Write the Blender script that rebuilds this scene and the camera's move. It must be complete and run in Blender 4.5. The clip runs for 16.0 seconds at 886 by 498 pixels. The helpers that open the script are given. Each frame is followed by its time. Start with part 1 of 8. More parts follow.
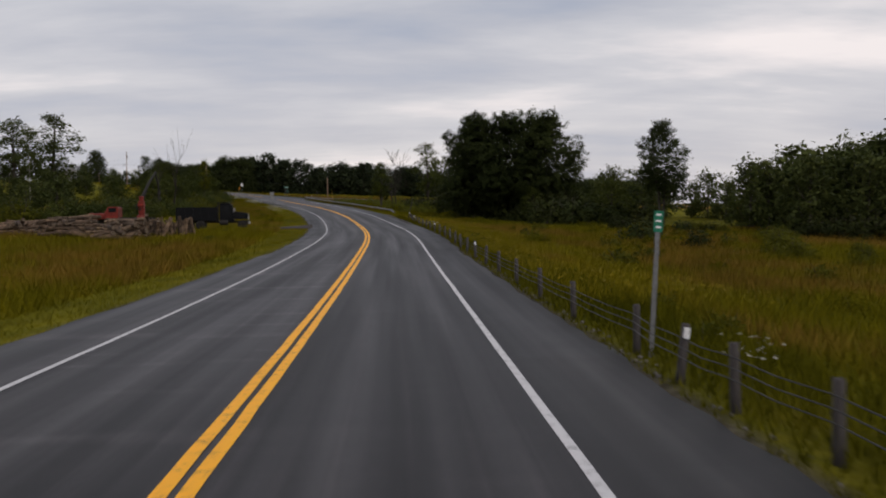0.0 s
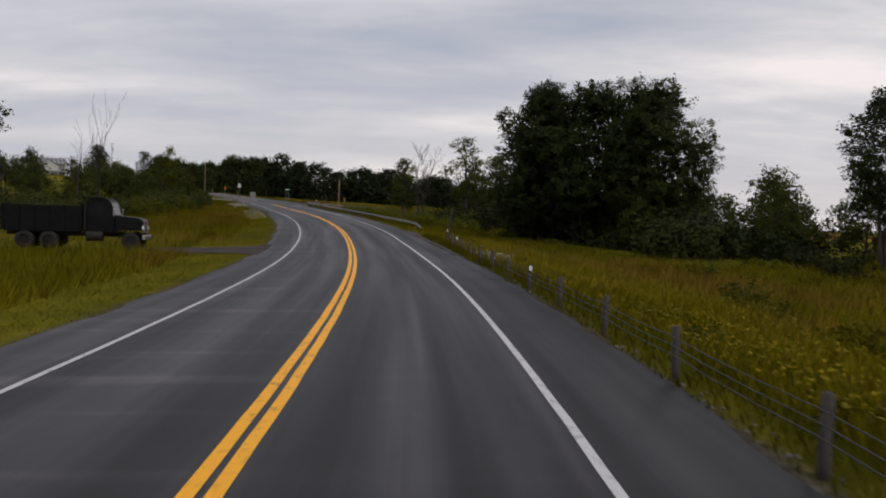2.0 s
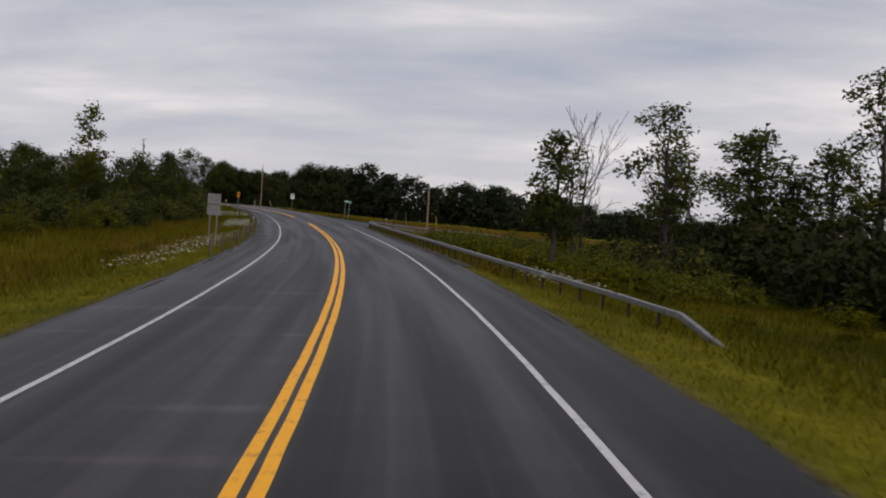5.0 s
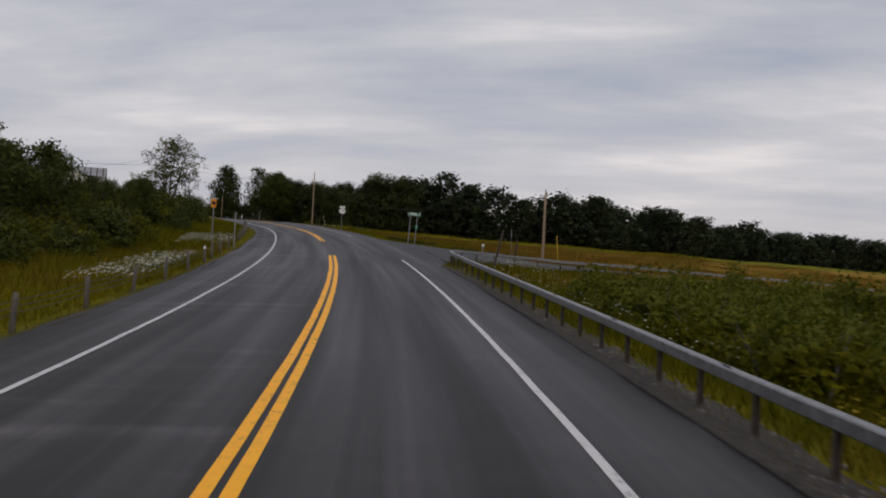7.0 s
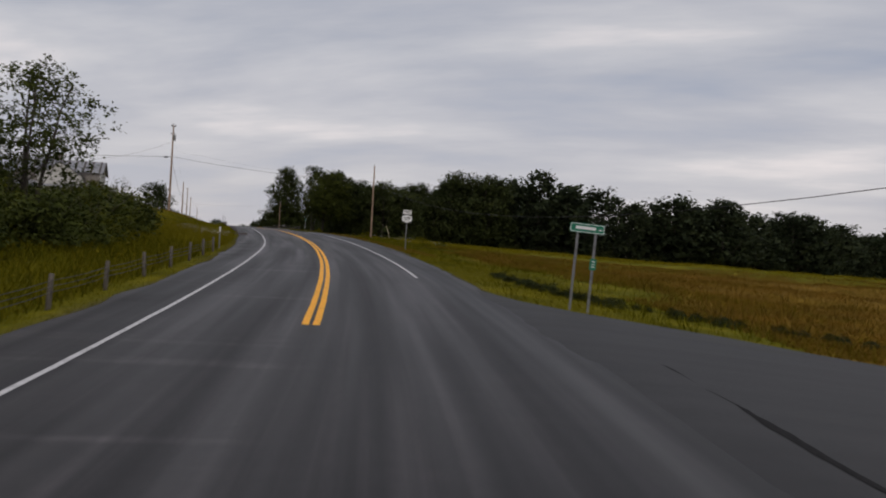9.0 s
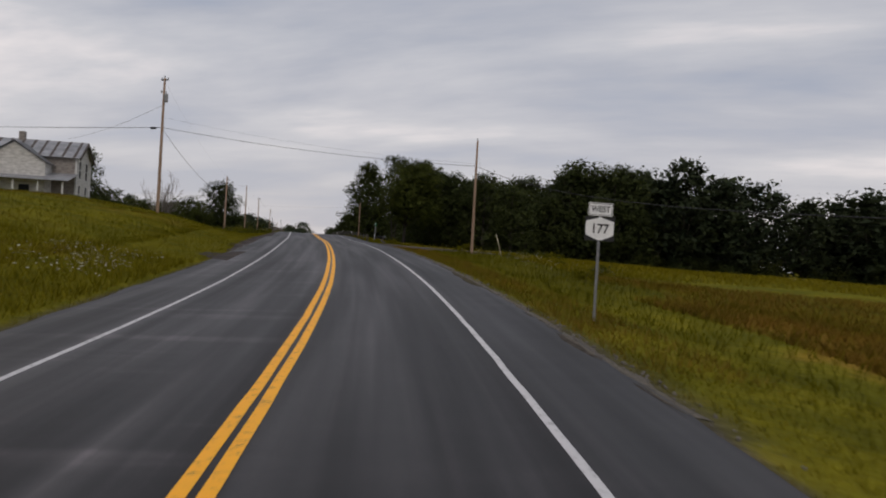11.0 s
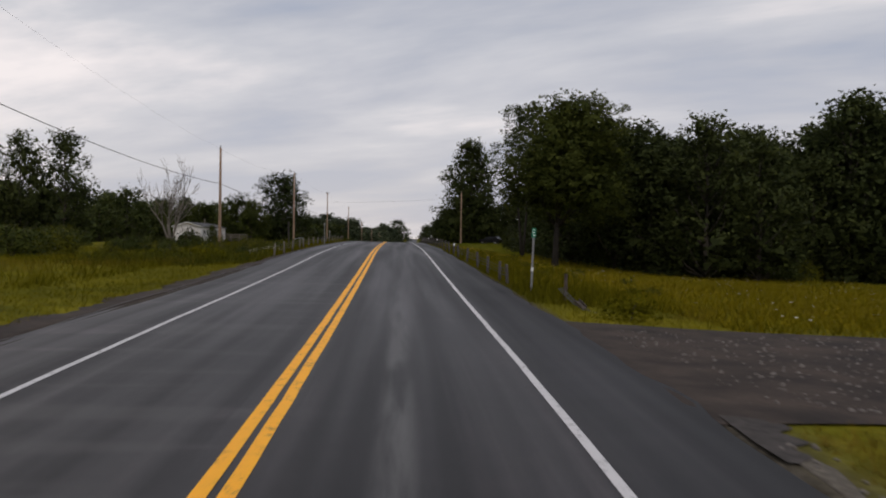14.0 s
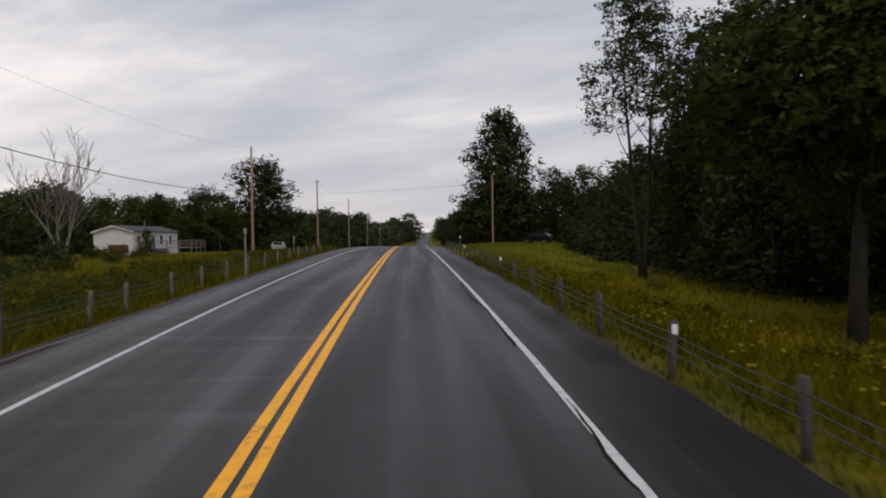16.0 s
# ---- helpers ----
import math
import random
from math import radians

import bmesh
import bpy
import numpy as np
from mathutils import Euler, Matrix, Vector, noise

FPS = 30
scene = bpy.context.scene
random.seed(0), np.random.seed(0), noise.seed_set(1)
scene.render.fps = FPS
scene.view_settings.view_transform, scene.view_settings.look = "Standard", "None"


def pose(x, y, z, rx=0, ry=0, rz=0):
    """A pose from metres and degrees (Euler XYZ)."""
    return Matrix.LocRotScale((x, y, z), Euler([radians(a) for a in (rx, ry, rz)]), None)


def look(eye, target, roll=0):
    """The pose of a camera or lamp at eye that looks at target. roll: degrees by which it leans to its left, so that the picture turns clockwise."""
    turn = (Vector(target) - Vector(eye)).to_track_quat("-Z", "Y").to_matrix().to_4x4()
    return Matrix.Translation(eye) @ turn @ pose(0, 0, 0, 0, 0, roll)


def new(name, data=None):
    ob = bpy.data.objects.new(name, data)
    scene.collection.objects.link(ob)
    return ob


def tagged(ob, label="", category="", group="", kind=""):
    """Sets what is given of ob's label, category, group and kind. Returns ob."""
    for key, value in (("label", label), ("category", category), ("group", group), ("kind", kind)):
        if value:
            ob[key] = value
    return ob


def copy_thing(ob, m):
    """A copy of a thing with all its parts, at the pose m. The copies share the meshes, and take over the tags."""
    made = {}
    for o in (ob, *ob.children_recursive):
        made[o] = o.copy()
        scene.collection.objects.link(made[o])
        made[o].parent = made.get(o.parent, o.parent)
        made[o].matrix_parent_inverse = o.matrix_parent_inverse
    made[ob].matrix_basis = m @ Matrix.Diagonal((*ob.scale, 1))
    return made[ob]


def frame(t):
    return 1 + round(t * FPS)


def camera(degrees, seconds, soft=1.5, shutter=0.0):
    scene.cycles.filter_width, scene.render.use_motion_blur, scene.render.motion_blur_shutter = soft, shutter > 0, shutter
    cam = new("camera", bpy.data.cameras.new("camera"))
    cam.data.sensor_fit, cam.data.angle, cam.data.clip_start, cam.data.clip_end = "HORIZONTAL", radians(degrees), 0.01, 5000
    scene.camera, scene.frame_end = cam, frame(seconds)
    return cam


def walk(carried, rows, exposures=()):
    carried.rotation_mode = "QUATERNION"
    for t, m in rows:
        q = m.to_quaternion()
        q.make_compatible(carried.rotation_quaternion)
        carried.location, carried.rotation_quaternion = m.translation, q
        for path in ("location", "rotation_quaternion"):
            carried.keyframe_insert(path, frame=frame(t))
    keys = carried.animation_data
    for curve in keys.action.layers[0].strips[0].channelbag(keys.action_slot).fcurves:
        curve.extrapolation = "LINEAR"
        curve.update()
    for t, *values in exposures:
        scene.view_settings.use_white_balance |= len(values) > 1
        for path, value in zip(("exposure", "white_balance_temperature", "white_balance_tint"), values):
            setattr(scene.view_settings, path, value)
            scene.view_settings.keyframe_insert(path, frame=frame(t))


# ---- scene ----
cam = camera(52.0, 16.0, soft=1.95, shutter=0.15)
PATH = [
    (0.0, (0.041, -0.048, 2.372), (0.196, 9.941, 1.932), -0.56),
    (0.5, (-0.394, 11.941, 2.325), (-0.311, 21.934, 1.956), -0.27),
    (1.0, (-0.836, 23.899, 2.322), (-0.814, 33.893, 1.973), 0.19),
    (1.5, (-1.358, 35.760, 2.418), (-1.386, 45.754, 2.079), 0.99),
    (2.0, (-1.818, 47.506, 2.469), (-1.932, 57.501, 2.180), 1.74),
    (2.5, (-2.530, 59.779, 2.674), (-2.728, 69.774, 2.418), 2.60),
    (3.0, (-3.410, 71.777, 2.829), (-3.735, 81.769, 2.579), 2.99),
    (3.5, (-4.502, 83.642, 2.897), (-5.032, 93.626, 2.685), 3.56),
    (4.0, (-5.762, 95.424, 3.132), (-6.541, 105.393, 2.966), 3.65),
    (4.5, (-7.266, 107.250, 3.427), (-8.278, 117.198, 3.323), 3.79),
    (5.0, (-9.168, 119.032, 3.826), (-10.385, 128.958, 3.747), 3.52),
    (5.5, (-11.237, 130.844, 4.140), (-12.675, 140.740, 4.101), 3.43),
    (6.0, (-13.586, 142.586, 4.513), (-15.233, 152.449, 4.506), 3.28),
    (6.5, (-16.220, 154.362, 4.938), (-18.081, 164.187, 4.960), 3.11),
    (7.0, (-19.126, 166.039, 5.328), (-21.200, 175.822, 5.378), 2.94),
    (7.5, (-22.282, 177.580, 5.743), (-24.563, 187.316, 5.815), 2.78),
    (8.0, (-25.703, 188.995, 6.241), (-28.187, 198.681, 6.314), 2.92),
    (8.5, (-29.318, 200.248, 6.790), (-32.001, 209.881, 6.860), 3.08),
    (9.0, (-33.435, 211.758, 7.382), (-36.313, 221.335, 7.464), 3.12),
    (9.5, (-37.595, 222.958, 7.946), (-40.710, 232.460, 8.024), 3.24),
    (10.0, (-42.009, 234.024, 8.394), (-45.361, 243.445, 8.465), 3.28),
    (10.5, (-46.687, 244.972, 8.852), (-50.278, 254.304, 8.915), 3.23),
    (11.0, (-51.612, 255.816, 9.324), (-55.435, 265.056, 9.373), 3.13),
    (11.5, (-56.777, 266.550, 9.786), (-60.818, 275.698, 9.819), 2.89),
    (12.0, (-62.209, 277.204, 10.275), (-66.441, 286.264, 10.297), 2.74),
    (12.5, (-67.920, 287.783, 10.739), (-72.321, 296.762, 10.716), 2.65),
    (13.0, (-73.739, 298.243, 11.092), (-78.264, 307.161, 11.064), 2.18),
    (13.5, (-79.630, 308.587, 11.525), (-84.290, 317.434, 11.508), 1.42),
    (14.0, (-85.774, 318.860, 11.819), (-90.581, 327.629, 11.753), 0.76),
    (14.5, (-91.990, 329.053, 12.210), (-96.891, 337.769, 12.125), 0.87),
    (15.0, (-98.268, 339.233, 12.492), (-103.173, 347.945, 12.321), 0.29),
    (15.5, (-104.488, 349.335, 12.773), (-109.381, 358.055, 12.659), -0.45),
    (16.0, (-110.837, 359.575, 13.138), (-115.761, 368.277, 12.983), -0.90),
]
walk(cam, [(t, look(e, g, r)) for t, e, g, r in PATH], exposures=[(0, -0.12, 6900, 14), (4, -0.12, 6900, 14), (7.5, -0.24, 6900, 14), (9.2, -0.24, 6900, 14), (12, -0.2, 6900, 14), (14.5, -0.1, 6900, 14), (16, -0.08, 6900, 14)])

# ---- world, sun, exposure ----
world = bpy.data.worlds.new("overcast_sky")
scene.world = world
world.use_nodes = True
wn, wl = world.node_tree.nodes, world.node_tree.links
wn.clear()


def wnode(kind, **kw):
    n = wn.new(kind)
    for k, v in kw.items():
        if k == "operation":
            n.operation = v
        elif k == "blend_type":
            n.blend_type = v
        elif k == "data_type":
            n.data_type = v
    return n


SUN_ELEV, SUN_HEAD = 48.0, 215.0
sky = wn.new("ShaderNodeTexSky")
sky.sky_type = "NISHITA"
sky.sun_disc = False
sky.sun_elevation = radians(SUN_ELEV)
sky.sun_rotation = radians(-SUN_HEAD)
coord = wn.new("ShaderNodeTexCoord")
sep = wn.new("ShaderNodeSeparateXYZ")
wl.new(coord.outputs["Generated"], sep.inputs[0])
zup = wnode("ShaderNodeMath", operation="MAXIMUM")
wl.new(sep.outputs[2], zup.inputs[0])
zup.inputs[1].default_value = 0.0
zoff = wnode("ShaderNodeMath", operation="ADD")
wl.new(zup.outputs[0], zoff.inputs[0])
zoff.inputs[1].default_value = 0.15
plane = []
for k in (0, 1):
    dv = wnode("ShaderNodeMath", operation="DIVIDE")
    wl.new(sep.outputs[k], dv.inputs[0])
    wl.new(zoff.outputs[0], dv.inputs[1])
    plane.append(dv)
comb = wn.new("ShaderNodeCombineXYZ")
wl.new(plane[0].outputs[0], comb.inputs[0])
wl.new(plane[1].outputs[0], comb.inputs[1])
turned = wn.new("ShaderNodeMapping")
turned.inputs["Rotation"].default_value = (0, 0, radians(-12))
turned.inputs["Scale"].default_value = (0.50, 1.0, 1.0)
wl.new(comb.outputs[0], turned.inputs["Vector"])
cl1 = wn.new("ShaderNodeTexNoise")
cl1.inputs["Scale"].default_value = 1.15
cl1.inputs["Detail"].default_value = 6.0
cl1.inputs["Roughness"].default_value = 0.55
cl1.inputs["Distortion"].default_value = 0.15
wl.new(turned.outputs[0], cl1.inputs["Vector"])
# broad banks of cloud over the finer billows
cl2 = wn.new("ShaderNodeTexNoise")
cl2.inputs["Scale"].default_value = 0.38
cl2.inputs["Detail"].default_value = 2.0
wl.new(comb.outputs[0], cl2.inputs["Vector"])
both = wnode("ShaderNodeMixRGB", blend_type="MIX")
both.inputs[0].default_value = 0.42
wl.new(cl1.outputs["Fac"], both.inputs[1])
wl.new(cl2.outputs["Fac"], both.inputs[2])
ramp = wn.new("ShaderNodeValToRGB")
cr = ramp.color_ramp
cr.elements[0].position, cr.elements[0].color = 0.41, (0.385, 0.445, 0.56, 1)
cr.elements[1].position, cr.elements[1].color = 0.62, (0.98, 0.95, 0.96, 1)
e = cr.elements.new(0.47)
e.color = (0.49, 0.53, 0.61, 1)
e = cr.elements.new(0.535)
e.color = (0.63, 0.66, 0.715, 1)
wl.new(both.outputs[0], ramp.inputs[0])
# thinner, brighter cloud towards the horizon
low = wn.new("ShaderNodeMapRange")
low.inputs["From Min"].default_value = 0.0
low.inputs["From Max"].default_value = 0.22
low.inputs["To Min"].default_value = 0.5
low.inputs["To Max"].default_value = 0.0
wl.new(zup.outputs[0], low.inputs["Value"])
glow = wnode("ShaderNodeMixRGB", blend_type="MIX")
wl.new(low.outputs[0], glow.inputs[0])
wl.new(ramp.outputs[0], glow.inputs[1])
glow.inputs[2].default_value = (0.75, 0.72, 0.755, 1)
skymix = wnode("ShaderNodeMixRGB", blend_type="ADD")
skymix.inputs[0].default_value = 0.012
wl.new(glow.outputs[0], skymix.inputs[1])
wl.new(sky.outputs[0], skymix.inputs[2])
bg = wn.new("ShaderNodeBackground")
bg.inputs["Strength"].default_value = 0.95
wl.new(skymix.outputs[0], bg.inputs["Color"])
wout = wn.new("ShaderNodeOutputWorld")
wl.new(bg.outputs[0], wout.inputs["Surface"])

sun_data = bpy.data.lights.new("sun", "SUN")
sun_data.energy = 0.75
sun_data.angle = radians(25)
sun_data.color = (1.0, 0.95, 0.88)
sun = new("sun", sun_data)
_h, _e = radians(SUN_HEAD), radians(SUN_ELEV)
sun.matrix_world = look((0, 0, 60), (math.sin(_h) * math.cos(_e), -math.cos(_h) * math.cos(_e), 60 - math.sin(_e)))


# ---- materials ----
def material(name, rough=0.8, metal=0.0, spec=0.3):
    m = bpy.data.materials.new(name)
    m.use_nodes = True
    b = m.node_tree.nodes["Principled BSDF"]
    b.inputs["Roughness"].default_value = rough
    b.inputs["Metallic"].default_value = metal
    b.inputs["Specular IOR Level"].default_value = spec
    return m, m.node_tree.nodes, m.node_tree.links, b


def noise_mix(m, stops, scale, detail=6.0, stretch=(1, 1, 1), space="Object", rough=0.6):
    """A colour ramp over noise; returns the ramp node and the noise node."""
    n, l = m.node_tree.nodes, m.node_tree.links
    tc = n.new("ShaderNodeTexCoord")
    mp = n.new("ShaderNodeMapping")
    mp.inputs["Scale"].default_value = stretch
    l.new(tc.outputs[space], mp.inputs["Vector"])
    tx = n.new("ShaderNodeTexNoise")
    tx.inputs["Scale"].default_value = scale
    tx.inputs["Detail"].default_value = detail
    tx.inputs["Roughness"].default_value = rough
    l.new(mp.outputs[0], tx.inputs["Vector"])
    rp = n.new("ShaderNodeValToRGB")
    r = rp.color_ramp
    r.elements[0].position, r.elements[0].color = stops[0][0], (*stops[0][1], 1)
    r.elements[1].position, r.elements[1].color = stops[-1][0], (*stops[-1][1], 1)
    for pos, col in stops[1:-1]:
        q = r.elements.new(pos)
        q.color = (*col, 1)
    l.new(tx.outputs["Fac"], rp.inputs[0])
    return rp, tx


def mix(m, kind, fac, a, b):
    n, l = m.node_tree.nodes, m.node_tree.links
    x = n.new("ShaderNodeMixRGB")
    x.blend_type = kind
    for sock, v in ((x.inputs[0], fac), (x.inputs[1], a), (x.inputs[2], b)):
        if isinstance(v, (int, float)):
            sock.default_value = v
        elif isinstance(v, tuple):
            sock.default_value = (*v, 1)
        else:
            l.new(v, sock)
    return x.outputs[0]


def bump(m, height, strength=0.3, dist=0.02):
    n, l = m.node_tree.nodes, m.node_tree.links
    b = n.new("ShaderNodeBump")
    b.inputs["Strength"].default_value = strength
    b.inputs["Distance"].default_value = dist
    l.new(height, b.inputs["Height"])
    l.new(b.outputs[0], n["Principled BSDF"].inputs["Normal"])


def simple(name, a, b, scale=8.0, rough=0.7, metal=0.0, spec=0.3, stretch=(1, 1, 1), relief=0.2):
    """Two tones over noise with fine relief."""
    m, n, l, p = material(name, rough, metal, spec)
    rp, tx = noise_mix(m, [(0.32, a), (0.68, b)], scale, stretch=stretch)
    fine, ftx = noise_mix(m, [(0.3, (0.82, 0.82, 0.82)), (0.7, (1.08, 1.08, 1.08))], scale * 9)
    l.new(mix(m, "MULTIPLY", 1.0, rp.outputs[0], fine.outputs[0]), p.inputs["Base Color"])
    if relief:
        bump(m, ftx.outputs["Fac"], relief, 0.01)
    return m


def island_tint(m, a, b):
    """A tint of its own for each object that shares the material."""
    n, l = m.node_tree.nodes, m.node_tree.links
    oi = n.new("ShaderNodeObjectInfo")
    rp = n.new("ShaderNodeValToRGB")
    rp.color_ramp.elements[0].color, rp.color_ramp.elements[1].color = (*a, 1), (*b, 1)
    l.new(oi.outputs["Random"], rp.inputs[0])
    return rp.outputs[0]


def attr(m, name):
    a = m.node_tree.nodes.new("ShaderNodeAttribute")
    a.attribute_name = name
    return a


def asphalt_material(name, tone, worn=1.0):
    m, n, l, p = material(name, 0.6, 0, 0.23)
    big, _ = noise_mix(m, [(0.3, tuple(c * 0.82 for c in tone)), (0.55, tone), (0.75, tuple(c * 1.22 for c in tone))], 0.22, 5)
    uv = attr(m, "lane")
    su = n.new("ShaderNodeSeparateXYZ")
    l.new(uv.outputs["Vector"], su.inputs[0])
    # wheel-path wear and drips: narrow long streaks, paler also to paint in sheen
    mp = n.new("ShaderNodeMapping")
    mp.inputs["Scale"].default_value = (0.78, 0.020, 1)
    l.new(uv.outputs["Vector"], mp.inputs["Vector"])
    st = n.new("ShaderNodeTexNoise")
    st.inputs["Scale"].default_value = 1.6
    st.inputs["Detail"].default_value = 2.5
    l.new(mp.outputs[0], st.inputs["Vector"])
    sr = n.new("ShaderNodeValToRGB")
    sr.color_ramp.elements[0].position, sr.color_ramp.elements[0].color = 0.42, (0.90, 0.90, 0.91, 1)
    sr.color_ramp.elements[1].position, sr.color_ramp.elements[1].color = 0.68, (2.1, 2.07, 2.08, 1)
    l.new(st.outputs["Fac"], sr.inputs[0])
    c = mix(m, "MULTIPLY", worn, big.outputs[0], sr.outputs[0])
    mp4 = n.new("ShaderNodeMapping")
    mp4.inputs["Scale"].default_value = (3.4, 0.045, 1)
    l.new(uv.outputs["Vector"], mp4.inputs["Vector"])
    st2 = n.new("ShaderNodeTexNoise")
    st2.inputs["Scale"].default_value = 1.3
    st2.inputs["Detail"].default_value = 3
    l.new(mp4.outputs[0], st2.inputs["Vector"])
    sr2 = n.new("ShaderNodeValToRGB")
    sr2.color_ramp.elements[0].position, sr2.color_ramp.elements[0].color = 0.52, (0.95, 0.95, 0.95, 1)
    sr2.color_ramp.elements[1].position, sr2.color_ramp.elements[1].color = 0.72, (1.75, 1.72, 1.74, 1)
    l.new(st2.outputs["Fac"], sr2.inputs[0])
    c = mix(m, "MULTIPLY", worn, c, sr2.outputs[0])
    patchy, _ = noise_mix(m, [(0.3, (0.80, 0.80, 0.81)), (0.5, (1, 1, 1)), (0.72, (1.28, 1.26, 1.26))], 2.6, 6, rough=0.7)
    c = mix(m, "MULTIPLY", 0.8, c, patchy.outputs[0])
    # transverse frost joints, pale, in one lane
    mp2 = n.new("ShaderNodeMapping")
    mp2.inputs["Scale"].default_value = (0.22, 2.0, 1)
    l.new(uv.outputs["Vector"], mp2.inputs["Vector"])
    tr = n.new("ShaderNodeTexNoise")
    tr.inputs["Scale"].default_value = 0.42
    tr.inputs["Detail"].default_value = 4
    l.new(mp2.outputs[0], tr.inputs["Vector"])
    rr = n.new("ShaderNodeValToRGB")
    rr.color_ramp.elements[0].position, rr.color_ramp.elements[0].color = 0.55, (1, 1, 1, 1)
    rr.color_ramp.elements[1].position, rr.color_ramp.elements[1].color = 0.65, (2.7, 2.7, 2.7, 1)
    l.new(tr.outputs["Fac"], rr.inputs[0])
    inlane = n.new("ShaderNodeMapRange")
    inlane.inputs["From Min"].default_value, inlane.inputs["From Max"].default_value = -0.6, 0.4
    inlane.inputs["To Min"].default_value, inlane.inputs["To Max"].default_value = 0.9, 0.12
    l.new(su.outputs[0], inlane.inputs["Value"])
    if worn:
        c = mix(m, "MULTIPLY", inlane.outputs[0], c, rr.outputs[0])
    # one long pale streak mid right lane: mostly sky sheen put into the colour
    def ramp_of(src, a, b, lo, hi):
        r = n.new("ShaderNodeMapRange")
        r.interpolation_type = "SMOOTHSTEP"
        for key, v in (("From Min", a), ("From Max", b), ("To Min", lo), ("To Max", hi)):
            r.inputs[key].default_value = v
        l.new(src, r.inputs["Value"])
        return r.outputs[0]

    def times(a, b):
        k = n.new("ShaderNodeMath")
        k.operation = "MULTIPLY"
        l.new(a, k.inputs[0])
        l.new(b, k.inputs[1])
        return k.outputs[0]
    sheen_noise = n.new("ShaderNodeTexNoise")
    sheen_noise.inputs["Scale"].default_value = 1.0
    sheen_noise.inputs["Detail"].default_value = 5
    mp3 = n.new("ShaderNodeMapping")
    mp3.inputs["Scale"].default_value = (3.0, 0.22, 1)
    l.new(uv.outputs["Vector"], mp3.inputs["Vector"])
    l.new(mp3.outputs[0], sheen_noise.inputs["Vector"])
    lane_sheen = times(ramp_of(su.outputs[0], 1.22, 1.46, 0, 1), ramp_of(su.outputs[0], 1.60, 1.84, 1, 0))
    lane_sheen = times(lane_sheen, times(ramp_of(su.outputs[1], 300, 322, 0, 1), ramp_of(su.outputs[1], 340, 368, 1, 0)))
    lane_sheen = times(lane_sheen, ramp_of(sheen_noise.outputs["Fac"], 0.36, 0.62, 0.12, 1.0 * worn))
    c = mix(m, "MIX", lane_sheen, c, (0.085, 0.083, 0.083))
    # reflective sheen of the other lane there, painted into its colour
    left_lane_sheen = times(ramp_of(su.outputs[0], -4.2, -2.6, 0, 1), ramp_of(su.outputs[0], -0.9, -0.3, 1, 0))
    left_lane_sheen = times(left_lane_sheen, times(ramp_of(su.outputs[1], 302, 318, 0, 1), ramp_of(su.outputs[1], 350, 400, 1, 0)))
    left_lane_sheen = times(left_lane_sheen, ramp_of(tr.outputs["Fac"], 0.46, 0.66, 0.15, 1.0 * worn))
    c = mix(m, "MIX", left_lane_sheen, c, (0.040, 0.037, 0.037))
    if worn:
        c = mix(m, "MULTIPLY", ramp_of(su.outputs[0], 3.6, 3.9, 0.0, 1.0), c, (0.62, 0.61, 0.62))
        c = mix(m, "MULTIPLY", ramp_of(su.outputs[0], -3.9, -3.6, 1.0, 0.0), c, (0.84, 0.83, 0.84))
    grit, gtx = noise_mix(m, [(0.3, (0.72, 0.72, 0.72)), (0.7, (1.25, 1.25, 1.25))], 38, 3)
    c = mix(m, "MULTIPLY", 0.7, c, grit.outputs[0])
    l.new(c, p.inputs["Base Color"])
    rg = n.new("ShaderNodeMapRange")
    rg.inputs["To Min"].default_value, rg.inputs["To Max"].default_value = 0.72, 0.34
    l.new(st.outputs["Fac"], rg.inputs["Value"])
    if not worn:
        rg.inputs["To Min"].default_value, rg.inputs["To Max"].default_value = 0.62, 0.55
    l.new(rg.outputs[0], p.inputs["Roughness"])
    bump(m, gtx.outputs["Fac"], 0.35, 0.006)
    return m


def paint_material(name, col, worn):
    m, n, l, p = material(name, 0.6, 0, 0.35)
    wear, _ = noise_mix(m, [(0.35, worn), (0.45, col), (0.7, tuple(min(1, c * 1.08) for c in col))], 5.5, 9, rough=0.75)
    l.new(wear.outputs[0], p.inputs["Base Color"])
    return m


def patch_noise(m):
    """Broad patches of growth over the open ground, the same for the soil and for what grows on it."""
    big, _ = noise_mix(m, [(0.34, (0, 0, 0)), (0.66, (1, 1, 1))], 0.085, 5, (1, 0.7, 1), rough=0.62)
    fine, _ = noise_mix(m, [(0.32, (0.64, 0.69, 0.66)), (0.5, (0.97, 0.97, 0.97)), (0.70, (1.34, 1.26, 1.16))], 0.34, 5, rough=0.6)
    return big.outputs[0], fine.outputs[0]


def dry_share(m, zone, big):
    """How far the growth is dry: zone 0 never, 1 always, between them in patches."""
    n, l = m.node_tree.nodes, m.node_tree.links
    k = n.new("ShaderNodeMath")
    k.operation = "MULTIPLY_ADD"
    l.new(big, k.inputs[0])
    k.inputs[1].default_value = 0.9
    if isinstance(zone, float):
        k.inputs[2].default_value = zone - 0.9
    else:
        q = n.new("ShaderNodeMath")
        q.operation = "SUBTRACT"
        l.new(zone, q.inputs[0])
        q.inputs[1].default_value = 0.9
        l.new(q.outputs[0], k.inputs[2])
    r = n.new("ShaderNodeMapRange")
    r.interpolation_type = "SMOOTHSTEP"
    r.inputs["From Min"].default_value, r.inputs["From Max"].default_value = -0.12, 0.22
    l.new(k.outputs[0], r.inputs["Value"])
    return r.outputs[0]


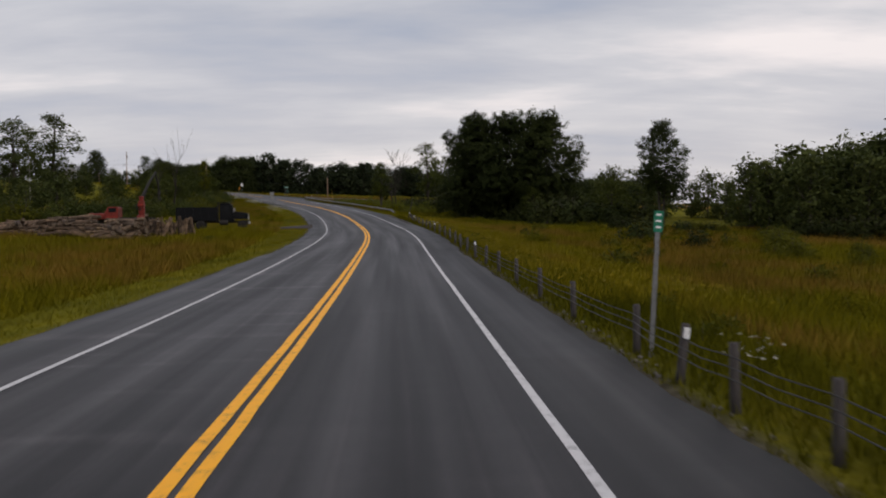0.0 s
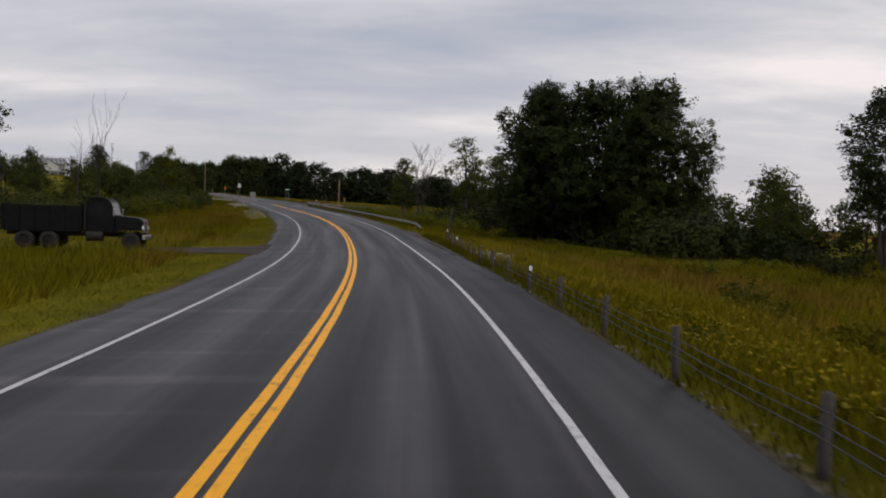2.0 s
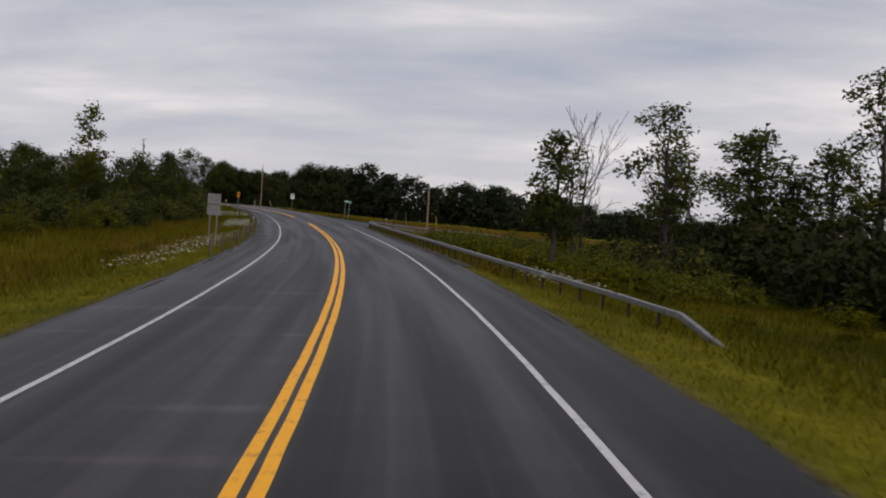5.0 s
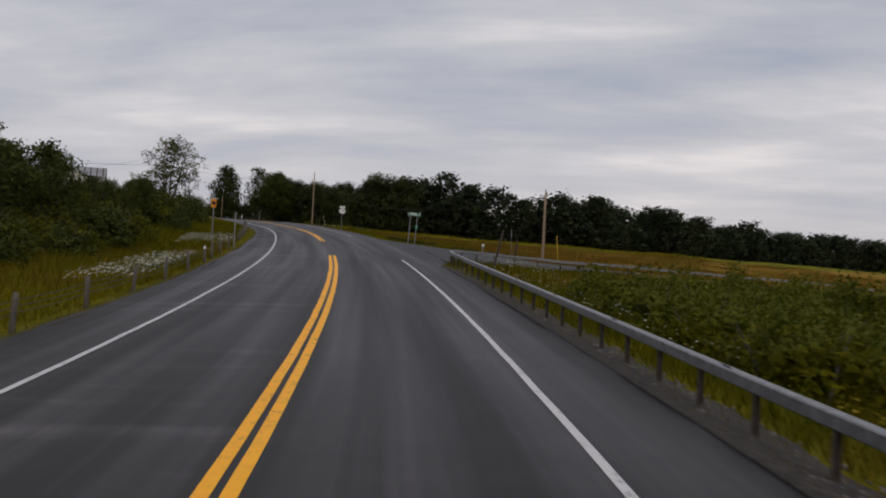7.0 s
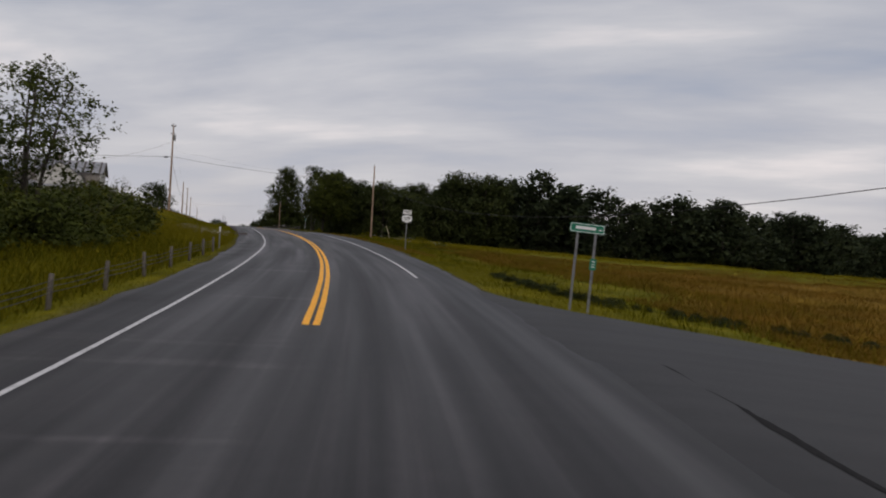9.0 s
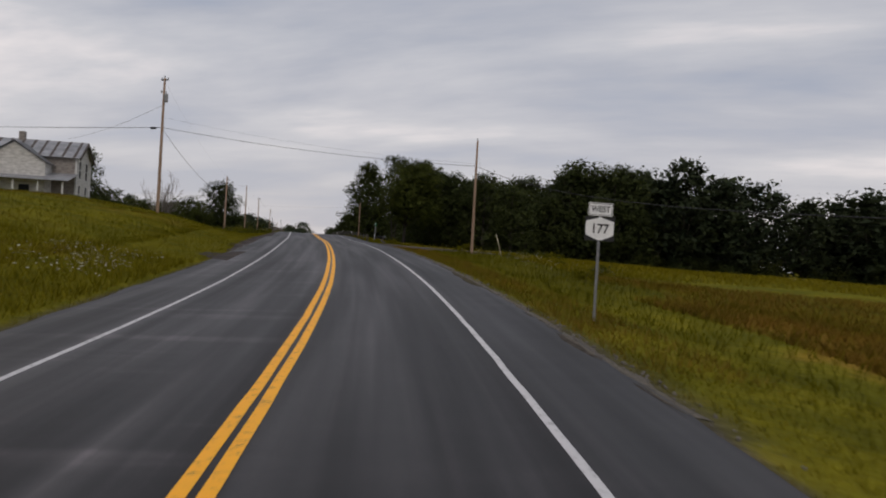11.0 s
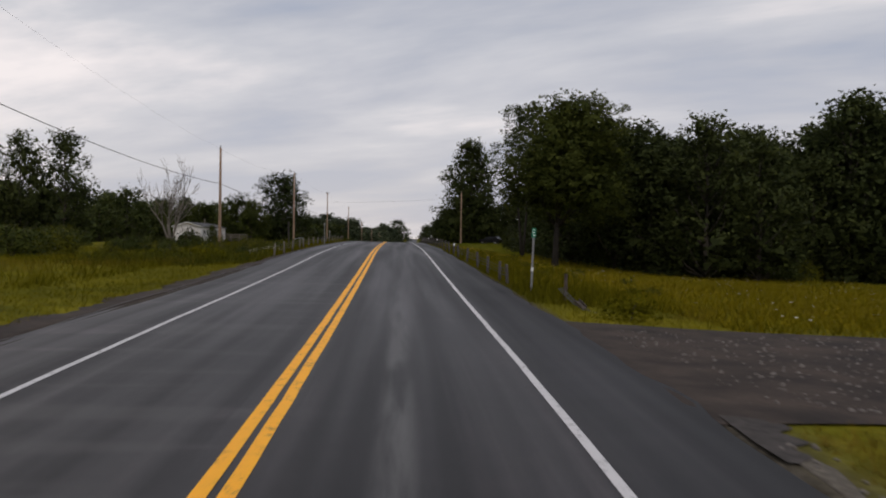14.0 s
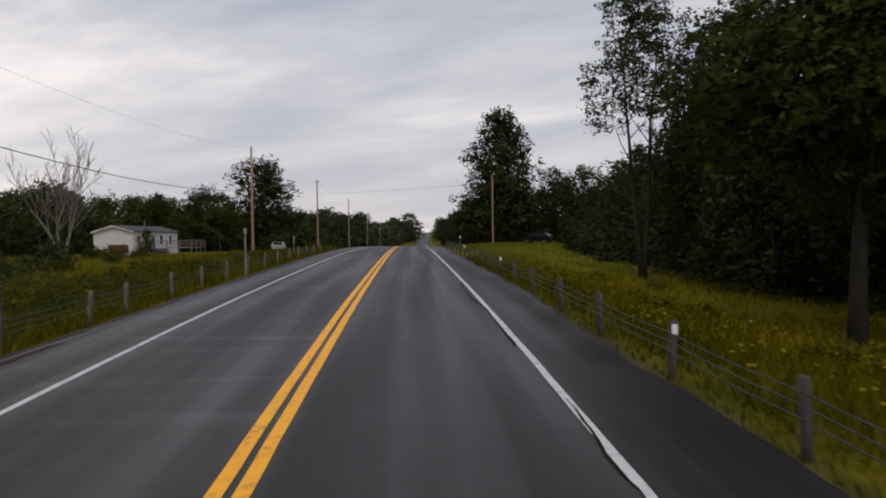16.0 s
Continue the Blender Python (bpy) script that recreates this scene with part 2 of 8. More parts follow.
def ground_material():
    m, n, l, p = material("meadow", 0.95, 0, 0.03)
    big, fine2 = patch_noise(m)
    green, _ = noise_mix(m, [(0.3, (0.086, 0.084, 0.007)), (0.5, (0.136, 0.126, 0.009)), (0.72, (0.192, 0.166, 0.012))], 0.35, 8)
    dry, _ = noise_mix(m, [(0.3, (0.175, 0.107, 0.018)), (0.52, (0.240, 0.142, 0.023)), (0.75, (0.23, 0.160, 0.022))], 0.2, 8)
    fine, ftx = noise_mix(m, [(0.3, (0.7, 0.7, 0.7)), (0.72, (1.25, 1.25, 1.22))], 3.2, 6)
    za = attr(m, "zone")
    sz = n.new("ShaderNodeSeparateXYZ")
    l.new(za.outputs["Vector"], sz.inputs[0])
    c = mix(m, "MIX", dry_share(m, sz.outputs[0], big), green.outputs[0], dry.outputs[0])
    # rank growth: dark tones, with shade at the foot of weeds painted in
    rank, _ = noise_mix(m, [(0.3, (0.024, 0.028, 0.003)), (0.5, (0.060, 0.060, 0.006)), (0.72, (0.13, 0.104, 0.009))], 0.30, 8)
    c = mix(m, "MIX", sz.outputs[2], c, rank.outputs[0])
    c = mix(m, "MULTIPLY", 0.8, c, fine2)
    dirt, _ = noise_mix(m, [(0.3, (0.030, 0.025, 0.021)), (0.7, (0.105, 0.092, 0.080))], 5.0, 9)
    c = mix(m, "MIX", sz.outputs[1], c, dirt.outputs[0])
    c = mix(m, "MULTIPLY", 1.0, c, fine.outputs[0])
    l.new(c, p.inputs["Base Color"])
    bump(m, ftx.outputs["Fac"], 0.8, 0.12)
    return m


def leaf_material(name, a, b, trans=0.25, dry=None, clump=0.0):
    """Leaves: each its own tint, each plant its own; dry: (colour, share) of withered patches; clump: the size of lighter and darker sprays."""
    m, n, l, p = material(name, 0.9 if dry else 0.7, 0, 0.02 if dry else 0.10)
    g = n.new("ShaderNodeNewGeometry")
    oi = n.new("ShaderNodeObjectInfo")
    rp = n.new("ShaderNodeValToRGB")
    rp.color_ramp.elements[0].color, rp.color_ramp.elements[1].color = (*a, 1), (*b, 1)
    l.new(g.outputs["Random Per Island"], rp.inputs[0])
    rp2 = n.new("ShaderNodeValToRGB")
    rp2.color_ramp.elements[0].color, rp2.color_ramp.elements[1].color = (0.8, 0.84, 0.8, 1), (1.2, 1.15, 1.05, 1)
    l.new(oi.outputs["Random"], rp2.inputs[0])
    c = mix(m, "MULTIPLY", 1.0, rp.outputs[0], rp2.outputs[0])
    if dry is not None:
        big, fine = patch_noise(m)
        c = mix(m, "MIX", dry_share(m, float(dry[1]), big), c, dry[0])
        c = mix(m, "MULTIPLY", 0.85, c, fine)
    if clump:
        spray, _ = noise_mix(m, [(0.30, (0.62, 0.66, 0.66)), (0.52, (1.0, 1.0, 1.0)), (0.72, (1.45, 1.36, 1.12))], clump, 3)
        c = mix(m, "MULTIPLY", 1.0, c, spray.outputs[0])
    l.new(c, p.inputs["Base Color"])
    tr = n.new("ShaderNodeBsdfTranslucent")
    l.new(c, tr.inputs["Color"])
    ms = n.new("ShaderNodeMixShader")
    ms.inputs[0].default_value = trans
    l.new(p.outputs[0], ms.inputs[1])
    l.new(tr.outputs[0], ms.inputs[2])
    l.new(ms.outputs[0], n["Material Output"].inputs["Surface"])
    return m


M_ASPHALT = asphalt_material("asphalt", (0.0155, 0.0137, 0.0143))
M_ASPHALT_OLD = asphalt_material("old_asphalt", (0.0165, 0.0150, 0.0152), 0.0)
M_YELLOW = paint_material("yellow_paint", (0.94, 0.42, 0.006), (0.34, 0.17, 0.03))
M_WHITE = paint_material("white_paint", (0.56, 0.55, 0.555), (0.14, 0.135, 0.14))
M_GROUND = ground_material()
M_GRAVEL = simple("gravel", (0.10, 0.088, 0.080), (0.21, 0.19, 0.175), 7, 0.95, relief=0.8)
M_GRAVEL_TAN = simple("tan_gravel", (0.055, 0.045, 0.034), (0.17, 0.148, 0.118), 9, 0.95, relief=0.8)
M_TAR = simple("tar", (0.005, 0.005, 0.005), (0.013, 0.012, 0.012), 6, 0.9, spec=0.15, relief=0.4)
M_GUTTER = simple("stony_gutter", (0.026, 0.022, 0.020), (0.070, 0.060, 0.055), 6, 0.95, relief=0.8)
M_DIRT = simple("dirt_drive", (0.016, 0.011, 0.008), (0.060, 0.042, 0.032), 0.9, 0.95, relief=0.8)
M_LEAF = leaf_material("leaf_green", (0.042, 0.056, 0.012), (0.072, 0.086, 0.018), clump=0.8)
M_LEAF_DARK = leaf_material("leaf_dark", (0.026, 0.037, 0.011), (0.047, 0.060, 0.017), clump=0.7)
M_LEAF_WOOD = leaf_material("leaf_wood", (0.036, 0.048, 0.017), (0.060, 0.075, 0.023), clump=0.7)
# far leaves: the bluer tint paints in some haze
M_LEAF_FAR = leaf_material("leaf_far", (0.028, 0.040, 0.022), (0.048, 0.062, 0.031), clump=0.45)
# haze of distance put into the leaf colour: paler and greyer
M_LEAF_HAZE = leaf_material("leaf_haze_tint", (0.052, 0.070, 0.042), (0.080, 0.100, 0.056), clump=0.35)
M_LEAF_LUSH = leaf_material("leaf_lush", (0.085, 0.098, 0.011), (0.150, 0.156, 0.016), 0.35, clump=1.0)
# thicket leaves, lightened partly to suggest haze
M_LEAF_YOUNG = leaf_material("leaf_young", (0.050, 0.066, 0.020), (0.082, 0.098, 0.028), clump=0.7)
M_LEAF_OLIVE = leaf_material("leaf_olive", (0.060, 0.068, 0.007), (0.135, 0.134, 0.014), 0.45, clump=1.0)
M_LEAF_BUSH = leaf_material("leaf_bush", (0.020, 0.027, 0.006), (0.038, 0.045, 0.010), clump=1.2)
M_GRASS = leaf_material("grass_blade", (0.130, 0.122, 0.009), (0.180, 0.162, 0.011), 0.35, dry=((0.200, 0.140, 0.018), 0.26))
# weed green, kept darker than grass partly to paint in a shaded verge
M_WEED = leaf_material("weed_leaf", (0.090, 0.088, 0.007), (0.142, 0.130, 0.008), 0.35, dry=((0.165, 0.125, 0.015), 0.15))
M_HAY = leaf_material("dry_grass", (0.185, 0.116, 0.018), (0.240, 0.150, 0.026), 0.35, dry=((0.22, 0.130, 0.024), 0.5))
M_MEADOW = leaf_material("meadow_blade", (0.142, 0.132, 0.008), (0.205, 0.180, 0.010), 0.35, dry=((0.250, 0.155, 0.028), 0.48))
M_LAWN = leaf_material("lawn_blade", (0.100, 0.118, 0.008), (0.165, 0.180, 0.012), 0.4)
M_GOLD = leaf_material("yellow_flower", (0.16, 0.135, 0.005), (0.36, 0.26, 0.008), 0.2)
M_GOLDSTEM = leaf_material("yellow_green_stem", (0.17, 0.145, 0.006), (0.29, 0.228, 0.009), 0.4)
M_DAISY = leaf_material("white_flower", (0.42, 0.40, 0.33), (0.72, 0.70, 0.62), 0.2)
# bark darkened to paint in the shade under the crowns
M_BARK_SHADE = simple("shade_bark", (0.016, 0.013, 0.011), (0.040, 0.034, 0.029), 5, 0.95, stretch=(1, 1, 0.25), relief=0.7)
M_BIRCH = simple("birch_bark", (0.22, 0.21, 0.19), (0.50, 0.48, 0.45), 4, 0.8, stretch=(1, 1, 2.5), relief=0.3)
M_BARK = simple("bark", (0.035, 0.029, 0.024), (0.085, 0.072, 0.060), 5, 0.95, stretch=(1, 1, 0.25), relief=0.7)
M_DEADWOOD = simple("dead_wood", (0.11, 0.095, 0.085), (0.23, 0.205, 0.185), 6, 0.9, stretch=(1, 1, 0.3), relief=0.4)
M_DEADDARK = simple("dark_dead_wood", (0.022, 0.017, 0.014), (0.055, 0.045, 0.038), 6, 0.9, stretch=(1, 1, 0.3), relief=0.4)
M_POLE = simple("pole_wood", (0.19, 0.125, 0.085), (0.38, 0.265, 0.19), 5, 0.9, stretch=(6, 6, 0.25), relief=0.4)
M_POST_PALE = simple("bleached_post", (0.070, 0.060, 0.048), (0.15, 0.130, 0.105), 9, 0.9, stretch=(3, 3, 0.5), relief=0.4)
M_POST = simple("weathered_post", (0.028, 0.024, 0.023), (0.078, 0.068, 0.064), 9, 0.9, stretch=(3, 3, 0.5), relief=0.4)
M_STEEL = simple("galvanised_steel", (0.17, 0.17, 0.175), (0.31, 0.31, 0.32), 7, 0.5, 0.7, 0.4, relief=0.08)
M_RUST = simple("rust", (0.055, 0.026, 0.017), (0.11, 0.05, 0.032), 5, 0.85, relief=0.2)
M_RUSTPOST = simple("rusty_steel", (0.055, 0.042, 0.036), (0.12, 0.095, 0.08), 9, 0.75, 0.4, relief=0.2)
M_CABLE = simple("wire_rope", (0.045, 0.044, 0.042), (0.09, 0.087, 0.084), 20, 0.6, 0.6, relief=0.1)
M_WIRE = simple("black_wire", (0.012, 0.012, 0.014), (0.022, 0.022, 0.024), 4, 0.7, relief=0)
M_SIGNWHITE = simple("white_sheeting", (0.74, 0.74, 0.74), (0.84, 0.84, 0.84), 5, 0.45, relief=0.05)
M_SIGNBLACK = simple("black_sheeting", (0.012, 0.012, 0.013), (0.022, 0.022, 0.023), 5, 0.5, relief=0.05)
M_SIGNGREEN = simple("green_sheeting", (0.006, 0.16, 0.095), (0.012, 0.21, 0.12), 6, 0.45, relief=0.05)
M_SIGNORANGE = simple("orange_sheeting", (0.66, 0.23, 0.012), (0.78, 0.30, 0.02), 6, 0.45, relief=0.05)
M_SIGNBACK = simple("aluminium_back", (0.22, 0.22, 0.22), (0.32, 0.32, 0.32), 6, 0.55, 0.5, relief=0.05)
M_REFLECT = simple("white_reflector", (0.70, 0.70, 0.70), (0.82, 0.82, 0.82), 9, 0.35, relief=0)
M_YELLOWTUBE = simple("yellow_plastic", (0.55, 0.34, 0.02), (0.68, 0.44, 0.04), 6, 0.6, relief=0.05)
M_PALETUBE = simple("pale_plastic", (0.55, 0.48, 0.33), (0.68, 0.60, 0.43), 6, 0.6, relief=0.05)
M_BLACKPAINT = simple("black_truck_paint", (0.004, 0.0045, 0.006), (0.010, 0.010, 0.011), 2.5, 0.4, 0, 0.12, relief=0.05)
M_RUBBER = simple("tyre_rubber", (0.016, 0.015, 0.015), (0.035, 0.032, 0.030), 9, 0.9, relief=0.2)
M_CHROME = simple("dull_chrome", (0.42, 0.42, 0.43), (0.58, 0.58, 0.60), 9, 0.3, 0.9, relief=0.05)
M_RED = simple("red_machine_paint", (0.12, 0.014, 0.010), (0.27, 0.028, 0.016), 3, 0.5, relief=0.1)
M_DARKMETAL = simple("dark_metal", (0.012, 0.011, 0.010), (0.032, 0.028, 0.026), 6, 0.7, 0.1, relief=0.2)
M_LOGBARK = simple("log_bark", (0.034, 0.025, 0.018), (0.21, 0.160, 0.120), 4, 0.95, stretch=(1, 1, 1), relief=0.7)
M_LOGBARK.node_tree.links.new(mix(M_LOGBARK, "MULTIPLY", 1.0, M_LOGBARK.node_tree.nodes["Principled BSDF"].inputs["Base Color"].links[0].from_socket, island_tint(M_LOGBARK, (0.45, 0.42, 0.42), (1.5, 1.32, 1.15))), M_LOGBARK.node_tree.nodes["Principled BSDF"].inputs["Base Color"])
M_LOGEND = simple("cut_wood", (0.07, 0.05, 0.036), (0.20, 0.15, 0.105), 6, 0.85, relief=0.2)
M_SIDING = simple("weathered_white_siding", (0.38, 0.37, 0.35), (0.66, 0.645, 0.62), 1.6, 0.8, stretch=(1, 1, 3), relief=0.2)
M_BROWNWALL = simple("bare_weathered_board", (0.15, 0.13, 0.115), (0.34, 0.31, 0.285), 2.0, 0.9, stretch=(1, 1, 4), relief=0.3)
M_TINROOF = simple("tin_roof", (0.22, 0.225, 0.24), (0.40, 0.405, 0.42), 1.2, 0.5, 0.4, relief=0.1)
M_TINSTRIPE = simple("rusted_seam", (0.055, 0.045, 0.042), (0.12, 0.10, 0.09), 3, 0.8, relief=0.1)
M_DARKGLASS = simple("dark_window_glass", (0.006, 0.007, 0.008), (0.014, 0.015, 0.017), 2, 0.2, 0, 0.10, relief=0)
M_TRIM = simple("white_trim", (0.50, 0.50, 0.49), (0.70, 0.70, 0.69), 3, 0.7, relief=0.1)
M_TRAILER = simple("pale_grey_siding", (0.60, 0.58, 0.58), (0.74, 0.72, 0.72), 1.5, 0.7, stretch=(1, 1, 4), relief=0.15)
M_SHINGLE = simple("dark_shingles", (0.045, 0.045, 0.047), (0.085, 0.084, 0.086), 3, 0.9, relief=0.3)
M_DECK = simple("weathered_deck_wood", (0.13, 0.11, 0.095), (0.25, 0.22, 0.20), 5, 0.9, relief=0.3)
M_CARPAINT = simple("silver_car_paint", (0.40, 0.41, 0.42), (0.52, 0.53, 0.54), 2, 0.3, 0.5, 0.5, relief=0)


# ---- building helpers ----
def sockets(me, mat):
    me.materials.append(mat)


def link_mesh(name, bm, mat, smooth=False):
    me = bpy.data.meshes.new(name)
    bm.to_mesh(me)
    bm.free()
    if smooth:
        me.polygons.foreach_set("use_smooth", [True] * len(me.polygons))
    sockets(me, mat)
    return new(name, me)


def part(name, bm, mat, parent, label="", smooth=False):
    """One mesh object under a thing or under a part, in the parent's own space."""
    ob = link_mesh(name, bm, mat, smooth)
    ob.parent = parent
    if label:
        tagged(ob, label)
    return ob


def thing(name, label, category, group="", kind="", at=None):
    ob = new(name)
    ob.empty_display_size = 0.2
    if at is not None:
        ob.matrix_basis = at
    return tagged(ob, label, category, group, kind)


def array_mesh(name, verts, faces, mat, smooth=False):
    """A mesh from numpy arrays of vertices and of equal-sided faces."""
    verts = np.asarray(verts, dtype=np.float32).reshape(-1, 3)
    faces = np.asarray(faces, dtype=np.int32)
    k = faces.shape[1]
    me = bpy.data.meshes.new(name)
    me.vertices.add(len(verts))
    me.vertices.foreach_set("co", verts.ravel())
    me.loops.add(faces.size)
    me.loops.foreach_set("vertex_index", faces.ravel())
    me.polygons.add(len(faces))
    me.polygons.foreach_set("loop_start", np.arange(0, faces.size, k, dtype=np.int32))
    me.update(calc_edges=True)
    if smooth:
        me.polygons.foreach_set("use_smooth", np.ones(len(faces), dtype=bool))
    sockets(me, mat)
    return me


def box(bm, x0, x1, y0, y1, z0, z1, m=None, bevel=0.0):
    r = bmesh.ops.create_cube(bm, size=1.0)
    vs = r["verts"]
    bmesh.ops.scale(bm, verts=vs, vec=(x1 - x0, y1 - y0, z1 - z0))
    bmesh.ops.translate(bm, verts=vs, vec=((x0 + x1) / 2, (y0 + y1) / 2, (z0 + z1) / 2))
    if bevel:
        es = list({ed for v in vs for ed in v.link_edges})
        out = bmesh.ops.bevel(bm, geom=es, offset=bevel, segments=2, affect="EDGES", profile=0.5)
        vs = list({v for f in out["faces"] for v in f.verts} | {v for v in vs if v.is_valid})
    if m is not None:
        bmesh.ops.transform(bm, matrix=m, verts=vs)
    return vs


def rod(bm, a, b, r0, r1=None, sides=8, caps=True):
    """A straight tapered round bar from a to b."""
    r1 = r0 if r1 is None else r1
    a, b = Vector(a), Vector(b)
    ax = b - a
    q = ax.to_track_quat("Z", "Y").to_matrix().to_4x4()
    m = Matrix.Translation((a + b) / 2) @ q
    return bmesh.ops.create_cone(bm, cap_ends=caps, segments=sides, radius1=r0, radius2=max(r1, 1e-4), depth=ax.length, matrix=m)["verts"]


def tube(bm, pts, radii, sides=6):
    """A bent tapered tube along points."""
    rings = []
    for i, p in enumerate(pts):
        p = Vector(p)
        a = Vector(pts[max(i - 1, 0)])
        b = Vector(pts[min(i + 1, len(pts) - 1)])
        q = (b - a).to_track_quat("Z", "Y")
        r = radii[i] if not isinstance(radii, (int, float)) else radii
        rings.append([bm.verts.new(p + q @ Vector((r * math.cos(2 * math.pi * k / sides), r * math.sin(2 * math.pi * k / sides), 0))) for k in range(sides)])
    for u, v in zip(rings, rings[1:]):
        for k in range(sides):
            bm.faces.new((u[k], u[(k + 1) % sides], v[(k + 1) % sides], v[k]))
    bm.faces.new(list(reversed(rings[0])))
    bm.faces.new(rings[-1])


# ---- the road's line: station, heading, slope and cross fall in degrees ----
ALIGN = [
    (-80, 1.2, 0, 0), (-15, 1.68, -0.6, 0), (15, 2.11, -0.06, 0.7), (45, 2.32, 0.68, 0.98),
    (75, 5.76, 0.56, 1.92), (105, 8.53, 1.93, 2.63), (135, 12.48, 2.07, 1.55), (165, 15.57, 1.83, 1.6),
    (195, 18.59, 2.58, 1.2), (225, 22.32, 2.82, 0.25), (255, 25.7, 2.05, 0.82), (285, 28.57, 2.13, 2.2),
    (315, 30.43, 1.93, 1.01), (345, 31.63, 1.23, -0.59), (375, 31.75, 1.74, -0.29), (405, 31.65, 0.7, -0.4),
    (435, 31.6, 0.45, -0.8), (480, 31.5, -0.3, -0.5), (560, 30.8, -1.6, 0), (680, 30.3, -1.4, 0),
    (800, 30.3, 0.2, 0), (950, 30.3, 0.9, 0), (1500, 30.3, 1.0, 0),
]
START = (-2.145, 9.689, 0.051)
STEP = 0.5
ST = np.arange(ALIGN[0][0], ALIGN[-1][0] + 0.01, STEP)
_k = np.array(ALIGN, dtype=float)
HEAD = np.radians(np.interp(ST, _k[:, 0], _k[:, 1]))
FALL = np.tan(np.radians(np.interp(ST, _k[:, 0], _k[:, 3])))
_t = np.stack([-np.sin(HEAD), np.cos(HEAD), np.tan(np.radians(np.interp(ST, _k[:, 0], _k[:, 2])))], 1)
LINE = np.vstack([[0, 0, 0], np.cumsum((_t[1:] + _t[:-1]) / 2 * STEP, axis=0)])
LINE = LINE - LINE[int(round(-ALIGN[0][0] / STEP))] + np.array(START)
EDGE = 5.3      # pavement edge from the centre
LANE = 3.49     # edge line from the centre


def on_line(s):
    s = np.asarray(s, dtype=float)
    c = np.stack([np.interp(s, ST, LINE[:, i]) for i in range(3)], -1)
    h = np.interp(s, ST, HEAD)
    f = np.interp(s, ST, FALL)
    # straight on past both ends
    over = np.maximum(s - ST[-1], 0) + np.minimum(s - ST[0], 0)
    c[..., 0] += -np.sin(h) * over
    c[..., 1] += np.cos(h) * over
    return c, h, f


SIDE = (6, 9, 14, 22, 45, 120, 240)
RIGHT_PROFILE = [
    (-60, (-0.12, -0.5, -1.1, -1.3, -1.2, -1.0, -1.0)), (50, (-0.12, -0.5, -1.1, -1.4, -1.3, -1.0, -1.0)),
    (100, (-0.1, -0.4, -0.8, -1.0, -1.2, -1.5, -1.5)), (140, (-0.12, -0.4, -1.0, -1.6, -2.0, -2.5, -2.5)),
    (190, (-0.15, -0.8, -1.6, -2.0, -2.4, -3.6, -4.5)), (217, (-0.05, -0.25, -0.6, -1.0, -1.9, -3.6, -6.0)), (225, (-0.05, -0.28, -0.7, -1.2, -2.6, -4.3, -6.3)),
    (245, (-0.12, -0.4, -0.8, -1.2, -2.0, -3.8, -6.5)), (285, (-0.15, -0.5, -0.8, -1.2, -1.7, -3.0, -6.5)),
    (330, (-0.1, -0.3, -0.4, -0.6, -1.3, -2.9, -7.0)), (344, (-0.02, -0.1, -0.2, -0.6, -1.6, -3.1, -7.5)),
    (360, (-0.12, -0.45, -0.75, -1.2, -2.1, -3.4, -8.0)),
    (398, (-0.15, -0.7, -1.5, -2.1, -3.1, -3.7, -8.0)), (430, (-0.15, -0.6, -1.2, -1.4, -2.6, -4.2, -8.0)), (520, (-0.1, 0.1, 0.3, 0.4, 0.3, -3.0, -9.0))]
LEFT_PROFILE = [
    (-60, (-0.1, -0.4, -0.7, -0.6, -0.4, 0.0, 0.0)), (50, (-0.1, -0.35, -0.6, -0.55, -0.4, 0.0, 0.0)), (72, (-0.05, -0.15, -0.35, -0.5, -0.35, 0.0, 0.0)), (83, (-0.03, 0.05, 0.05, -0.25, -0.3, 0.0, 0.0)),
    (92, (-0.05, -0.2, -0.32, -0.32, -0.3, 0.0, 0.0)), (112, (-0.03, -0.02, -0.05, -0.1, 0.0, 0.3, 0.3)), (140, (-0.12, -0.5, -0.8, -0.6, 0.2, 1.0, 1.0)),
    (200, (-0.15, -0.4, -0.2, 0.5, 1.6, 2.0, 2.0)), (250, (-0.05, 0.2, 0.7, 1.5, 2.6, 3.0, 3.0)),
    (300, (-0.05, 0.3, 1.15, 2.2, 3.3, 3.0, 3.0)), (335, (-0.05, 0.3, 1.7, 2.8, 3.2, 1.0, 1.0)),
    (362, (-0.1, -0.2, 0.0, 0.4, 1.0, -1.0, -1.0)), (395, (-0.15, -0.7, -1.1, -1.2, -1.2, -2.0, -2.0)),
    (480, (-0.1, -0.3, -0.5, -0.6, -0.6, -2.0, -2.0)), (600, (-0.1, -0.2, -0.2, -0.2, 0.0, 0.0, 0.0))]


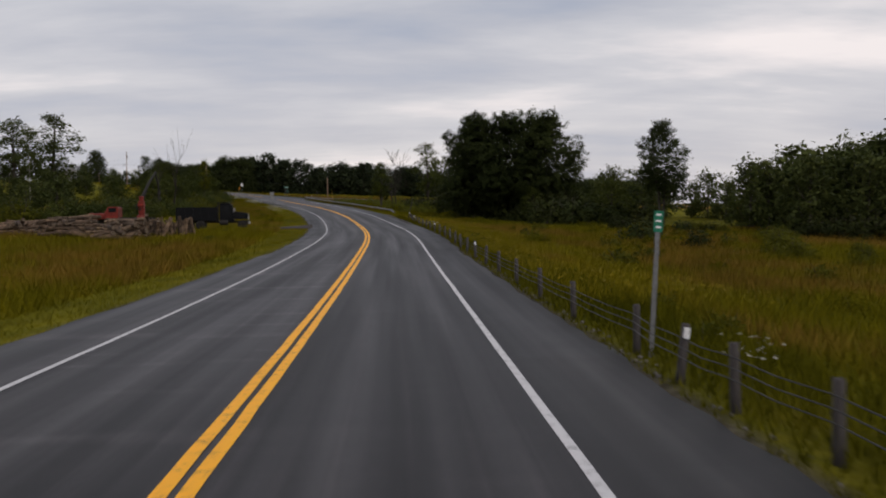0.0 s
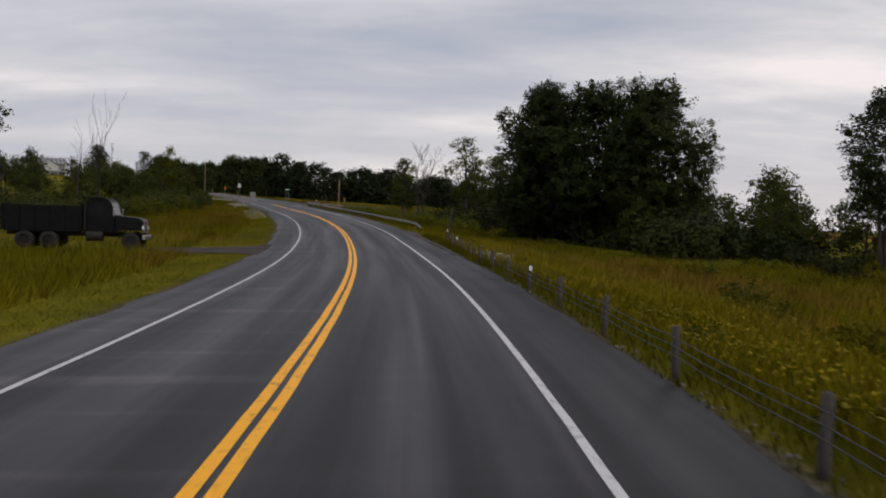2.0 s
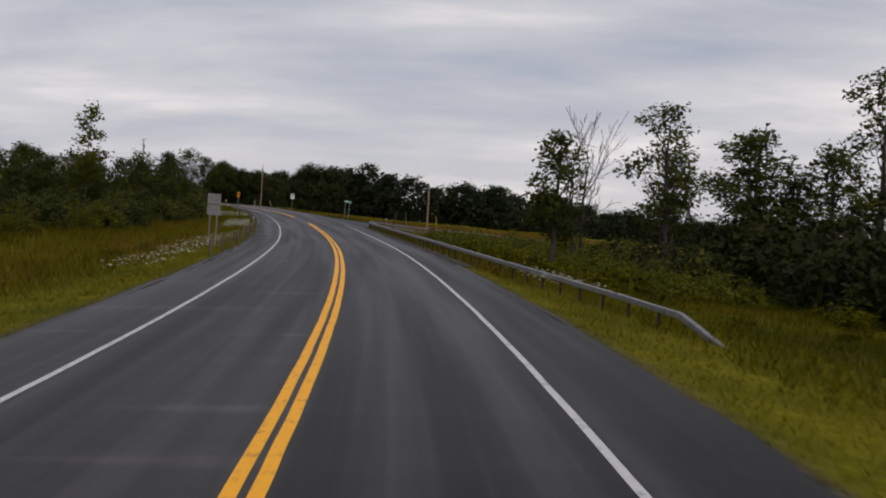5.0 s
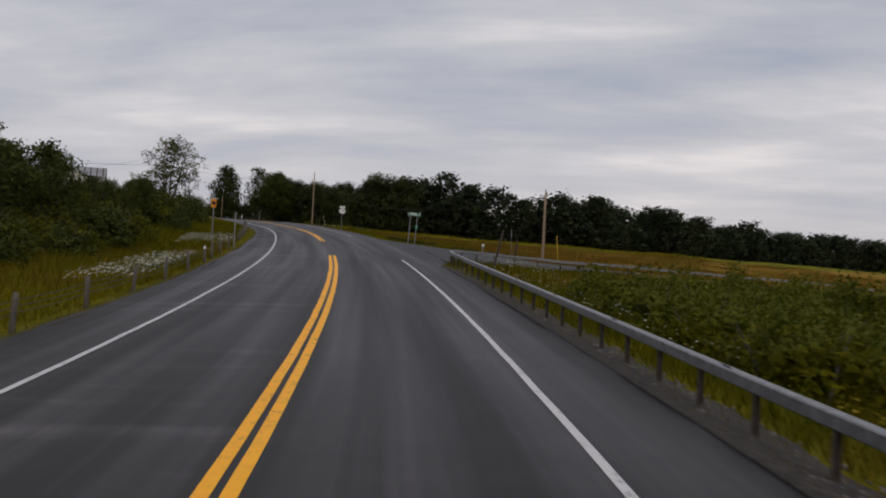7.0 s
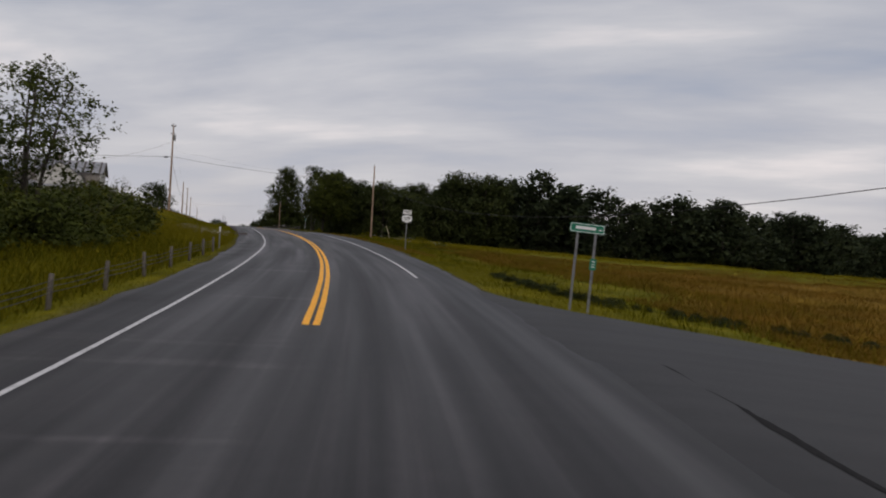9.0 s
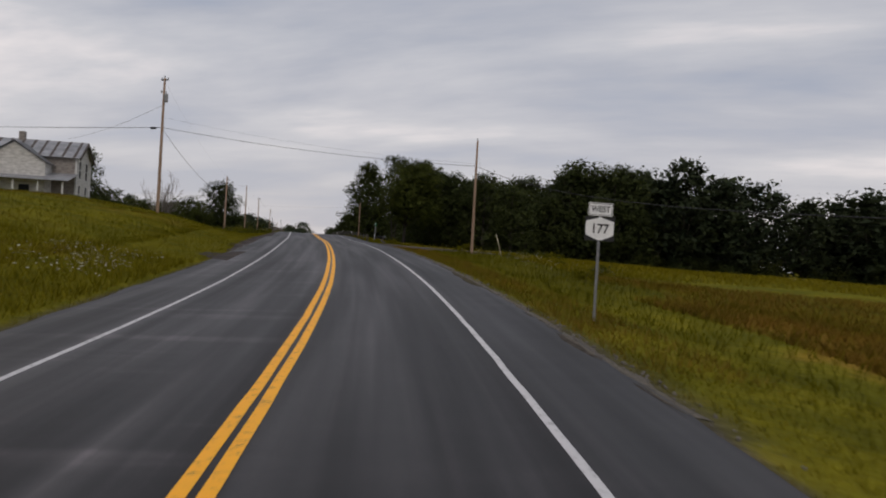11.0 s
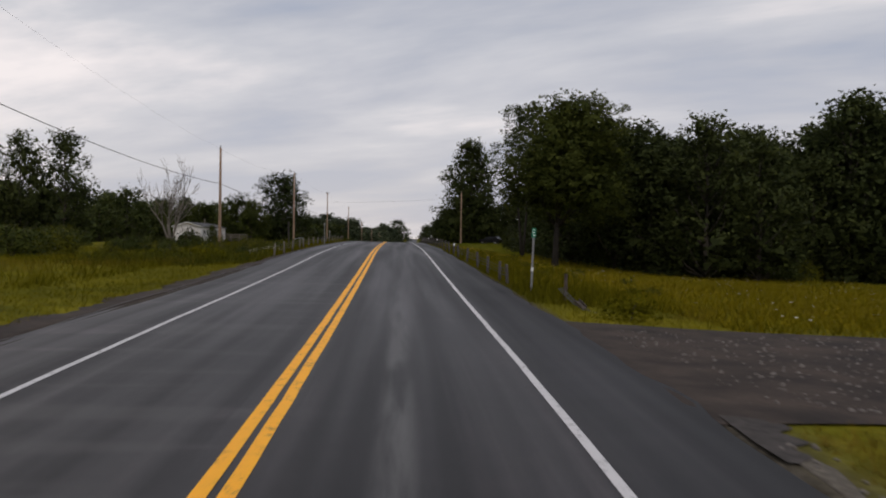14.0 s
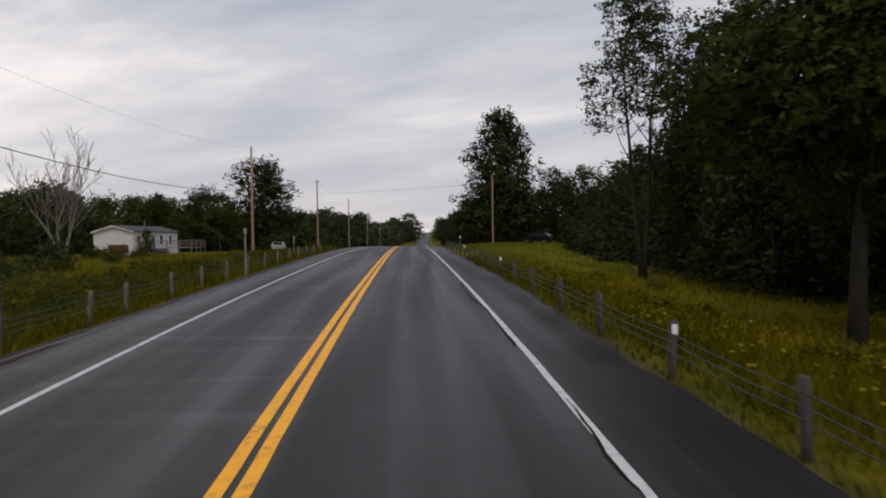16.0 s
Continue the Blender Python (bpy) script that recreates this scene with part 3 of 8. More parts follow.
def side_offset(s, d, table):
    ks = np.array([r[0] for r in table], dtype=float)
    cols = np.array([r[1] for r in table], dtype=float)
    x = np.concatenate([[EDGE - 0.1], SIDE])
    s = np.clip(s, ks[0], ks[-1])
    i = np.clip(np.searchsorted(ks, s, side="right") - 1, 0, len(ks) - 2)
    u = (s - ks[i]) / (ks[i + 1] - ks[i])
    u = u * u * (3 - 2 * u)
    col = cols[i] * (1 - u)[..., None] + cols[i + 1] * u[..., None]
    col = np.concatenate([np.zeros(col.shape[:-1] + (1,)), col], -1)
    d = np.clip(d, x[0], x[-1])
    j = np.clip(np.searchsorted(x, d, side="right") - 1, 0, len(x) - 2)
    w = (d - x[j]) / (x[j + 1] - x[j])
    a = np.take_along_axis(col, j[..., None], -1)[..., 0]
    b = np.take_along_axis(col, (j + 1)[..., None], -1)[..., 0]
    return a * (1 - w) + b * w


def wave(x, y):
    """Gentle unevenness of the open ground."""
    return (0.5 * np.sin(x * 0.31 + 1.3 * np.sin(y * 0.17)) + 0.5 * np.sin(y * 0.27 + 0.9 * np.sin(x * 0.23 + 2)) + 0.35 * np.sin(0.9 * x + 0.7 * y) * np.sin(0.8 * y - 0.5 * x))


def place(s, d, up=0.0):
    """World points of the ground at station s, d metres right of the centre line."""
    s, d = np.broadcast_arrays(np.asarray(s, dtype=float), np.asarray(d, dtype=float))
    c, h, f = on_line(s)
    near = np.clip(d, -200, 200)
    far = d - near
    h0 = radians(14)
    x = c[..., 0] + near * np.cos(h) + far * math.cos(h0)
    y = c[..., 1] + near * np.sin(h) + far * math.sin(h0)
    tilt = f * np.clip(d, -EDGE, EDGE) * np.clip(1.4 - np.abs(d) / 40, 0, 1)
    off = np.where(d > 0, side_offset(s, np.abs(d), RIGHT_PROFILE), side_offset(s, np.abs(d), LEFT_PROFILE))
    rough = np.clip((np.abs(d) - 6) / 10, 0, 1) * 0.10 + np.clip((np.abs(d) - 25) / 60, 0, 1) * 0.25
    z = c[..., 2] + tilt + off + rough * wave(x, y) + up
    return np.stack([x, y, z], -1)


def spot(s, d, up=0.0, turn=0.0, tilt=0.0, lean=0.0):
    """A pose on the ground there, facing along the road (y ahead, x right), turned by degrees."""
    p = place(s, d)
    _, h, _ = on_line(s)
    return Matrix.Translation(Vector(p.tolist()) + Vector((0, 0, up))) @ pose(0, 0, 0, tilt, lean, math.degrees(float(h)) + turn)


# ---- ground ----
EDGE_RIGHT = ((-30, 5.3), (34, 5.25), (80, 5.5), (97, 5.75), (107, 5.6), (113, 5.3), (124, 5.5), (150, 5.3), (250, 5.3), (275, 5.5), (285, 5.1), (300, 5.4), (310, 5.5), (323, 5.25), (360, 5.4), (370, 5.25), (382, 5.06), (440, 5.06), (500, 5.3))
EDGE_LEFT = ((-30, 5.4), (30, 5.4), (42, 5.1), (80, 5.3), (110, 5.55), (200, 5.55), (215, 5.15), (240, 4.95), (265, 5.4), (283, 5.75), (335, 5.75), (370, 5.65), (387, 5.2), (396, 5.0), (440, 5.0), (500, 5.3))


def pavement_edge(s, d):
    """How far the asphalt reaches on the side of d."""
    return np.where(d > 0, np.interp(s, *zip(*EDGE_RIGHT)), np.interp(s, *zip(*EDGE_LEFT)))


def build_ground():
    s = np.concatenate([[-2500, -1200, -500, -200], np.arange(-80, 440, 2.0), np.arange(440, 700, 6.0), np.arange(700, 1500, 40.0), [1500, 1900, 2500, 3400]])
    half = np.array([4.4, 5.1, 5.35, 5.7, 6.1, 6.6, 7.2, 8, 9, 10, 11.5, 13, 15, 17, 19.5, 22, 26, 30, 36, 43, 52, 64, 80, 100, 120, 150, 200, 330, 600, 1100, 2200])
    d = np.concatenate([-half[::-1], [-2.5, 0, 2.5], half])
    S, D = np.meshgrid(s, d, indexing="ij")
    P = place(S, D)
    P[..., 2] -= np.where(np.abs(D) < 5.3, 0.10, 0.02)
    ns, nd = S.shape
    i, j = np.meshgrid(np.arange(ns - 1), np.arange(nd - 1), indexing="ij")
    a = (i * nd + j).ravel()
    faces = np.stack([a, a + 1, a + nd + 1, a + nd], 1)
    me = array_mesh("ground", P.reshape(-1, 3), faces, M_GROUND, smooth=True)
    # kinds of growth: x dry hay, y bare earth
    dry = np.zeros_like(S)
    dry += np.clip((D - 13 - 2.5 * np.sin(S * 0.13) - 1.5 * np.sin(S * 0.41)) / 5, 0, 1) * np.clip((S - 218) / 12, 0, 1) * np.clip((302 - S) / 26, 0, 1)
    dry += 0.55 * np.clip((D - 11) / 5, 0, 1) * np.clip((95 - S) / 25, 0, 1)
    dry += 0.5 * np.clip((-D - 8) / 4, 0, 1) * np.clip((70 - S) / 20, 0, 1)
    dry += 0.3 * np.clip((-D - 9) / 5, 0, 1) * np.clip((S - 135) / 15, 0, 1) * np.clip((190 - S) / 20, 0, 1)
    dry += 0.25 * np.clip((np.abs(D) - 120) / 60, 0, 1)
    bare = np.clip(1 - (np.abs(D) - pavement_edge(S, D)) / np.where((D > 0) & (S > 262) & (S < 340), 1.0, 0.35), 0, 1) * (np.abs(D) > 4.9)
    # rank weeds, painted dark partly for shade: beside the rails and in hollows of the right-hand meadow
    hollow = 0.5 + 0.5 * np.sin(S * 0.16 + 1.7 * np.sin(D * 0.21)) * np.sin(D * 0.33 + 0.8 * np.sin(S * 0.12))
    rank = np.clip((D - 5.6) / 1.5, 0, 1) * (np.clip((112 - S) / 10, 0, 1) * (0.10 + 0.7 * hollow) + np.clip((S - 125) / 10, 0, 1) * np.clip((205 - S) / 6, 0, 1) * 0.15 + np.clip((S - 350) / 8, 0, 1) * np.clip((436 - S) / 10, 0, 1) * np.clip((11 - D) / 3, 0, 1) * (0.3 + 0.4 * hollow))
    rank += np.clip((D - 8.5) / 3, 0, 1) * np.clip((22 - D) / 4, 0, 1) * np.clip((S - 286) / 16, 0, 1) * np.clip((352 - S) / 10, 0, 1) * (0.35 + 0.5 * hollow)
    rank += np.clip((D - 7.5) / 3, 0, 1) * np.clip((S - 102) / 6, 0, 1) * np.clip((146 - S) / 8, 0, 1) * (0.4 + 0.4 * hollow)
    rank += 0.25 * np.clip((-D - 6) / 3, 0, 1) * np.clip((S - 360) / 20, 0, 1) * hollow
    by_rail = np.clip((112 - S) / 6, 0, 1) + np.clip((S - 352) / 6, 0, 1) * np.clip((440 - S) / 8, 0, 1)
    rank += (D > 0) * np.clip((8.2 - np.abs(D)) / 1.6, 0, 1) * by_rail * 0.7
    rank += (D < 0) * np.clip((7.6 - np.abs(D)) / 1.4, 0, 1) * (np.clip((S - 374) / 6, 0, 1) * np.clip((460 - S) / 8, 0, 1) * 0.5)
    rank = np.clip(rank, 0, 1)
    za = me.attributes.new("zone", "FLOAT_VECTOR", "POINT")
    za.data.foreach_set("vector", np.stack([np.clip(dry, 0, 1), bare, rank], -1).reshape(-1).astype(np.float32))
    ob = new("ground", me)
    tagged(ob, "uneven grassy meadow ground beside the road", "ground", kind="structure")


def lane_attr(me, lane):
    a = me.attributes.new("lane", "FLOAT_VECTOR", "POINT")
    a.data.foreach_set("vector", np.asarray(lane, dtype=np.float32).ravel())


def strip(name, s, d, mat, lift, label, category, kind="structure", skirt=0.0, lane=True):
    """A surface laid along stations s (1D) and offsets d (len(s) x k)."""
    S = np.repeat(np.asarray(s, float)[:, None], d.shape[1], 1)
    P = place(S, d, lift)
    if skirt:
        lo = P[:, [0, -1]].copy()
        lo[..., 2] -= skirt
        P = np.concatenate([lo[:, :1], P, lo[:, 1:]], 1)
        d = np.concatenate([d[:, :1], d, d[:, -1:]], 1)
        S = np.concatenate([S[:, :1], S, S[:, -1:]], 1)
    n, k = P.shape[:2]
    i, j = np.meshgrid(np.arange(n - 1), np.arange(k - 1), indexing="ij")
    a = (i * k + j).ravel()
    me = array_mesh(name, P.reshape(-1, 3), np.stack([a, a + 1, a + k + 1, a + k], 1), mat, smooth=False)
    if lane:
        lane_attr(me, np.stack([d, S, np.zeros_like(d)], -1))
    ob = new(name, me)
    return tagged(ob, label, category, kind=kind) if label else ob


def build_road():
    s = np.concatenate([np.arange(-80, 460, 1.0), np.arange(460, 760, 5.0), np.arange(760, 1490, 30.0)])
    rng = np.random.default_rng(3)
    wob = np.convolve(rng.normal(0, 0.16, len(s) + 6), np.ones(3) / 3, "same")[3:-3]
    wob2 = np.convolve(rng.normal(0, 0.16, len(s) + 6), np.ones(3) / 3, "same")[3:-3]
    base = np.array([-5.3, -LANE, -1.8, 0, 1.8, LANE, 5.3])
    d = np.repeat(base[None], len(s), 0)
    d[:, 0] = -pavement_edge(s, -1.0) + np.clip(wob, -0.12, 0.12)
    d[:, -1] = pavement_edge(s, 1.0) + np.clip(wob2, -0.12, 0.12)
    strip("road", s, d, M_ASPHALT, 0.0, "worn dark grey asphalt road with pale streaks", "road", skirt=0.14)


def line_pieces(name, d0, width, spans, mat, label, drift=()):
    """Painted lines; drift: (station, offset) by which the painter strayed."""
    for a, b in spans:
        s = np.arange(a, b + 0.01, 1.0) if b < 500 else np.concatenate([np.arange(a, 460, 1.0), np.arange(460, b, 5.0)])
        rng = np.random.default_rng(int(a * 10 + d0 * 100) % 9999 + 7)
        jit = rng.normal(0, 0.004, (len(s), 1))
        d = np.array([[d0 - width / 2, d0 + width / 2]]) + jit
        if drift:
            d = d + np.interp(s, *zip(*drift))[:, None]
        strip(name, s, d, mat, 0.006, label, "road marking", lane=False)


build_ground()
build_road()
for _d in (-0.118, 0.118):
    line_pieces("yellow_centre_line", _d, 0.155, [(-30, 207.8), (224.8, 900)], M_YELLOW, "worn yellow centre line painted on asphalt",
                ((255, 0), (272, 0.05), (285, 0.08), (312, 0.03), (332, 0.05), (356, -0.02), (382, -0.05)))
line_pieces("white_edge_line", -LANE, 0.11, [(-30, 900)], M_WHITE, "worn white edge line painted on asphalt", ((185, 0), (205, 0.09), (230, 0.09), (250, 0.03), (320, 0), (336, 0.08), (380, 0.07), (420, 0)))
line_pieces("white_edge_line", LANE, 0.115, [(-30, 205.8), (240, 900)], M_WHITE, "worn white edge line painted on asphalt", ((150, 0), (172, 0.07), (200, 0.12), (206, 0.12), (240, 0.03), (262, 0)))


def apron(name, near, far, n, mat, lift, label, category, sink=0.0):
    """A paved or bare patch between two edges, each a list of (station, offset)."""
    def along(pts, u):
        pts = np.array(pts, float)
        t = np.concatenate([[0], np.cumsum(np.hypot(*np.diff(pts, axis=0).T))])
        return np.stack([np.interp(u * t[-1], t, pts[:, 0]), np.interp(u * t[-1], t, pts[:, 1])], -1)
    u = np.linspace(0, 1, n)
    A, B = along(near, u), along(far, u)
    v = np.linspace(0, 1, 9)[None, :, None]
    G = A[:, None] * (1 - v) + B[:, None] * v
    P = place(G[..., 0], G[..., 1], 0.0)
    P[..., 2] += -sink - 0.025 + 0.04 * np.clip((np.abs(G[..., 1]) - 4.7) / 0.6, 0, 1) + lift * np.clip((np.abs(G[..., 1]) - 5.3) / 1.5, 0, 1) + 0.45 * np.clip((np.abs(G[..., 1]) - 35) / 60, 0, 1)
    k = 9
    i, j = np.meshgrid(np.arange(n - 1), np.arange(k - 1), indexing="ij")
    a = (i * k + j).ravel()
    me = array_mesh(name, P.reshape(-1, 3), np.stack([a, a + 1, a + k + 1, a + k], 1), mat)
    lane_attr(me, np.stack([G[..., 0] - 180, G[..., 1] * 2.0, np.zeros_like(G[..., 0])], -1))
    return tagged(new(name, me), label, category, kind="structure")


apron("side_road", [(202.2, 4.7), (202.9, 5.85), (205.1, 5.92), (206.5, 6.15), (208.6, 7.1), (211.2, 9.5), (214, 13), (217, 22), (221, 45), (228, 90), (238, 150)],
      [(237, 4.7), (233, 5.9), (230.5, 7.5), (228.5, 11), (225.5, 16), (224, 24), (225.2, 45), (232, 90), (241, 150)], 70, M_ASPHALT_OLD, 0.035,
      "faded asphalt side road joining the main road", "road")
apron("gravel_drive", [(334.4, 4.7), (335, 6.0), (335.4, 8), (336, 12), (336.8, 17)], [(346.6, 4.7), (345.7, 5.8), (345.1, 8), (344.8, 12), (344, 17)], 40, M_DIRT, 0.022,
      "bare dirt field entrance with stones", "driveway", 0.02)
apron("field_entrance", [(86.5, -4.7), (88.2, -6.2), (88.6, -9), (89.5, -14)], [(98.5, -4.7), (96.3, -6.2), (95.6, -9), (95, -14)], 24, M_DIRT, 0.015,
      "short dark dirt field entrance off the road", "driveway")
apron("house_drive", [(296.5, -4.7), (298.2, -5.6), (299.6, -6.2), (300.4, -6.7)], [(307.5, -4.7), (305.6, -5.5), (304.0, -6.1), (303.2, -6.7)], 20, M_DIRT, 0.012,
      "short dark gravel driveway apron in the bank", "driveway")
apron("gravel_patch", [(333, 5.3), (333.8, 5.3), (334.6, 5.35), (335.2, 5.4)], [(333, 5.42), (333.4, 5.75), (333.7, 5.62), (334.1, 6.05), (334.5, 5.85), (334.8, 6.15), (335.2, 6.05)], 40, M_GUTTER, 0.0,
      "grey loose gravel at the corner of the field entrance", "gravel", 0.008)
_s = np.arange(150, 201.1, 0.5)
_w = np.clip((201.5 - _s) / 8, 0.06, 1)
strip("asphalt_gutter", _s, np.stack([np.full(len(_s), 5.15), 5.25 + (0.50 + 0.06 * np.sin(_s * 1.3)) * _w, 5.35 + (0.90 + 0.1 * np.sin(_s * 0.9) + 0.06 * np.sin(_s * 2.7)) * _w], 1), M_GUTTER, 0.010, "dark stony asphalt gutter below the steel rail", "gutter", skirt=0.04)
apron("gravel_patch", [(108.6, 5.46), (110, 5.5), (113, 5.44), (116.9, 5.42)], [(108.6, 5.6), (109.6, 5.75), (110.4, 5.62), (111.3, 6.15), (112.1, 6.5), (112.8, 6.38), (113.3, 6.62), (113.9, 6.2), (114.6, 6.28), (115.2, 5.9), (115.8, 5.95), (116.9, 5.5)], 34, M_GRAVEL_TAN, 0.0,
      "pale tan loose gravel patch at the pavement edge", "gravel", 0.018)
_s = np.arange(264, 334, 0.5)
_w = 5.62 + 0.07 * np.sin(_s * 1.7) + 0.05 * np.sin(_s * 4.1) + 0.04 * np.sin(_s * 9.7)
strip("gravel_edge", _s, np.stack([5.40 + 0.04 * np.sin(_s * 3.1), np.full(len(_s), 5.5), _w + 0.06], 1), M_GRAVEL_TAN, -0.006, "narrow pale gravel edge along the asphalt", "gravel", skirt=0.05)
_s = np.arange(306, 440, 0.5)
_e = -pavement_edge(_s, -1.0)
_w = 0.62 + 0.16 * np.sin(_s * 0.9) + 0.10 * np.sin(_s * 2.3) + 0.07 * np.sin(_s * 5.9)
strip("dirt_edge", _s, np.stack([_e - _w * np.interp(_s, (306, 316, 380, 400), (0.3, 1.2, 1.2, 0.6)), _e - 0.12, _e + 0.16], 1), M_DIRT, -0.004, "ragged bare brown dirt edge along the asphalt", "dirt", skirt=0.05)
_s = np.arange(100, 110, 0.5)
strip("gravel_edge", _s, np.stack([5.40 + 0.04 * np.sin(_s * 3.1), np.full(len(_s), 5.5), 5.64 + 0.06 * np.sin(_s * 2.1) + 0.05 * np.sin(_s * 5.3)], 1), M_GRAVEL_TAN, -0.004, "narrow pale gravel edge along the asphalt", "gravel", skirt=0.05)


def crack(s0, s1, d0, width, seed, lift=0.008, drift=0.0):
    """A dark ragged crack running along the lane."""
    rng = np.random.default_rng(seed)
    s = np.arange(s0, s1, 0.35)
    mid = d0 + drift * (s - s0) / (s1 - s0) + np.cumsum(rng.normal(0, 0.02, len(s)))
    w = width * np.clip(0.5 + np.convolve(rng.normal(0, 0.6, len(s) + 4), np.ones(5) / 5, "valid"), 0.12, 1.3)
    w[0] = w[-1] = 0.004
    strip("crack", s, np.stack([mid - w / 2, mid + w / 2], 1), M_TAR, lift, "dark ragged crack in the worn asphalt", "crack", lane=False)


crack(388, 404, 3.36, 0.075, 11)
crack(376, 384, 3.40, 0.05, 12)
crack(296, 318, 3.30, 0.012, 13)
crack(203.5, 226, 6.05, 0.24, 14, 0.042, 0.75)


# ---- vegetation ----
def foliage_mesh(name, rng, centres, out, size, spread, per, mat, masses=(), inner=0.7, flat=0.5):
    """Leaf sprays scattered round clump centres, over dense inner twigwork in each mass."""
    n = len(centres) * per
    c = np.repeat(centres, per, 0) + rng.normal(0, 1, (n, 3)) * spread * np.array([1, 1, 0.75])
    o = np.repeat(out, per, 0)
    a = rng.normal(0, 1, (n, 3)) * np.array([1, 1, flat])
    a /= np.linalg.norm(a, axis=1, keepdims=True) + 1e-9
    b = np.cross(a, rng.normal(0, 1, (n, 3)))
    b /= np.linalg.norm(b, axis=1, keepdims=True) + 1e-9
    face = np.cross(b, a)
    sgn = np.where((face * o).sum(1) < 0, -1.0, 1.0)[:, None]
    b, face = b * sgn, face * sgn
    L = (size * rng.uniform(0.6, 1.35, n))[:, None]
    W = L * rng.uniform(0.45, 0.8, n)[:, None]
    nrm = o * 0.9 + face * 0.22 + rng.normal(0, 0.10, (n, 3)) + np.array([0, 0, 0.12])
    V = np.stack([c - a * L * 0.5 - b * W * 0.5, c - a * L * 0.3 + b * W * 0.6, c + a * L * 0.6], 1).reshape(-1, 3)
    F = np.arange(n * 3).reshape(n, 3)
    N = np.repeat(nrm, 3, 0)
    vs, fs, ns, at = [V], [F], [N], len(V)
    # broad shaded sprays deep inside each mass
    for x, y, z, q in masses:
        k, q2 = (54, 0.40) if size < 0.35 else (26, 0.66)
        p = np.array([x, y, z]) + rng.normal(0, 0.27, (k, 3)) * q * np.array([1, 1, 0.8])
        tri = p[:, None, :] + np.clip(rng.normal(0, 0.40, (k, 3, 3)), -0.6, 0.6) * q * q2 * inner * np.array([1, 1, 0.8])
        vs.append(tri.reshape(-1, 3))
        fs.append(np.arange(k * 3).reshape(k, 3) + at)
        d = (tri - np.array([x, y, z])).reshape(-1, 3)
        ns.append(d / (np.linalg.norm(d, axis=1, keepdims=True) + 1e-6))
        at += k * 3
    me = array_mesh(name, np.vstack(vs), np.vstack(fs), mat, smooth=True)
    N = np.vstack(ns)
    N = N / (np.linalg.norm(N, axis=1, keepdims=True) + 1e-9)
    me.normals_split_custom_set_from_vertices(N.astype(np.float32))
    return me


def crown_lobes(rng, h, r, base, lobes, lean=0.0, bell=False):
    """Centres and radii of a crown's foliage masses."""
    out = []
    for i in range(lobes):
        u = (i + 0.5) / lobes
        z = base + (h - base) * (0.10 + 0.82 * u)
        w = r * (math.sin(math.pi * min(0.98, 0.24 + 0.70 * u)) ** 0.7) * 0.72
        if bell:
            u = u ** 1.35
            z = base + (h - base) * (0.06 + 0.88 * u)
            w = r * 0.80 * (1 - u) ** 0.5
        a = i * 2.4 + rng.uniform(-0.5, 0.5)
        q = w * rng.uniform(0.35, 1.0)
        rad = r * rng.uniform(0.34, 0.52) * (1 - 0.35 * u)
        out.append((q * math.cos(a) + lean * u * h, q * math.sin(a), min(z, h - rad * 0.8), rad))
    out.append((lean * h, 0, h - r * 0.28, r * 0.28))
    return out


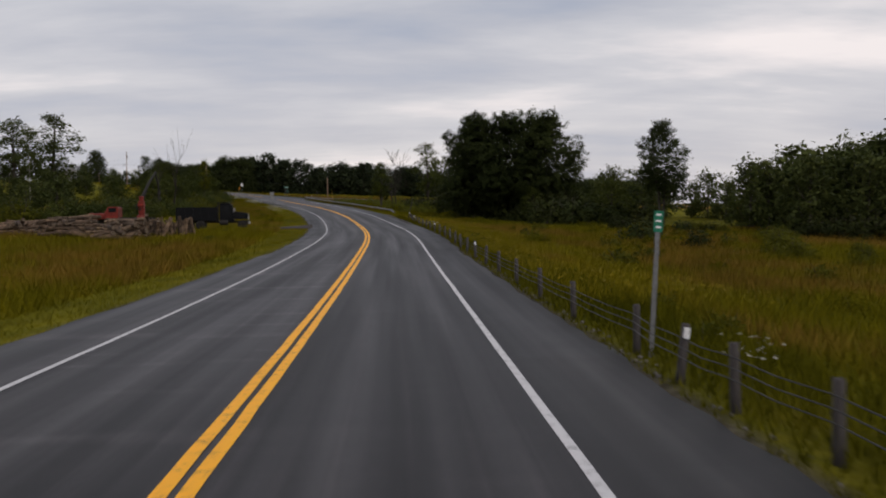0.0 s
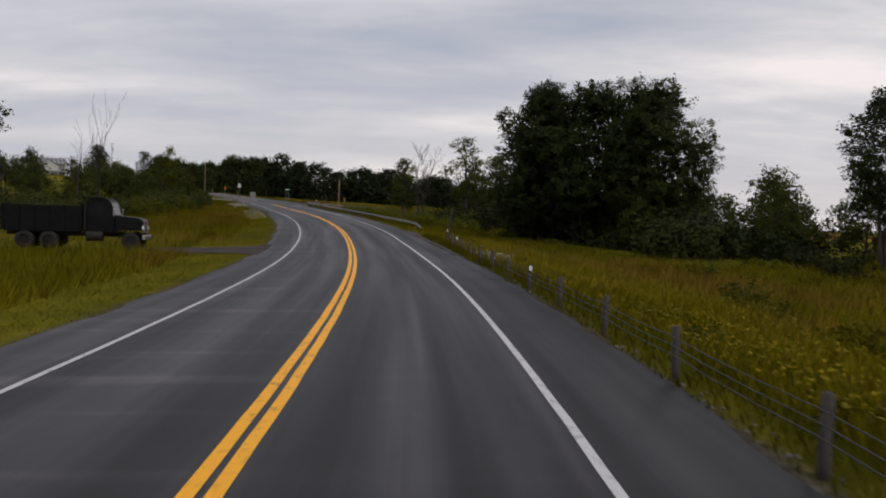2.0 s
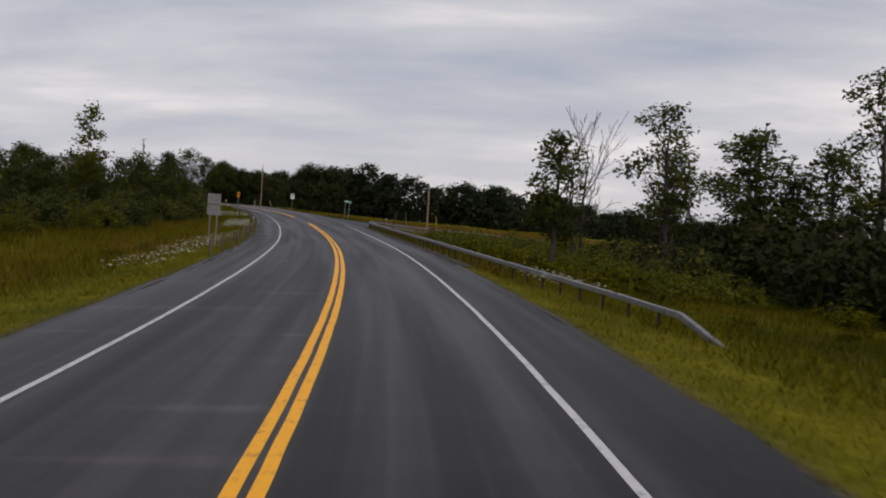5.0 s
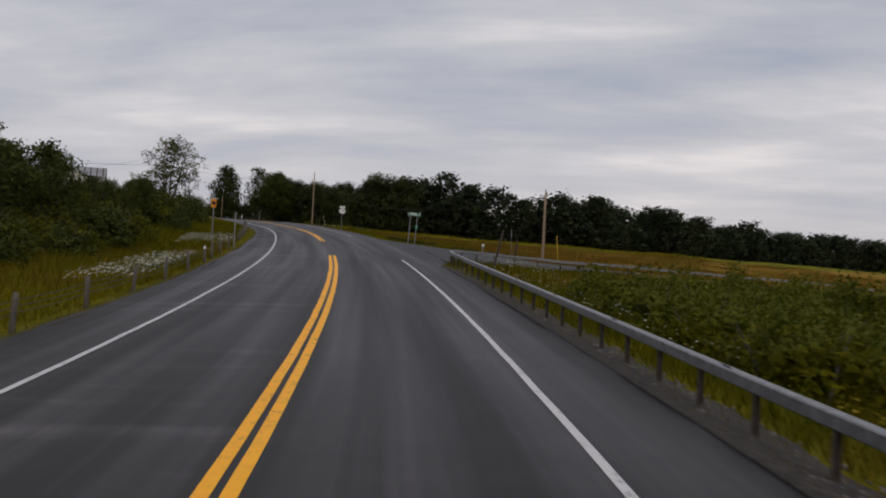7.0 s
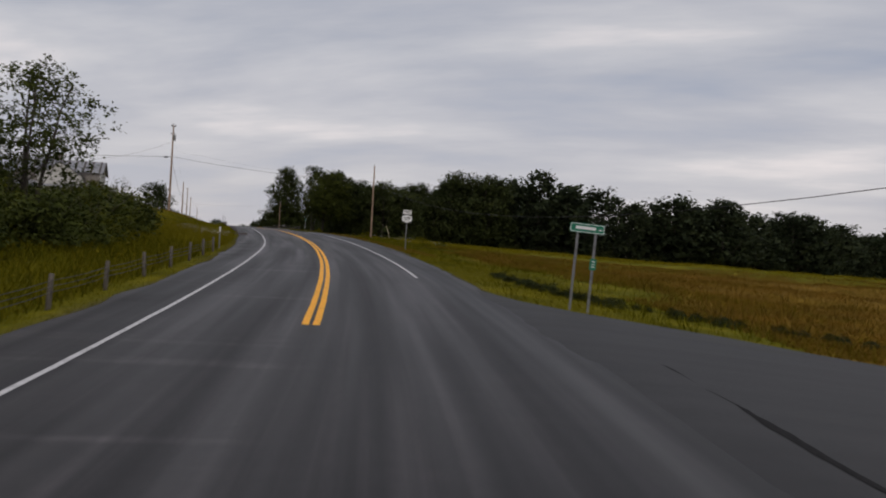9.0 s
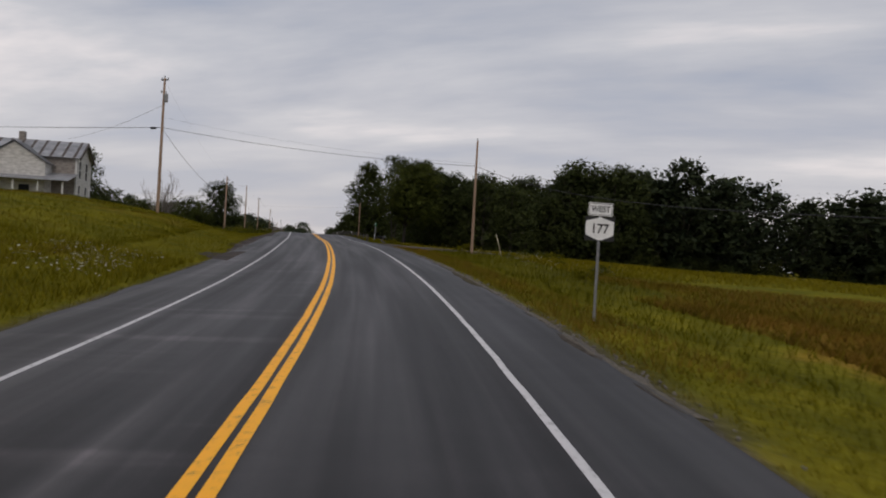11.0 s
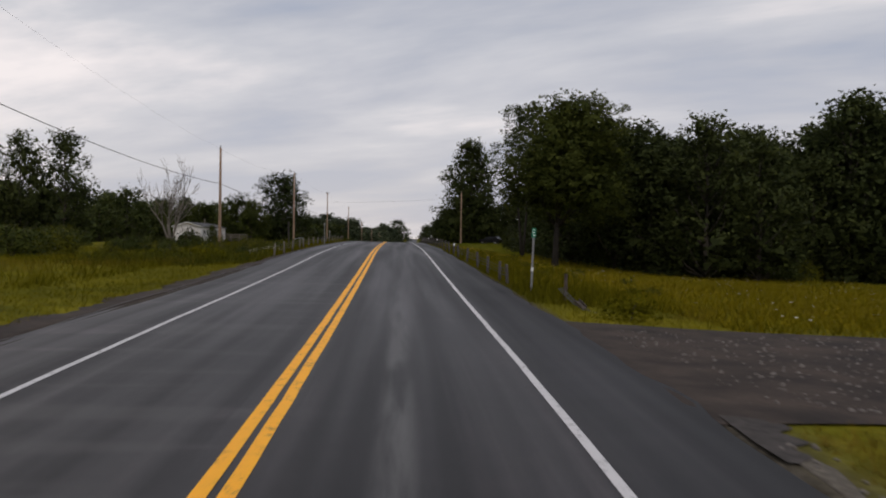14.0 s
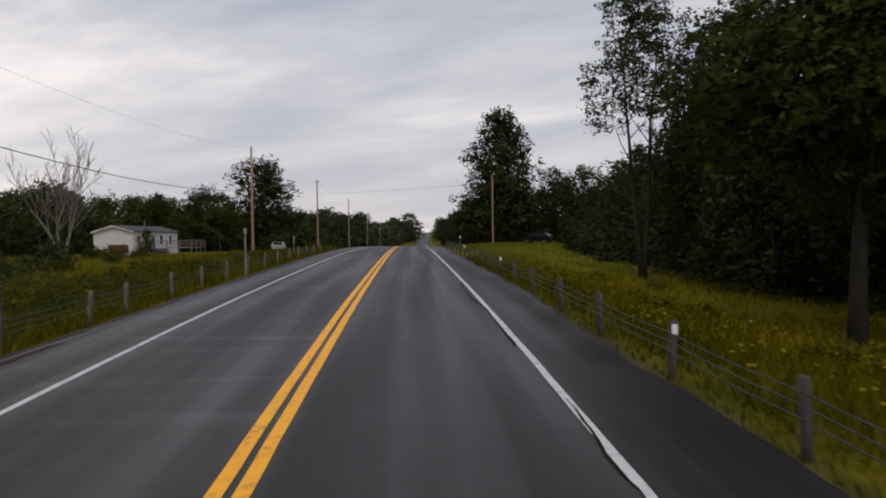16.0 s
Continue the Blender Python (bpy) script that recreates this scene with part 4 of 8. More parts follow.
def make_tree(name, label, h, r, base, leaf, clumps, per, size, seed, lobes=14, lean=0.0, trunks=1, trunk_r=None, bark=None, group="", inner=0.72, bell=False):
    rng = np.random.default_rng(seed)
    t = thing(name, label, "tree", group)
    tr = trunk_r or h * 0.018 + 0.05
    masses = crown_lobes(rng, h, r, base, lobes, lean, bell)
    bm = bmesh.new()
    for k in range(trunks):
        a0 = k * 2.1 + rng.uniform(0, 1)
        sp = 0.0 if trunks == 1 else r * 0.28
        ex, ey = sp * math.cos(a0), sp * math.sin(a0)
        foot = (0.12 * k * math.cos(a0), 0.12 * k * math.sin(a0), -0.35)
        n = 7
        pts, rad = [], []
        for i in range(n):
            u = i / (n - 1)
            pts.append((foot[0] + ex * u + rng.normal(0, 0.02) * h * 0.25 * u + lean * u * u * h, foot[1] + ey * u + rng.normal(0, 0.02) * h * 0.25 * u, -0.35 + (h * 0.86 + 0.35) * u))
            rad.append(tr * (1.25 if i == 0 else 1.0) * (1 - 0.85 * u) + 0.012)
        tube(bm, pts, rad, 7)
        for x, y, z, q in masses[k::trunks]:
            zb = max(base * 0.75, z - q * 1.1 - math.hypot(x, y) * 0.55)
            u = min(0.95, (zb + 0.35) / (h * 0.86 + 0.35))
            i = u * (n - 1)
            i0 = min(int(i), n - 2)
            p0 = Vector(pts[i0]).lerp(Vector(pts[i0 + 1]), i - i0)
            tip = Vector((x, y, z))
            mid = p0.lerp(tip, 0.5) + Vector((0, 0, -0.10 * (tip - p0).length + 0.05))
            rr = max(0.02, tr * (1 - 0.8 * u) * 0.45)
            tube(bm, [p0, mid, tip], [rr, rr * 0.65, 0.012], 5)
    part("trunk", bm, bark or M_BARK, t, smooth=True)
    # foliage: clumps on the skin of each mass
    cs, out = [], []
    tot = sum(q[3] ** 2 for q in masses)
    axis = np.array([lean * h * 0.5, 0, base + (h - base) * 0.45])
    for x, y, z, q in masses:
        k = max(3, int(clumps * q * q / tot))
        v = rng.normal(0, 1, (k, 3))
        v /= np.linalg.norm(v, axis=1, keepdims=True)
        rr = q * rng.uniform(0.6, 1.12, (k, 1))
        cs.append(np.array([x, y, z]) + v * rr * np.array([1, 1, 0.8]))
        away = np.array([x, y, z]) - axis
        out.append(v * 0.8 + away / (np.linalg.norm(away) + 0.1) * 0.35)
    cs, out = np.vstack(cs), np.vstack(out)
    cs[:, 2] = np.maximum(cs[:, 2], base * 0.6 + 0.1)
    out /= np.linalg.norm(out, axis=1, keepdims=True) + 1e-9
    ob = new("crown", foliage_mesh("crown", rng, cs, out, size, size * 1.0, per, leaf, masses if inner else (), inner))
    ob.parent = t
    return t


def make_bush(name, label, h, r, leaf, clumps, per, size, seed, group="", stems=6):
    rng = np.random.default_rng(seed)
    t = thing(name, label, "bush", group)
    bm = bmesh.new()
    for k in range(stems):
        a = k * 6.3 / stems + rng.uniform(-0.3, 0.3)
        q = r * rng.uniform(0.3, 0.75)
        tube(bm, [(0.05 * math.cos(a), 0.05 * math.sin(a), -0.2), (q * 0.5 * math.cos(a), q * 0.5 * math.sin(a), h * 0.4), (q * math.cos(a), q * math.sin(a), h * rng.uniform(0.7, 0.95))], [0.035, 0.025, 0.008], 5)
    part("stem", bm, M_BARK, t)
    v = rng.normal(0, 1, (clumps, 3))
    v /= np.linalg.norm(v, axis=1, keepdims=True)
    v[:, 2] = np.abs(v[:, 2])
    bumpy = 0.75 + 0.25 * np.sin(v[:, 0] * 5 + seed) * np.sin(v[:, 1] * 4 + seed * 2) + rng.normal(0, 0.10, clumps)
    cs = v * np.array([r, r, h]) * (bumpy * rng.uniform(0.5, 1.0, clumps) ** 0.4)[:, None]
    out = v + np.array([0, 0, 0.25])
    masses = [(r * 0.42 * math.cos(k * 2.1), r * 0.42 * math.sin(k * 2.1), h * 0.34, min(r, h) * 0.52) for k in range(3)]
    ob = new("foliage", foliage_mesh("foliage", rng, cs, out, size, size * 1.0, per, leaf, masses, 0.8))
    ob.parent = t
    return t


def make_dead_tree(name, label, h, seed, spread, trunks=2, mat=None, lean=0.0, depth=3, stout=1.0, fan=0.22, twig=0.008):
    rng = np.random.default_rng(seed)
    t = thing(name, label, "tree")
    bm = bmesh.new()

    def grow(p, v, length, r, depth):
        pts, rad = [p], [r]
        n = 4
        for i in range(n):
            v = (v + Vector(rng.normal(0, 0.13, 3).tolist()) + Vector((0, 0, 0.06))).normalized()
            p = p + v * length / n
            pts.append(p)
            rad.append(max(twig, r * (1 - 0.75 * (i + 1) / n)))
            if depth and i >= 1:
                for _ in range(2 if depth > 1 else 1):
                    w = (v + Vector(rng.normal(0, spread, 3).tolist()) + Vector((0, 0, 0.15))).normalized()
                    grow(p, w, length * rng.uniform(0.35, 0.6), max(twig, rad[-1] * 0.6), depth - 1)
        tube(bm, pts, rad, 5)

    for k in range(trunks):
        a = k * 2.5 + 0.4
        v = Vector((fan * math.cos(a) * (trunks > 1) + lean, fan * math.sin(a) * (trunks > 1), 1)).normalized()
        grow(Vector((0.1 * math.cos(a), 0.1 * math.sin(a), -0.3)), v, h * (0.92 if k == 0 else 0.75), (h * 0.014 + 0.03) * stout, depth)
    part("trunk", bm, mat or M_DEADWOOD, t, smooth=True)
    return t


USED = set()


def put(model, s, d, scale=1.0, turn=0.0, wide=None, up=0.0, label=""):
    """Stand a model at a station: the model itself the first time, then copies."""
    m = spot(s, d, up, turn)
    if model.name in USED:
        ob = copy_thing(model, m)
    else:
        USED.add(model.name)
        ob = model
        ob.matrix_basis = m
    w = wide or scale
    ob.scale = (w, w, scale)
    if label:
        tagged(ob, label)
    return ob


def grove(models, path, away, n, seed, lo, hi, gap=2.2, bias=1.6, wide=1.0):
    """Trees along a line of (station, offset), reaching back from it by up to the vector away."""
    rng = np.random.default_rng(seed)
    pts = np.array(path, float)
    t = np.concatenate([[0], np.cumsum(np.hypot(*np.diff(pts, axis=0).T))])
    done = []
    tries = 0
    while len(done) < n and tries < n * 30:
        tries += 1
        u = rng.uniform(0, t[-1])
        s0, d0 = np.interp(u, t, pts[:, 0]), np.interp(u, t, pts[:, 1])
        k = rng.uniform(0, 1) ** bias
        s1, d1 = s0 + away[0] * k, d0 + away[1] * k
        if any((s1 - a) ** 2 + (d1 - b) ** 2 < gap * gap for a, b in done):
            continue
        done.append((s1, d1))
        m = models[int(rng.integers(len(models)))]
        q = rng.uniform(lo, hi)
        put(m, s1, d1, q, rng.uniform(0, 360), q * wide * rng.uniform(0.9, 1.2))


WOOD = [make_tree("woodland_tree", "dark green broadleaf tree in dense woodland", 14 + 1.0 * i, 5.4 + 0.4 * i, 0.0, M_LEAF_WOOD, 480, 12, 0.39, 100 + i, lobes=30, group="woodland trees") for i in range(4)]
FAR = [make_tree("forest_tree", "dark green broadleaf tree in distant woodland", 13 + 1.5 * i, 5.6 + 0.6 * i, 0.0, M_LEAF_FAR, 150, 11, 0.66, 120 + i, lobes=24, group="distant woodland trees", inner=0.85) for i in range(4)]
# farthest trees, with haze painted into their leaves
HAZY = [make_tree("distant_tree", "broadleaf tree in far woodland with haze-tinted green leaves", 13 + 1.5 * i, 5.6 + 0.6 * i, 0.0, M_LEAF_HAZE, 150, 11, 0.66, 126 + i, lobes=24, group="far hazy woodland trees", inner=0.85) for i in range(3)]
MID = [make_tree("field_tree", "green broadleaf tree at the meadow edge", 8 + 0.8 * i, 3.5 + 0.35 * i, 0.0, M_LEAF, 330, 13, 0.28, 140 + i, lobes=17, group="meadow edge trees") for i in range(3)]
YOUNG = [make_tree("young_tree", "green young tree in a distant thicket", 8 + 0.9 * i, 3.6 + 0.35 * i, 0.0, M_LEAF_YOUNG, 120, 11, 0.46, 150 + i, lobes=15, group="thicket trees", inner=0.8) for i in range(3)]
OPEN = [make_tree("slender_tree", "slender open-crowned tree with sparse leaves", 9 + i, 2.3 + 0.2 * i, 2.2, M_LEAF, 190, 16, 0.26, 170 + i, lobes=13, lean=0.03, inner=0.35) for i in range(3)]
NEARBUSH = [make_bush("shrub", "dense leafy green roadside shrub", 2.4 + 0.4 * i, 2.1 + 0.3 * i, (M_LEAF, M_LEAF_OLIVE, M_LEAF)[i], 220, 12, 0.18, 220 + i, group="leafy brush by the road") for i in range(3)]
BUSH = [make_bush("bush", "dense green bush in a thicket", 2.4 + 0.4 * i, 2.1 + 0.3 * i, (M_LEAF_BUSH, M_LEAF_DARK, M_LEAF_BUSH, M_LEAF_BUSH)[i], 90, 10, 0.31, 200 + i, group="brush beside the road") for i in range(4)]
LUSH = [make_bush("tall_weeds", "lush tall green weed clump behind the steel rail", 1.1 + 0.25 * i, 1.1 + 0.2 * i, M_LEAF_LUSH, 130, 11, 0.13, 250 + i, group="lush weeds behind the rail", stems=1) for i in range(3)]
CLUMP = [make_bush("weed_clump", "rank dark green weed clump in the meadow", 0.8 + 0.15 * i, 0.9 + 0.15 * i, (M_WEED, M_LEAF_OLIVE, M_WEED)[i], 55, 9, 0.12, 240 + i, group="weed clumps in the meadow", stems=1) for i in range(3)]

# woods round the hayfield, and on along the road
grove(WOOD, [(413, 66), (412, 55), (411, 44)], (20, 5), 18, 1, 1.08, 1.26, 3.0, 1.2, 0.92)
grove(WOOD, [(411, 42), (407, 28), (404, 23)], (20, 5), 18, 65, 0.82, 0.96, 3.0, 1.2)
grove(FAR, [(540, 400), (510, 300), (480, 230), (440, 172), (410, 122), (414, 77), (413, 62)], (26, 6), 150, 5, 1.04, 1.26, 3.0, 1.2, 1.15)
grove(BUSH, [(408, 122), (412, 77), (410, 55), (408, 37), (402, 24)], (2, 0), 30, 11, 0.8, 1.4, 2.0)
grove(WOOD, [(414, 22), (430, 22), (470, 23.5), (510, 29), (530, 36)], (6, 18), 30, 2, 0.60, 0.8, 3.2)
grove(BUSH, [(414, 19.5), (440, 18.5), (470, 20.5), (500, 24)], (2, 3), 18, 12, 0.7, 1.2, 1.8)
grove(FAR, [(562, 26), (640, 17), (760, 15), (940, 15)], (10, 20), 44, 3, 0.75, 1.0, 4.0, 1.6, 1.2)
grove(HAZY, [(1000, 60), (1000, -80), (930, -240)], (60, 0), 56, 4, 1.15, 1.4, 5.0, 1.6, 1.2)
# the tall tree by the lawn, and the roadside trees
put(make_tree("maple_tree", "tall dense dark green maple tree by a lawn", 27.0, 10.0, 0.2, M_LEAF_DARK, 1900, 15, 0.46, 301, lobes=52, trunk_r=0.45, bell=True), 550, 19.0)
put(WOOD[1], 556, 30.5, 1.05, 40, 1.1)
put(WOOD[2], 545, 34.5, 0.95, 120, 1.1)
put(WOOD[0], 566, 13.5, 0.75, 70, 0.8)
put(make_tree("roadside_tree", "large multi-stemmed broadleaf tree leaning over the grass", 14.4, 6.0, 4.6, M_LEAF, 1350, 22, 0.23, 302, lobes=34, lean=0.09, trunk_r=0.24, bark=M_BARK_SHADE, inner=0.8), 397.9, 14.4, 1.0, 0, 1.14)
put(make_tree("roadside_tree", "open-crowned broadleaf tree with a bare lower trunk", 17.6, 4.6, 8.6, M_LEAF_DARK, 520, 18, 0.21, 303, lobes=15, trunks=2, trunk_r=0.15, bark=M_BARK_SHADE, inner=0.4), 427, 15.8)
put(make_tree("woodland_tree", "tall dark broadleaf tree at the edge of the woods", 16.8, 5.4, 1.0, M_LEAF_DARK, 1300, 20, 0.25, 312, lobes=40, bark=M_BARK_SHADE, inner=0.9), 425, 21.0)
put(make_tree("woodland_tree", "dark broadleaf tree at the edge of the woods", 14.0, 5.4, 1.0, M_LEAF_DARK, 900, 17, 0.25, 311, lobes=28), 407, 21.5, 1.0)
put(WOOD[3], 401, 28, 0.84)
put(CLUMP[0], 346.9, 7.3, 0.9)
put(CLUMP[2], 334.6, 12.8, 1.1, 40, 1.3)
grove(CLUMP, [(300, 13), (318, 14), (334, 16)], (0, 6), 9, 61, 0.5, 1.0, 1.2, 1.0)
put(WOOD[1], 419, 23.5, 0.98)
put(WOOD[3], 426, 27, 0.8)
put(WOOD[2], 434, 31, 0.85)
put(WOOD[0], 417, 19, 0.7)
put(WOOD[1], 445, 35, 0.9)
put(WOOD[0], 404, 24, 0.85)
put(WOOD[2], 402, 33, 0.8)
put(WOOD[0], 420, 73, 0.92, 30, 1.1)
put(FAR[2], 424, 78, 1.0, 120, 1.1)
put(FAR[1], 419, 81, 1.0, 200, 1.1)
grove(NEARBUSH, [(408, 20), (405, 26), (404, 38)], (3, 2), 14, 50, 0.5, 0.9, 1.8, 1.0)

# the maples and the brush beside them
put(make_tree("maple_tree", "tall dark green maple with a dense round crown", 17.4, 6.6, 0.5, M_LEAF_DARK, 2600, 26, 0.235, 304, lobes=46, trunk_r=0.35, inner=1.0), 129.5, 21.9, 0.965)
put(make_tree("maple_tree", "tall dark green maple with a dense round crown", 17.6, 7.0, 0.5, M_LEAF_DARK, 2300, 26, 0.235, 305, lobes=40, trunk_r=0.35, inner=1.0), 122.5, 30.2, 0.965)
put(make_tree("maple_tree", "dark green maple beside taller maples", 17.6, 7.2, 0.5, M_LEAF_DARK, 2000, 24, 0.24, 306, lobes=34, trunk_r=0.28, inner=1.0), 126.5, 26.6, 0.965)
grove(BUSH[1:2], [(104, 28), (110, 27), (116, 26)], (2, 9), 12, 53, 1.0, 1.45, 1.8, 1.0)
put(make_tree("slender_tree", "narrow upright tree with a ragged crown", 13.6, 3.7, 3.2, M_LEAF_DARK, 760, 20, 0.22, 307, lobes=24, trunks=2, trunk_r=0.16, inner=0.6), 99, 38.6)
grove(YOUNG, [(70, 44), (84, 44), (97, 45)], (6, 14), 18, 51, 0.8, 1.05, 2.6, 1.0)
grove(BUSH, [(62, 42), (76, 43), (86, 46)], (2, 6), 11, 52, 0.6, 0.95, 2.0, 1.0)
put(BUSH[1], 69.5, 24.6, 0.85)
put(MID[2], 112, 37.5, 0.85, 70)
put(MID[1], 107, 35, 0.7, 150)
put(MID[0], 121, 30, 0.78, 40)
put(MID[1], 118, 27.5, 0.6, 130)
grove(BUSH[1:3], [(114, 26), (124, 24.5), (140, 24)], (2, 6), 24, 26, 0.6, 1.05, 1.5, 1.0)
grove(CLUMP, [(104, 12), (122, 13), (142, 13)], (0, 8), 24, 62, 0.4, 0.8, 1.2, 1.0)
grove(BUSH[2:4], [(104, 25), (125, 24.5), (140, 24.5), (160, 23)], (4, 14), 34, 21, 0.8, 1.5, 1.8, 1.0)
grove(BUSH[2:4], [(160, 21), (172, 20), (186, 24)], (3, 12), 30, 70, 0.8, 1.1, 1.6, 1.0)
grove(LUSH, [(160, 20), (180, 20), (204, 27)], (4, 14), 34, 67, 1.4, 2.0, 1.8, 1.0)
grove(LUSH, [(150, 14), (170, 15), (190, 15)], (2, 8), 26, 27, 0.9, 1.5, 1.6, 1.0)
grove(BUSH, [(78, 27), (95, 24), (105, 22)], (4, 20), 8, 22, 0.35, 0.6, 2.0, 1.0)
grove(YOUNG, [(116, 66), (130, 62), (150, 50), (180, 48)], (10, 20), 24, 23, 0.7, 1.0, 2.6, 1.0)
grove(YOUNG, [(52, 62), (70, 54), (85, 50), (105, 56)], (6, 24), 40, 24, 0.95, 1.3, 2.6, 1.0)
grove(CLUMP, [(10, 11), (60, 11), (100, 13)], (0, 24), 44, 28, 0.6, 1.3, 1.3, 1.0)
grove(CLUMP, [(8, 7.2), (60, 7.2), (105, 7.4)], (0, 2), 36, 29, 0.3, 0.6, 1.0, 1.0)
grove(LUSH, [(172, 11), (186, 10), (200, 11)], (0, 9), 40, 49, 0.95, 1.4, 1.5, 1.0)
grove(LUSH, [(194, 12), (203, 17), (208, 28)], (-4, 4), 34, 56, 0.95, 1.4, 1.5, 1.0)
grove(CLUMP, [(145, 9), (170, 9), (198, 9)], (0, 14), 60, 30, 0.7, 1.6, 1.3, 1.0)
grove(BUSH[0:2], [(248, 7.9), (241, 8.3), (236, 9.8), (232.5, 13), (230.5, 18)], (1.4, 1.2), 60, 66, 0.06, 0.15, 0.4, 1.0, 1.2)
grove(CLUMP, [(356, 8), (385, 8), (425, 9)], (0, 5), 24, 36, 0.4, 0.8, 1.2, 1.0)
grove(NEARBUSH[1:2], [(40, 28), (52, 27), (64, 33), (88, 36)], (4, 5), 12, 64, 0.35, 0.6, 2.0, 1.0)
put(BUSH[3], 60, 26.0, 0.5)
put(OPEN[0], 168, 14.5, 1.10, 40)
put(OPEN[2], 182, 28.5, 1.38, 100)
put(OPEN[1], 190, 33, 1.2, 60, 1.0)
put(OPEN[1], 171, 30.2, 1.2, 30, 1.4)
put(OPEN[2], 170, 29.5, 1.05, 130, 1.4)
put(MID[2], 171, 33.5, 1.02, 120, 0.9)
put(OPEN[1], 168, 34.5, 1.08, 200, 1.3)
put(OPEN[2], 168, 38.2, 1.55, 75, 1.4)
put(OPEN[0], 166, 40, 1.1, 20, 1.4)
grove(BUSH[2:4], [(157, 27), (165, 27), (173, 30)], (3, 8), 11, 71, 1.4, 1.9, 2.4, 1.0)
put(BUSH[2], 152, 25.5, 1.75, 10, 1.5)
put(BUSH[2], 155, 27.5, 1.85, 80, 1.6)
put(BUSH[2], 148, 27.5, 1.6, 200, 1.5)
put(make_dead_tree("dead_tree", "bare dark dead tree with thin branches", 9.2, 401, 0.46, 2, M_DEADDARK, stout=1.5, twig=0.018), 182, 21)

# left: young woods above the road, a pine-like sapling, dead snags
grove(MID, [(150, -27), (175, -23), (200, -18), (212, -16)], (4, -8), 14, 31, 0.45, 0.6, 2.4, 1.0, 1.15)
grove(NEARBUSH[1:2], [(150, -20), (172, -16.5), (190, -14.5), (206, -12)], (2, -3), 20, 68, 0.4, 0.8, 1.6, 1.0)
grove(NEARBUSH, [(120, -28), (145, -22), (165, -18.5)], (2, -4), 18, 69, 0.5, 0.9, 1.8, 1.0)
grove(YOUNG, [(112, -36), (140, -32), (165, -30), (195, -27), (225, -24), (250, -26)], (4, -26), 42, 34, 0.45, 0.68, 2.4, 1.0)
grove(NEARBUSH, [(236, -11), (256, -10.5), (272, -12), (282, -15)], (2, -6), 28, 37, 0.65, 1.1, 1.5, 1.0)
grove(CLUMP, [(60, -12), (110, -9), (190, -8), (215, -7.5)], (0, -8), 22, 38, 0.4, 0.7, 1.4, 1.0)
grove(NEARBUSH, [(384, -7.5), (400, -7.6), (430, -8)], (0, -4), 26, 55, 0.22, 0.42, 1.2, 1.0)
grove(CLUMP, [(372, -8), (400, -8.5), (440, -9)], (0, -9), 50, 39, 0.6, 1.3, 1.3, 1.0)
grove(MID, [(214, -15.5), (228, -14.5), (243, -15)], (4, -7), 11, 40, 0.27, 0.36, 2.2, 1.0)
for _s, _d, _q in ((222, -18, 0.6), (229, -20, 0.54), (236, -18.5, 0.32), (216, -20, 0.62)):
    put(MID[int(_s) % 3], _s, _d, _q, _s * 7)
put(MID[0], 238, -14.4, 0.42, 30, 0.55)
put(MID[1], 242, -15.6, 0.38, 80, 0.5)
put(MID[2], 233.5, -14.0, 0.40, 140, 0.5)
put(MID[1], 247, -16.6, 0.33, 200, 0.5)
put(MID[0], 229, -13.4, 0.42, 260, 0.5)
put(MID[2], 249, -15.2, 0.36, 10, 0.5)
put(MID[1], 206, -14.8, 0.62, 15)
put(MID[2], 201, -16.5, 0.66, 100)
put(MID[0], 209, -17.5, 0.6, 200)
grove(NEARBUSH, [(104, -34), (125, -27), (150, -22), (170, -20)], (2, -12), 36, 32, 0.7, 1.3, 1.6, 1.0)
grove(NEARBUSH, [(165, -17), (195, -13), (215, -10.5), (240, -10.5), (252, -12)], (2, -9), 44, 35, 0.5, 1.0, 1.5, 1.0)
grove(YOUNG, [(60, -70), (85, -58), (108, -44)], (10, -50), 36, 33, 0.75, 1.05, 3.0, 1.0)
put(OPEN[2], 186, -47, 1.5, 20, 2.1)
put(OPEN[1], 178, -53, 1.5, 80, 2.2)
put(make_tree("sapling", "slim sapling with tiered sprays of leaves", 9.2, 1.5, 2.6, M_LEAF_OLIVE, 90, 15, 0.26, 308, lobes=9, trunk_r=0.07, inner=0.3), 184, -18.5)
put(make_tree("roadside_tree", "young tree with an open vase-shaped crown", 7.9, 3.5, 2.7, M_LEAF, 300, 15, 0.18, 309, lobes=16, lean=0.07, trunks=3, trunk_r=0.10, inner=0.3), 247.5, -13.1)
put(make_tree("birch_tree", "slim birch with a pale trunk among darker trees", 13.2, 2.3, 4.8, M_LEAF_YOUNG, 240, 14, 0.24, 313, lobes=13, trunk_r=0.11, bark=M_BIRCH, inner=0.35), 142.5, -45.5)
put(make_dead_tree("dead_tree", "tall bare dead tree with a crooked trunk", 9.3, 402, 0.42, 1, M_DEADDARK, lean=0.05, depth=2, stout=1.2, twig=0.014), 142, -24.5, 1.12, 0, 0.85)
put(make_dead_tree("dead_tree", "short bare dead snag", 7.5, 403, 0.45, 1, M_DEADDARK, lean=-0.06, depth=2, stout=1.2, twig=0.014), 144, -27, 1.0)

# behind the farmhouse and round the mobile home
put(WOOD[3], 468, -50.0, 1.04, 10, 0.86)
put(WOOD[1], 467, -56.5, 1.18, 140, 0.95)
put(WOOD[0], 466, -63.5, 1.08, 70, 1.0)
put(WOOD[2], 470, -71.0, 0.95, 200, 1.0)
